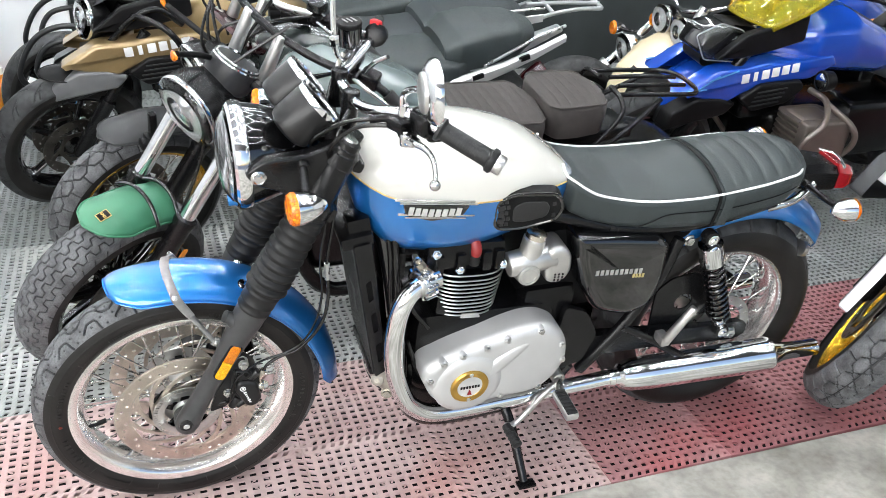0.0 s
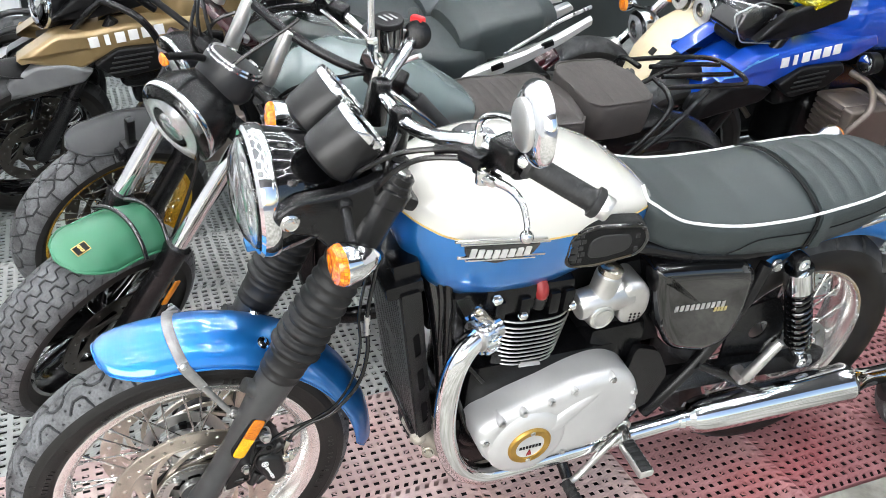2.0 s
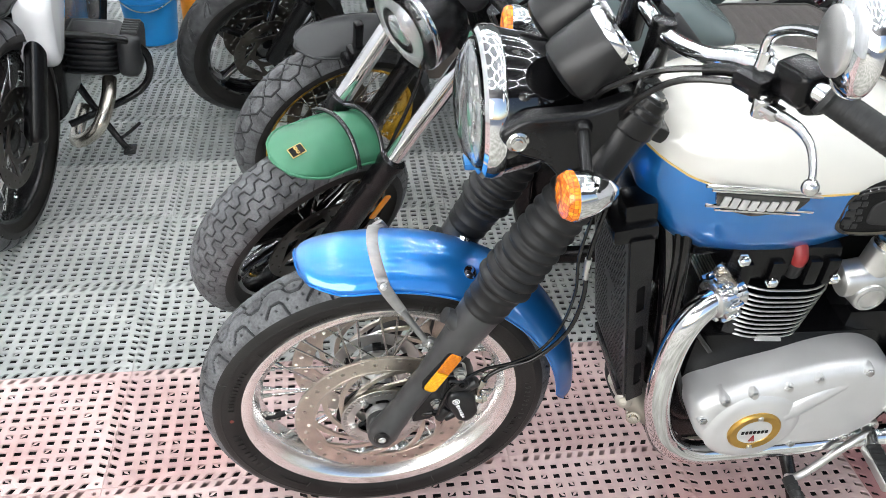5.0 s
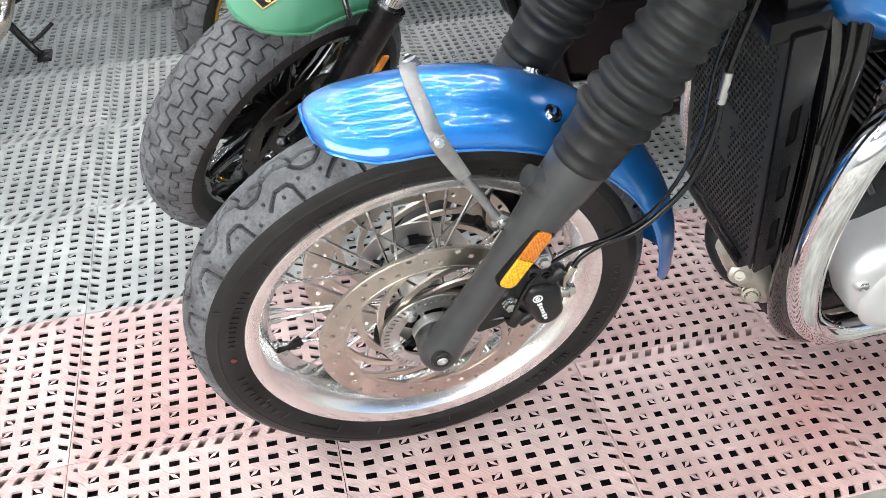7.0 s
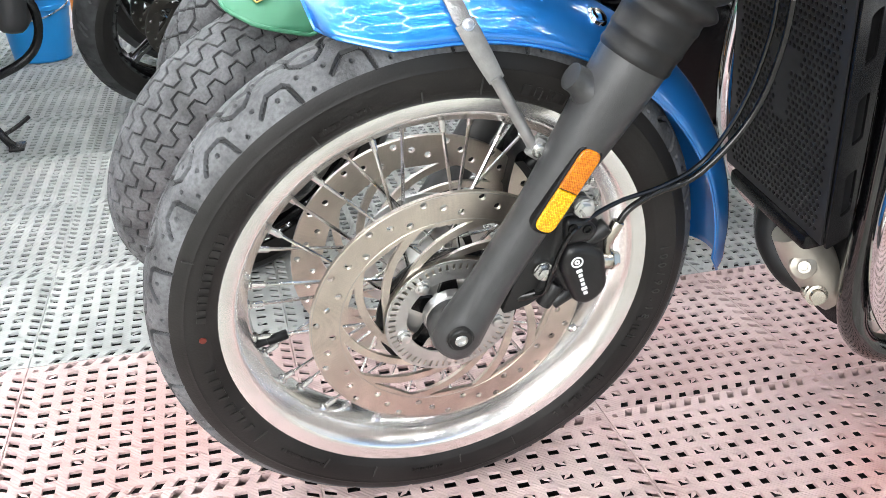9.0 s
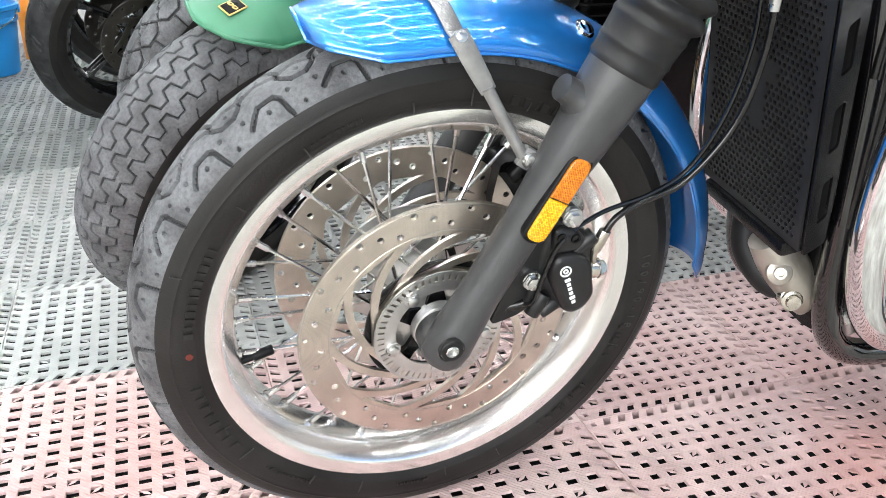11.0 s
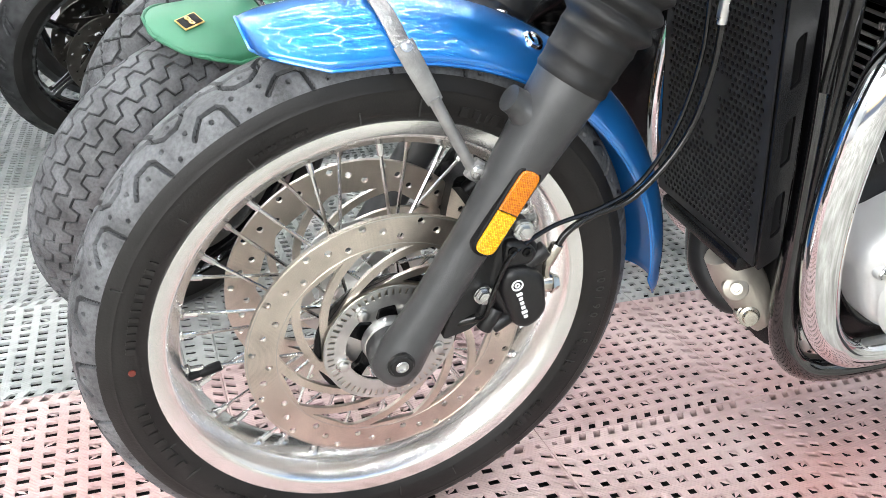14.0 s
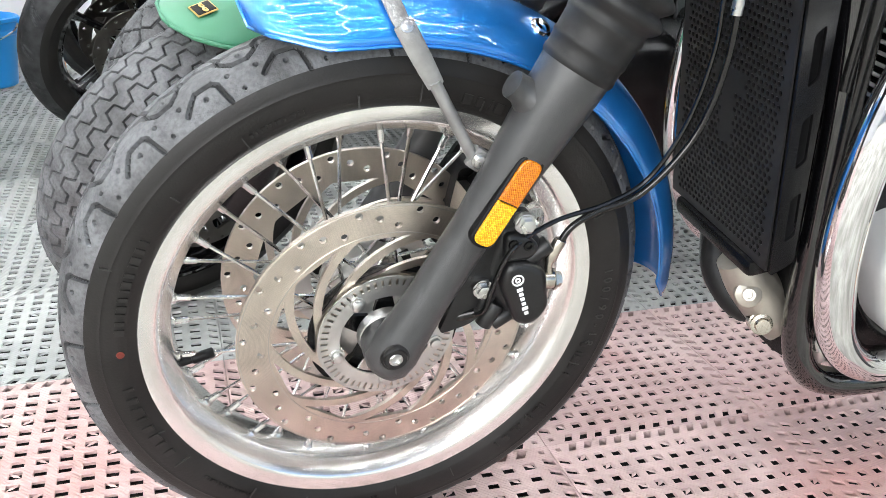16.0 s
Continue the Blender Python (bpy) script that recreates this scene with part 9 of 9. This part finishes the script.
mass(b9, "crankcase", [((0.1, 0, 0.42), (0.45, 0.28, 0.34))], ENGINE_BLACK, "black engine")
wheel(b9, Matrix.Translation((-0.5, 0, 0.30)), 0.30, 0.12, 0.22, sport_cuts, GLOSS_BLACK, "cast", 5, 200, 30, None, 0.14, label="black front wheel")
fork(b9, (-0.5, 0.31), (-0.22, 0.90), 0.5, None, GOLD_RIM)
wheel(b9, Matrix.Translation((0.85, 0, 0.30)), 0.30, 0.16, 0.21, sport_cuts, GLOSS_BLACK, "cast", 5, 200, 30, None, 0, "rear_wheel")
cushion(b9, [0.35, 0.5, 0.8, 1.0], [0.1, 0.14, 0.13, 0.08], [0.80, 0.78, 0.82, 0.84], [0.68, 0.66, 0.7, 0.74], SEAT, "dark seat")

# -- black tourer behind the bronze one, with tubular pannier rails
b10 = thing("motorcycle", "black touring motorcycle with tubular pannier rails", "motorcycle", ROW, pose(-0.1, 2.55, 0, LEAN, 0, 0))
wheel(b10, Matrix.Translation((-0.22, 0, 0.30)), 0.30, 0.13, 0.215, sport_cuts, GLOSS_BLACK, "cast", 5, 400, 50, TREAD_DARK, 0.14, label="black front wheel")
for sy in (-1, 1):
    pipes(b10, "pannier_rail", [[(-0.36, sy * 0.2, 0.42), (-0.40, sy * 0.2, 0.50), (-0.33, sy * 0.2, 0.64), (-0.22, sy * 0.2, 0.70), (-0.08, sy * 0.2, 0.69)], [(-0.30, sy * 0.2, 0.44), (-0.33, sy * 0.2, 0.52), (-0.27, sy * 0.2, 0.62), (-0.12, sy * 0.2, 0.65)]], 0.012, DARK_GREY, "grey tubular rail")
fork(b10, (-0.22, 0.31), (0.06, 0.85), 0.45, None, SATIN_BLACK)
mass(b10, "crankcase", [((0.4, 0, 0.40), (0.45, 0.3, 0.34)), ((0.3, 0, 0.62), (0.4, 0.26, 0.2)), ((0.9, 0, 0.55), (0.6, 0.24, 0.2))], ENGINE_BLACK, "black engine")
loft_body(b10, "fuel_tank", [(0.05, 0.05, 0.70, 0.80), (0.2, 0.15, 0.66, 0.86), (0.45, 0.16, 0.64, 0.86), (0.65, 0.1, 0.64, 0.74)], GLOSS_BLACK, "gloss black fuel tank")
cushion(b10, [0.6, 0.8, 1.2, 1.4], [0.1, 0.16, 0.15, 0.1], [0.74, 0.70, 0.74, 0.76], [0.6, 0.58, 0.6, 0.64], SEAT, "black seat")
wheel(b10, Matrix.Translation((1.2, 0, 0.30)), 0.30, 0.16, 0.21, sport_cuts, GLOSS_BLACK, "cast", 5, 200, 30, None, 0, "rear_wheel")

# -- white boxer scrambler that faces out of the room; x is its length, front towards the camera
b11 = thing("motorcycle", "white and black boxer scrambler with knobbly tyres on its side stand", "motorcycle", ROW, pose(-1.02, 1.09, 0, 6, 0, 94))
wheel(b11, Matrix.Translation((0.0, 0, 0.325)) @ Matrix.Rotation(radians(-10), 4, "Z"), 0.325, 0.135, 0.235, knobs, SATIN_BLACK, "wire", 0, 900, 80, TREAD, 0.14, label="black wire front wheel with a knobbly tyre")
shell("front_fender", 0.06, 0.33, 0.40, 118, 62, 0.075, 0.045, MATT_BLACK, b11, "black front fender", taper=0.0)
fork(b11, (0.0, 0.33), (0.27, 0.86), 0.45, None, CHROME_DULL)
for sy in (-1, 1):
    bm = B()
    o = rounded([(0.07, 0.66), (0.10, 0.52), (0.16, 0.46), (0.24, 0.48), (0.32, 0.62), (0.34, 0.78), (0.14, 0.80)], 0.035, 5)
    pillow(bm, o, sy * 0.06, sy * 0.155, 0.03)
    part("side_fairing", bm, PALE_WHITE, b11, "white side fairing")
    finned(b11, (0.42, sy * 0.20, 0.44), (0.18, 0.17, 0.13), 7, DARK_GREY)
    bm = B()
    box(bm, (0.42, sy * 0.315, 0.445), (0.19, 0.07, 0.135), 0.03, None, 3)
    cov = part("valve_cover", bm, DARK_GREY, b11, "dark grey ribbed valve cover")
    for k in range(6):
        bm = B()
        box(bm, (0.36 + 0.022 * k, sy * 0.315, 0.514), (0.008, 0.05, 0.012), 0.002)
        part("cover_rib", bm, DARK_GREY, cov)
    pipes(b11, "exhaust_header", [[(0.36, sy * 0.25, 0.36), (0.29, sy * 0.25, 0.32), (0.25, sy * 0.22, 0.24), (0.33, sy * 0.14, 0.16), (0.6, sy * 0.12, 0.15)]], 0.022, TITAN, "heat stained exhaust header", 18)
    pipes(b11, "engine_guard", [[(0.30, sy * 0.12, 0.52), (0.33, sy * 0.30, 0.50), (0.40, sy * 0.365, 0.42), (0.42, sy * 0.33, 0.30), (0.36, sy * 0.12, 0.20)]], 0.0115, SATIN_BLACK, "black engine guard")
bm = B()
tube(bm, [(0.62, -0.10, 0.24, 0.013), (0.60, -0.16, 0.15, 0.012), (0.56, -0.24, 0.05, 0.011), (0.545, -0.265, 0.03, 0.011)], 0.012, 6, 12)
box(bm, (0.53, -0.275, 0.034), (0.07, 0.04, 0.010), 0.004, Matrix.Rotation(radians(-6), 4, "X"))
tube(bm, [(0.56, -0.235, 0.055), (0.60, -0.27, 0.07), (0.63, -0.30, 0.09)], 0.006)
part("side_stand", bm, SATIN_BLACK, b11, "black side stand on the mat")
mass(b11, "crankcase", [((0.45, 0, 0.40), (0.36, 0.26, 0.34)), ((0.75, 0, 0.45), (0.4, 0.22, 0.26)), ((0.3, 0, 0.62), (0.2, 0.16, 0.2))], ENGINE_BLACK, "black engine")
bm = B()
tube(bm, [(0.44, -0.40, 1.03), (0.38, -0.28, 1.09), (0.32, -0.12, 1.05), (0.31, 0, 1.04), (0.32, 0.12, 1.05), (0.38, 0.28, 1.09), (0.44, 0.40, 1.03)], 0.0115)
part("handlebar", bm, SATIN_BLACK, b11, "black handlebar")
round_light("headlight", (0.15, 0, 0.86), (-1, 0, 0), 0.09, 0.1, GLOSS_BLACK, b11, "black round headlight")
loft_body(b11, "fuel_tank", [(0.28, 0.05, 0.74, 0.84), (0.4, 0.15, 0.70, 0.95), (0.6, 0.16, 0.68, 0.95), (0.78, 0.1, 0.68, 0.82)], PALE_WHITE, "white fuel tank")
cushion(b11, [0.74, 0.9, 1.2, 1.45], [0.1, 0.15, 0.14, 0.1], [0.82, 0.80, 0.82, 0.84], [0.68, 0.68, 0.7, 0.74], BROWN, "brown seat")
wheel(b11, Matrix.Translation((1.40, 0, 0.325)), 0.325, 0.15, 0.225, knobs, SATIN_BLACK, "wire", 0, 300, 40, None, 0, "rear_wheel")

# ---- bucket and box at the back ----
bucket = thing("bucket", "bright blue plastic bucket standing on the mats", "bucket", m=pose(-0.875, 2.78, 0.0))
bm = B()
lathe(bm, [(0.0, 0.0), (0.0, 0.098), (0.004, 0.104), (0.19, 0.124), (0.195, 0.131), (0.208, 0.131), (0.212, 0.127), (0.235, 0.130), (0.240, 0.138), (0.252, 0.138), (0.255, 0.131), (0.25, 0.127), (0.02, 0.100), (0.012, 0.0)], (0, 0, 0), (0, 0, 1), 48)
part("body", bm, BUCKET_BLUE, bucket)
bm = B()
tube(bm, [(-0.137, 0, 0.235), (-0.12, -0.06, 0.205), (-0.06, -0.115, 0.175), (0.0, -0.132, 0.165), (0.06, -0.115, 0.175), (0.12, -0.06, 0.205), (0.137, 0, 0.235)], 0.003, 6, 8)
part("handle", bm, CHROME_DULL, bucket, "thin wire handle")
for sx in (-1, 1):
    bm = B()
    box(bm, (sx * 0.136, 0, 0.235), (0.012, 0.03, 0.03), 0.004)
    part("handle_lug", bm, BUCKET_BLUE, bucket)
crate = thing("plastic_jug", "orange and white plastic jug behind the bucket", "jug", m=pose(-0.70, 3.02, 0.0, 0, 0, 12))
bm = B()
lathe(bm, [(0, 0.07), (0.004, 0.078), (0.18, 0.078), (0.23, 0.06), (0.26, 0.03), (0.28, 0.028)], (0, 0, 0), (0, 0, 1), 28)
part("body", bm, ORANGE, crate)
bm = B()
lathe(bm, [(0.278, 0.032), (0.31, 0.032), (0.312, 0.0)], (0, 0, 0), (0, 0, 1), 20)
part("cap", bm, PALE_WHITE, crate, "white screw cap")
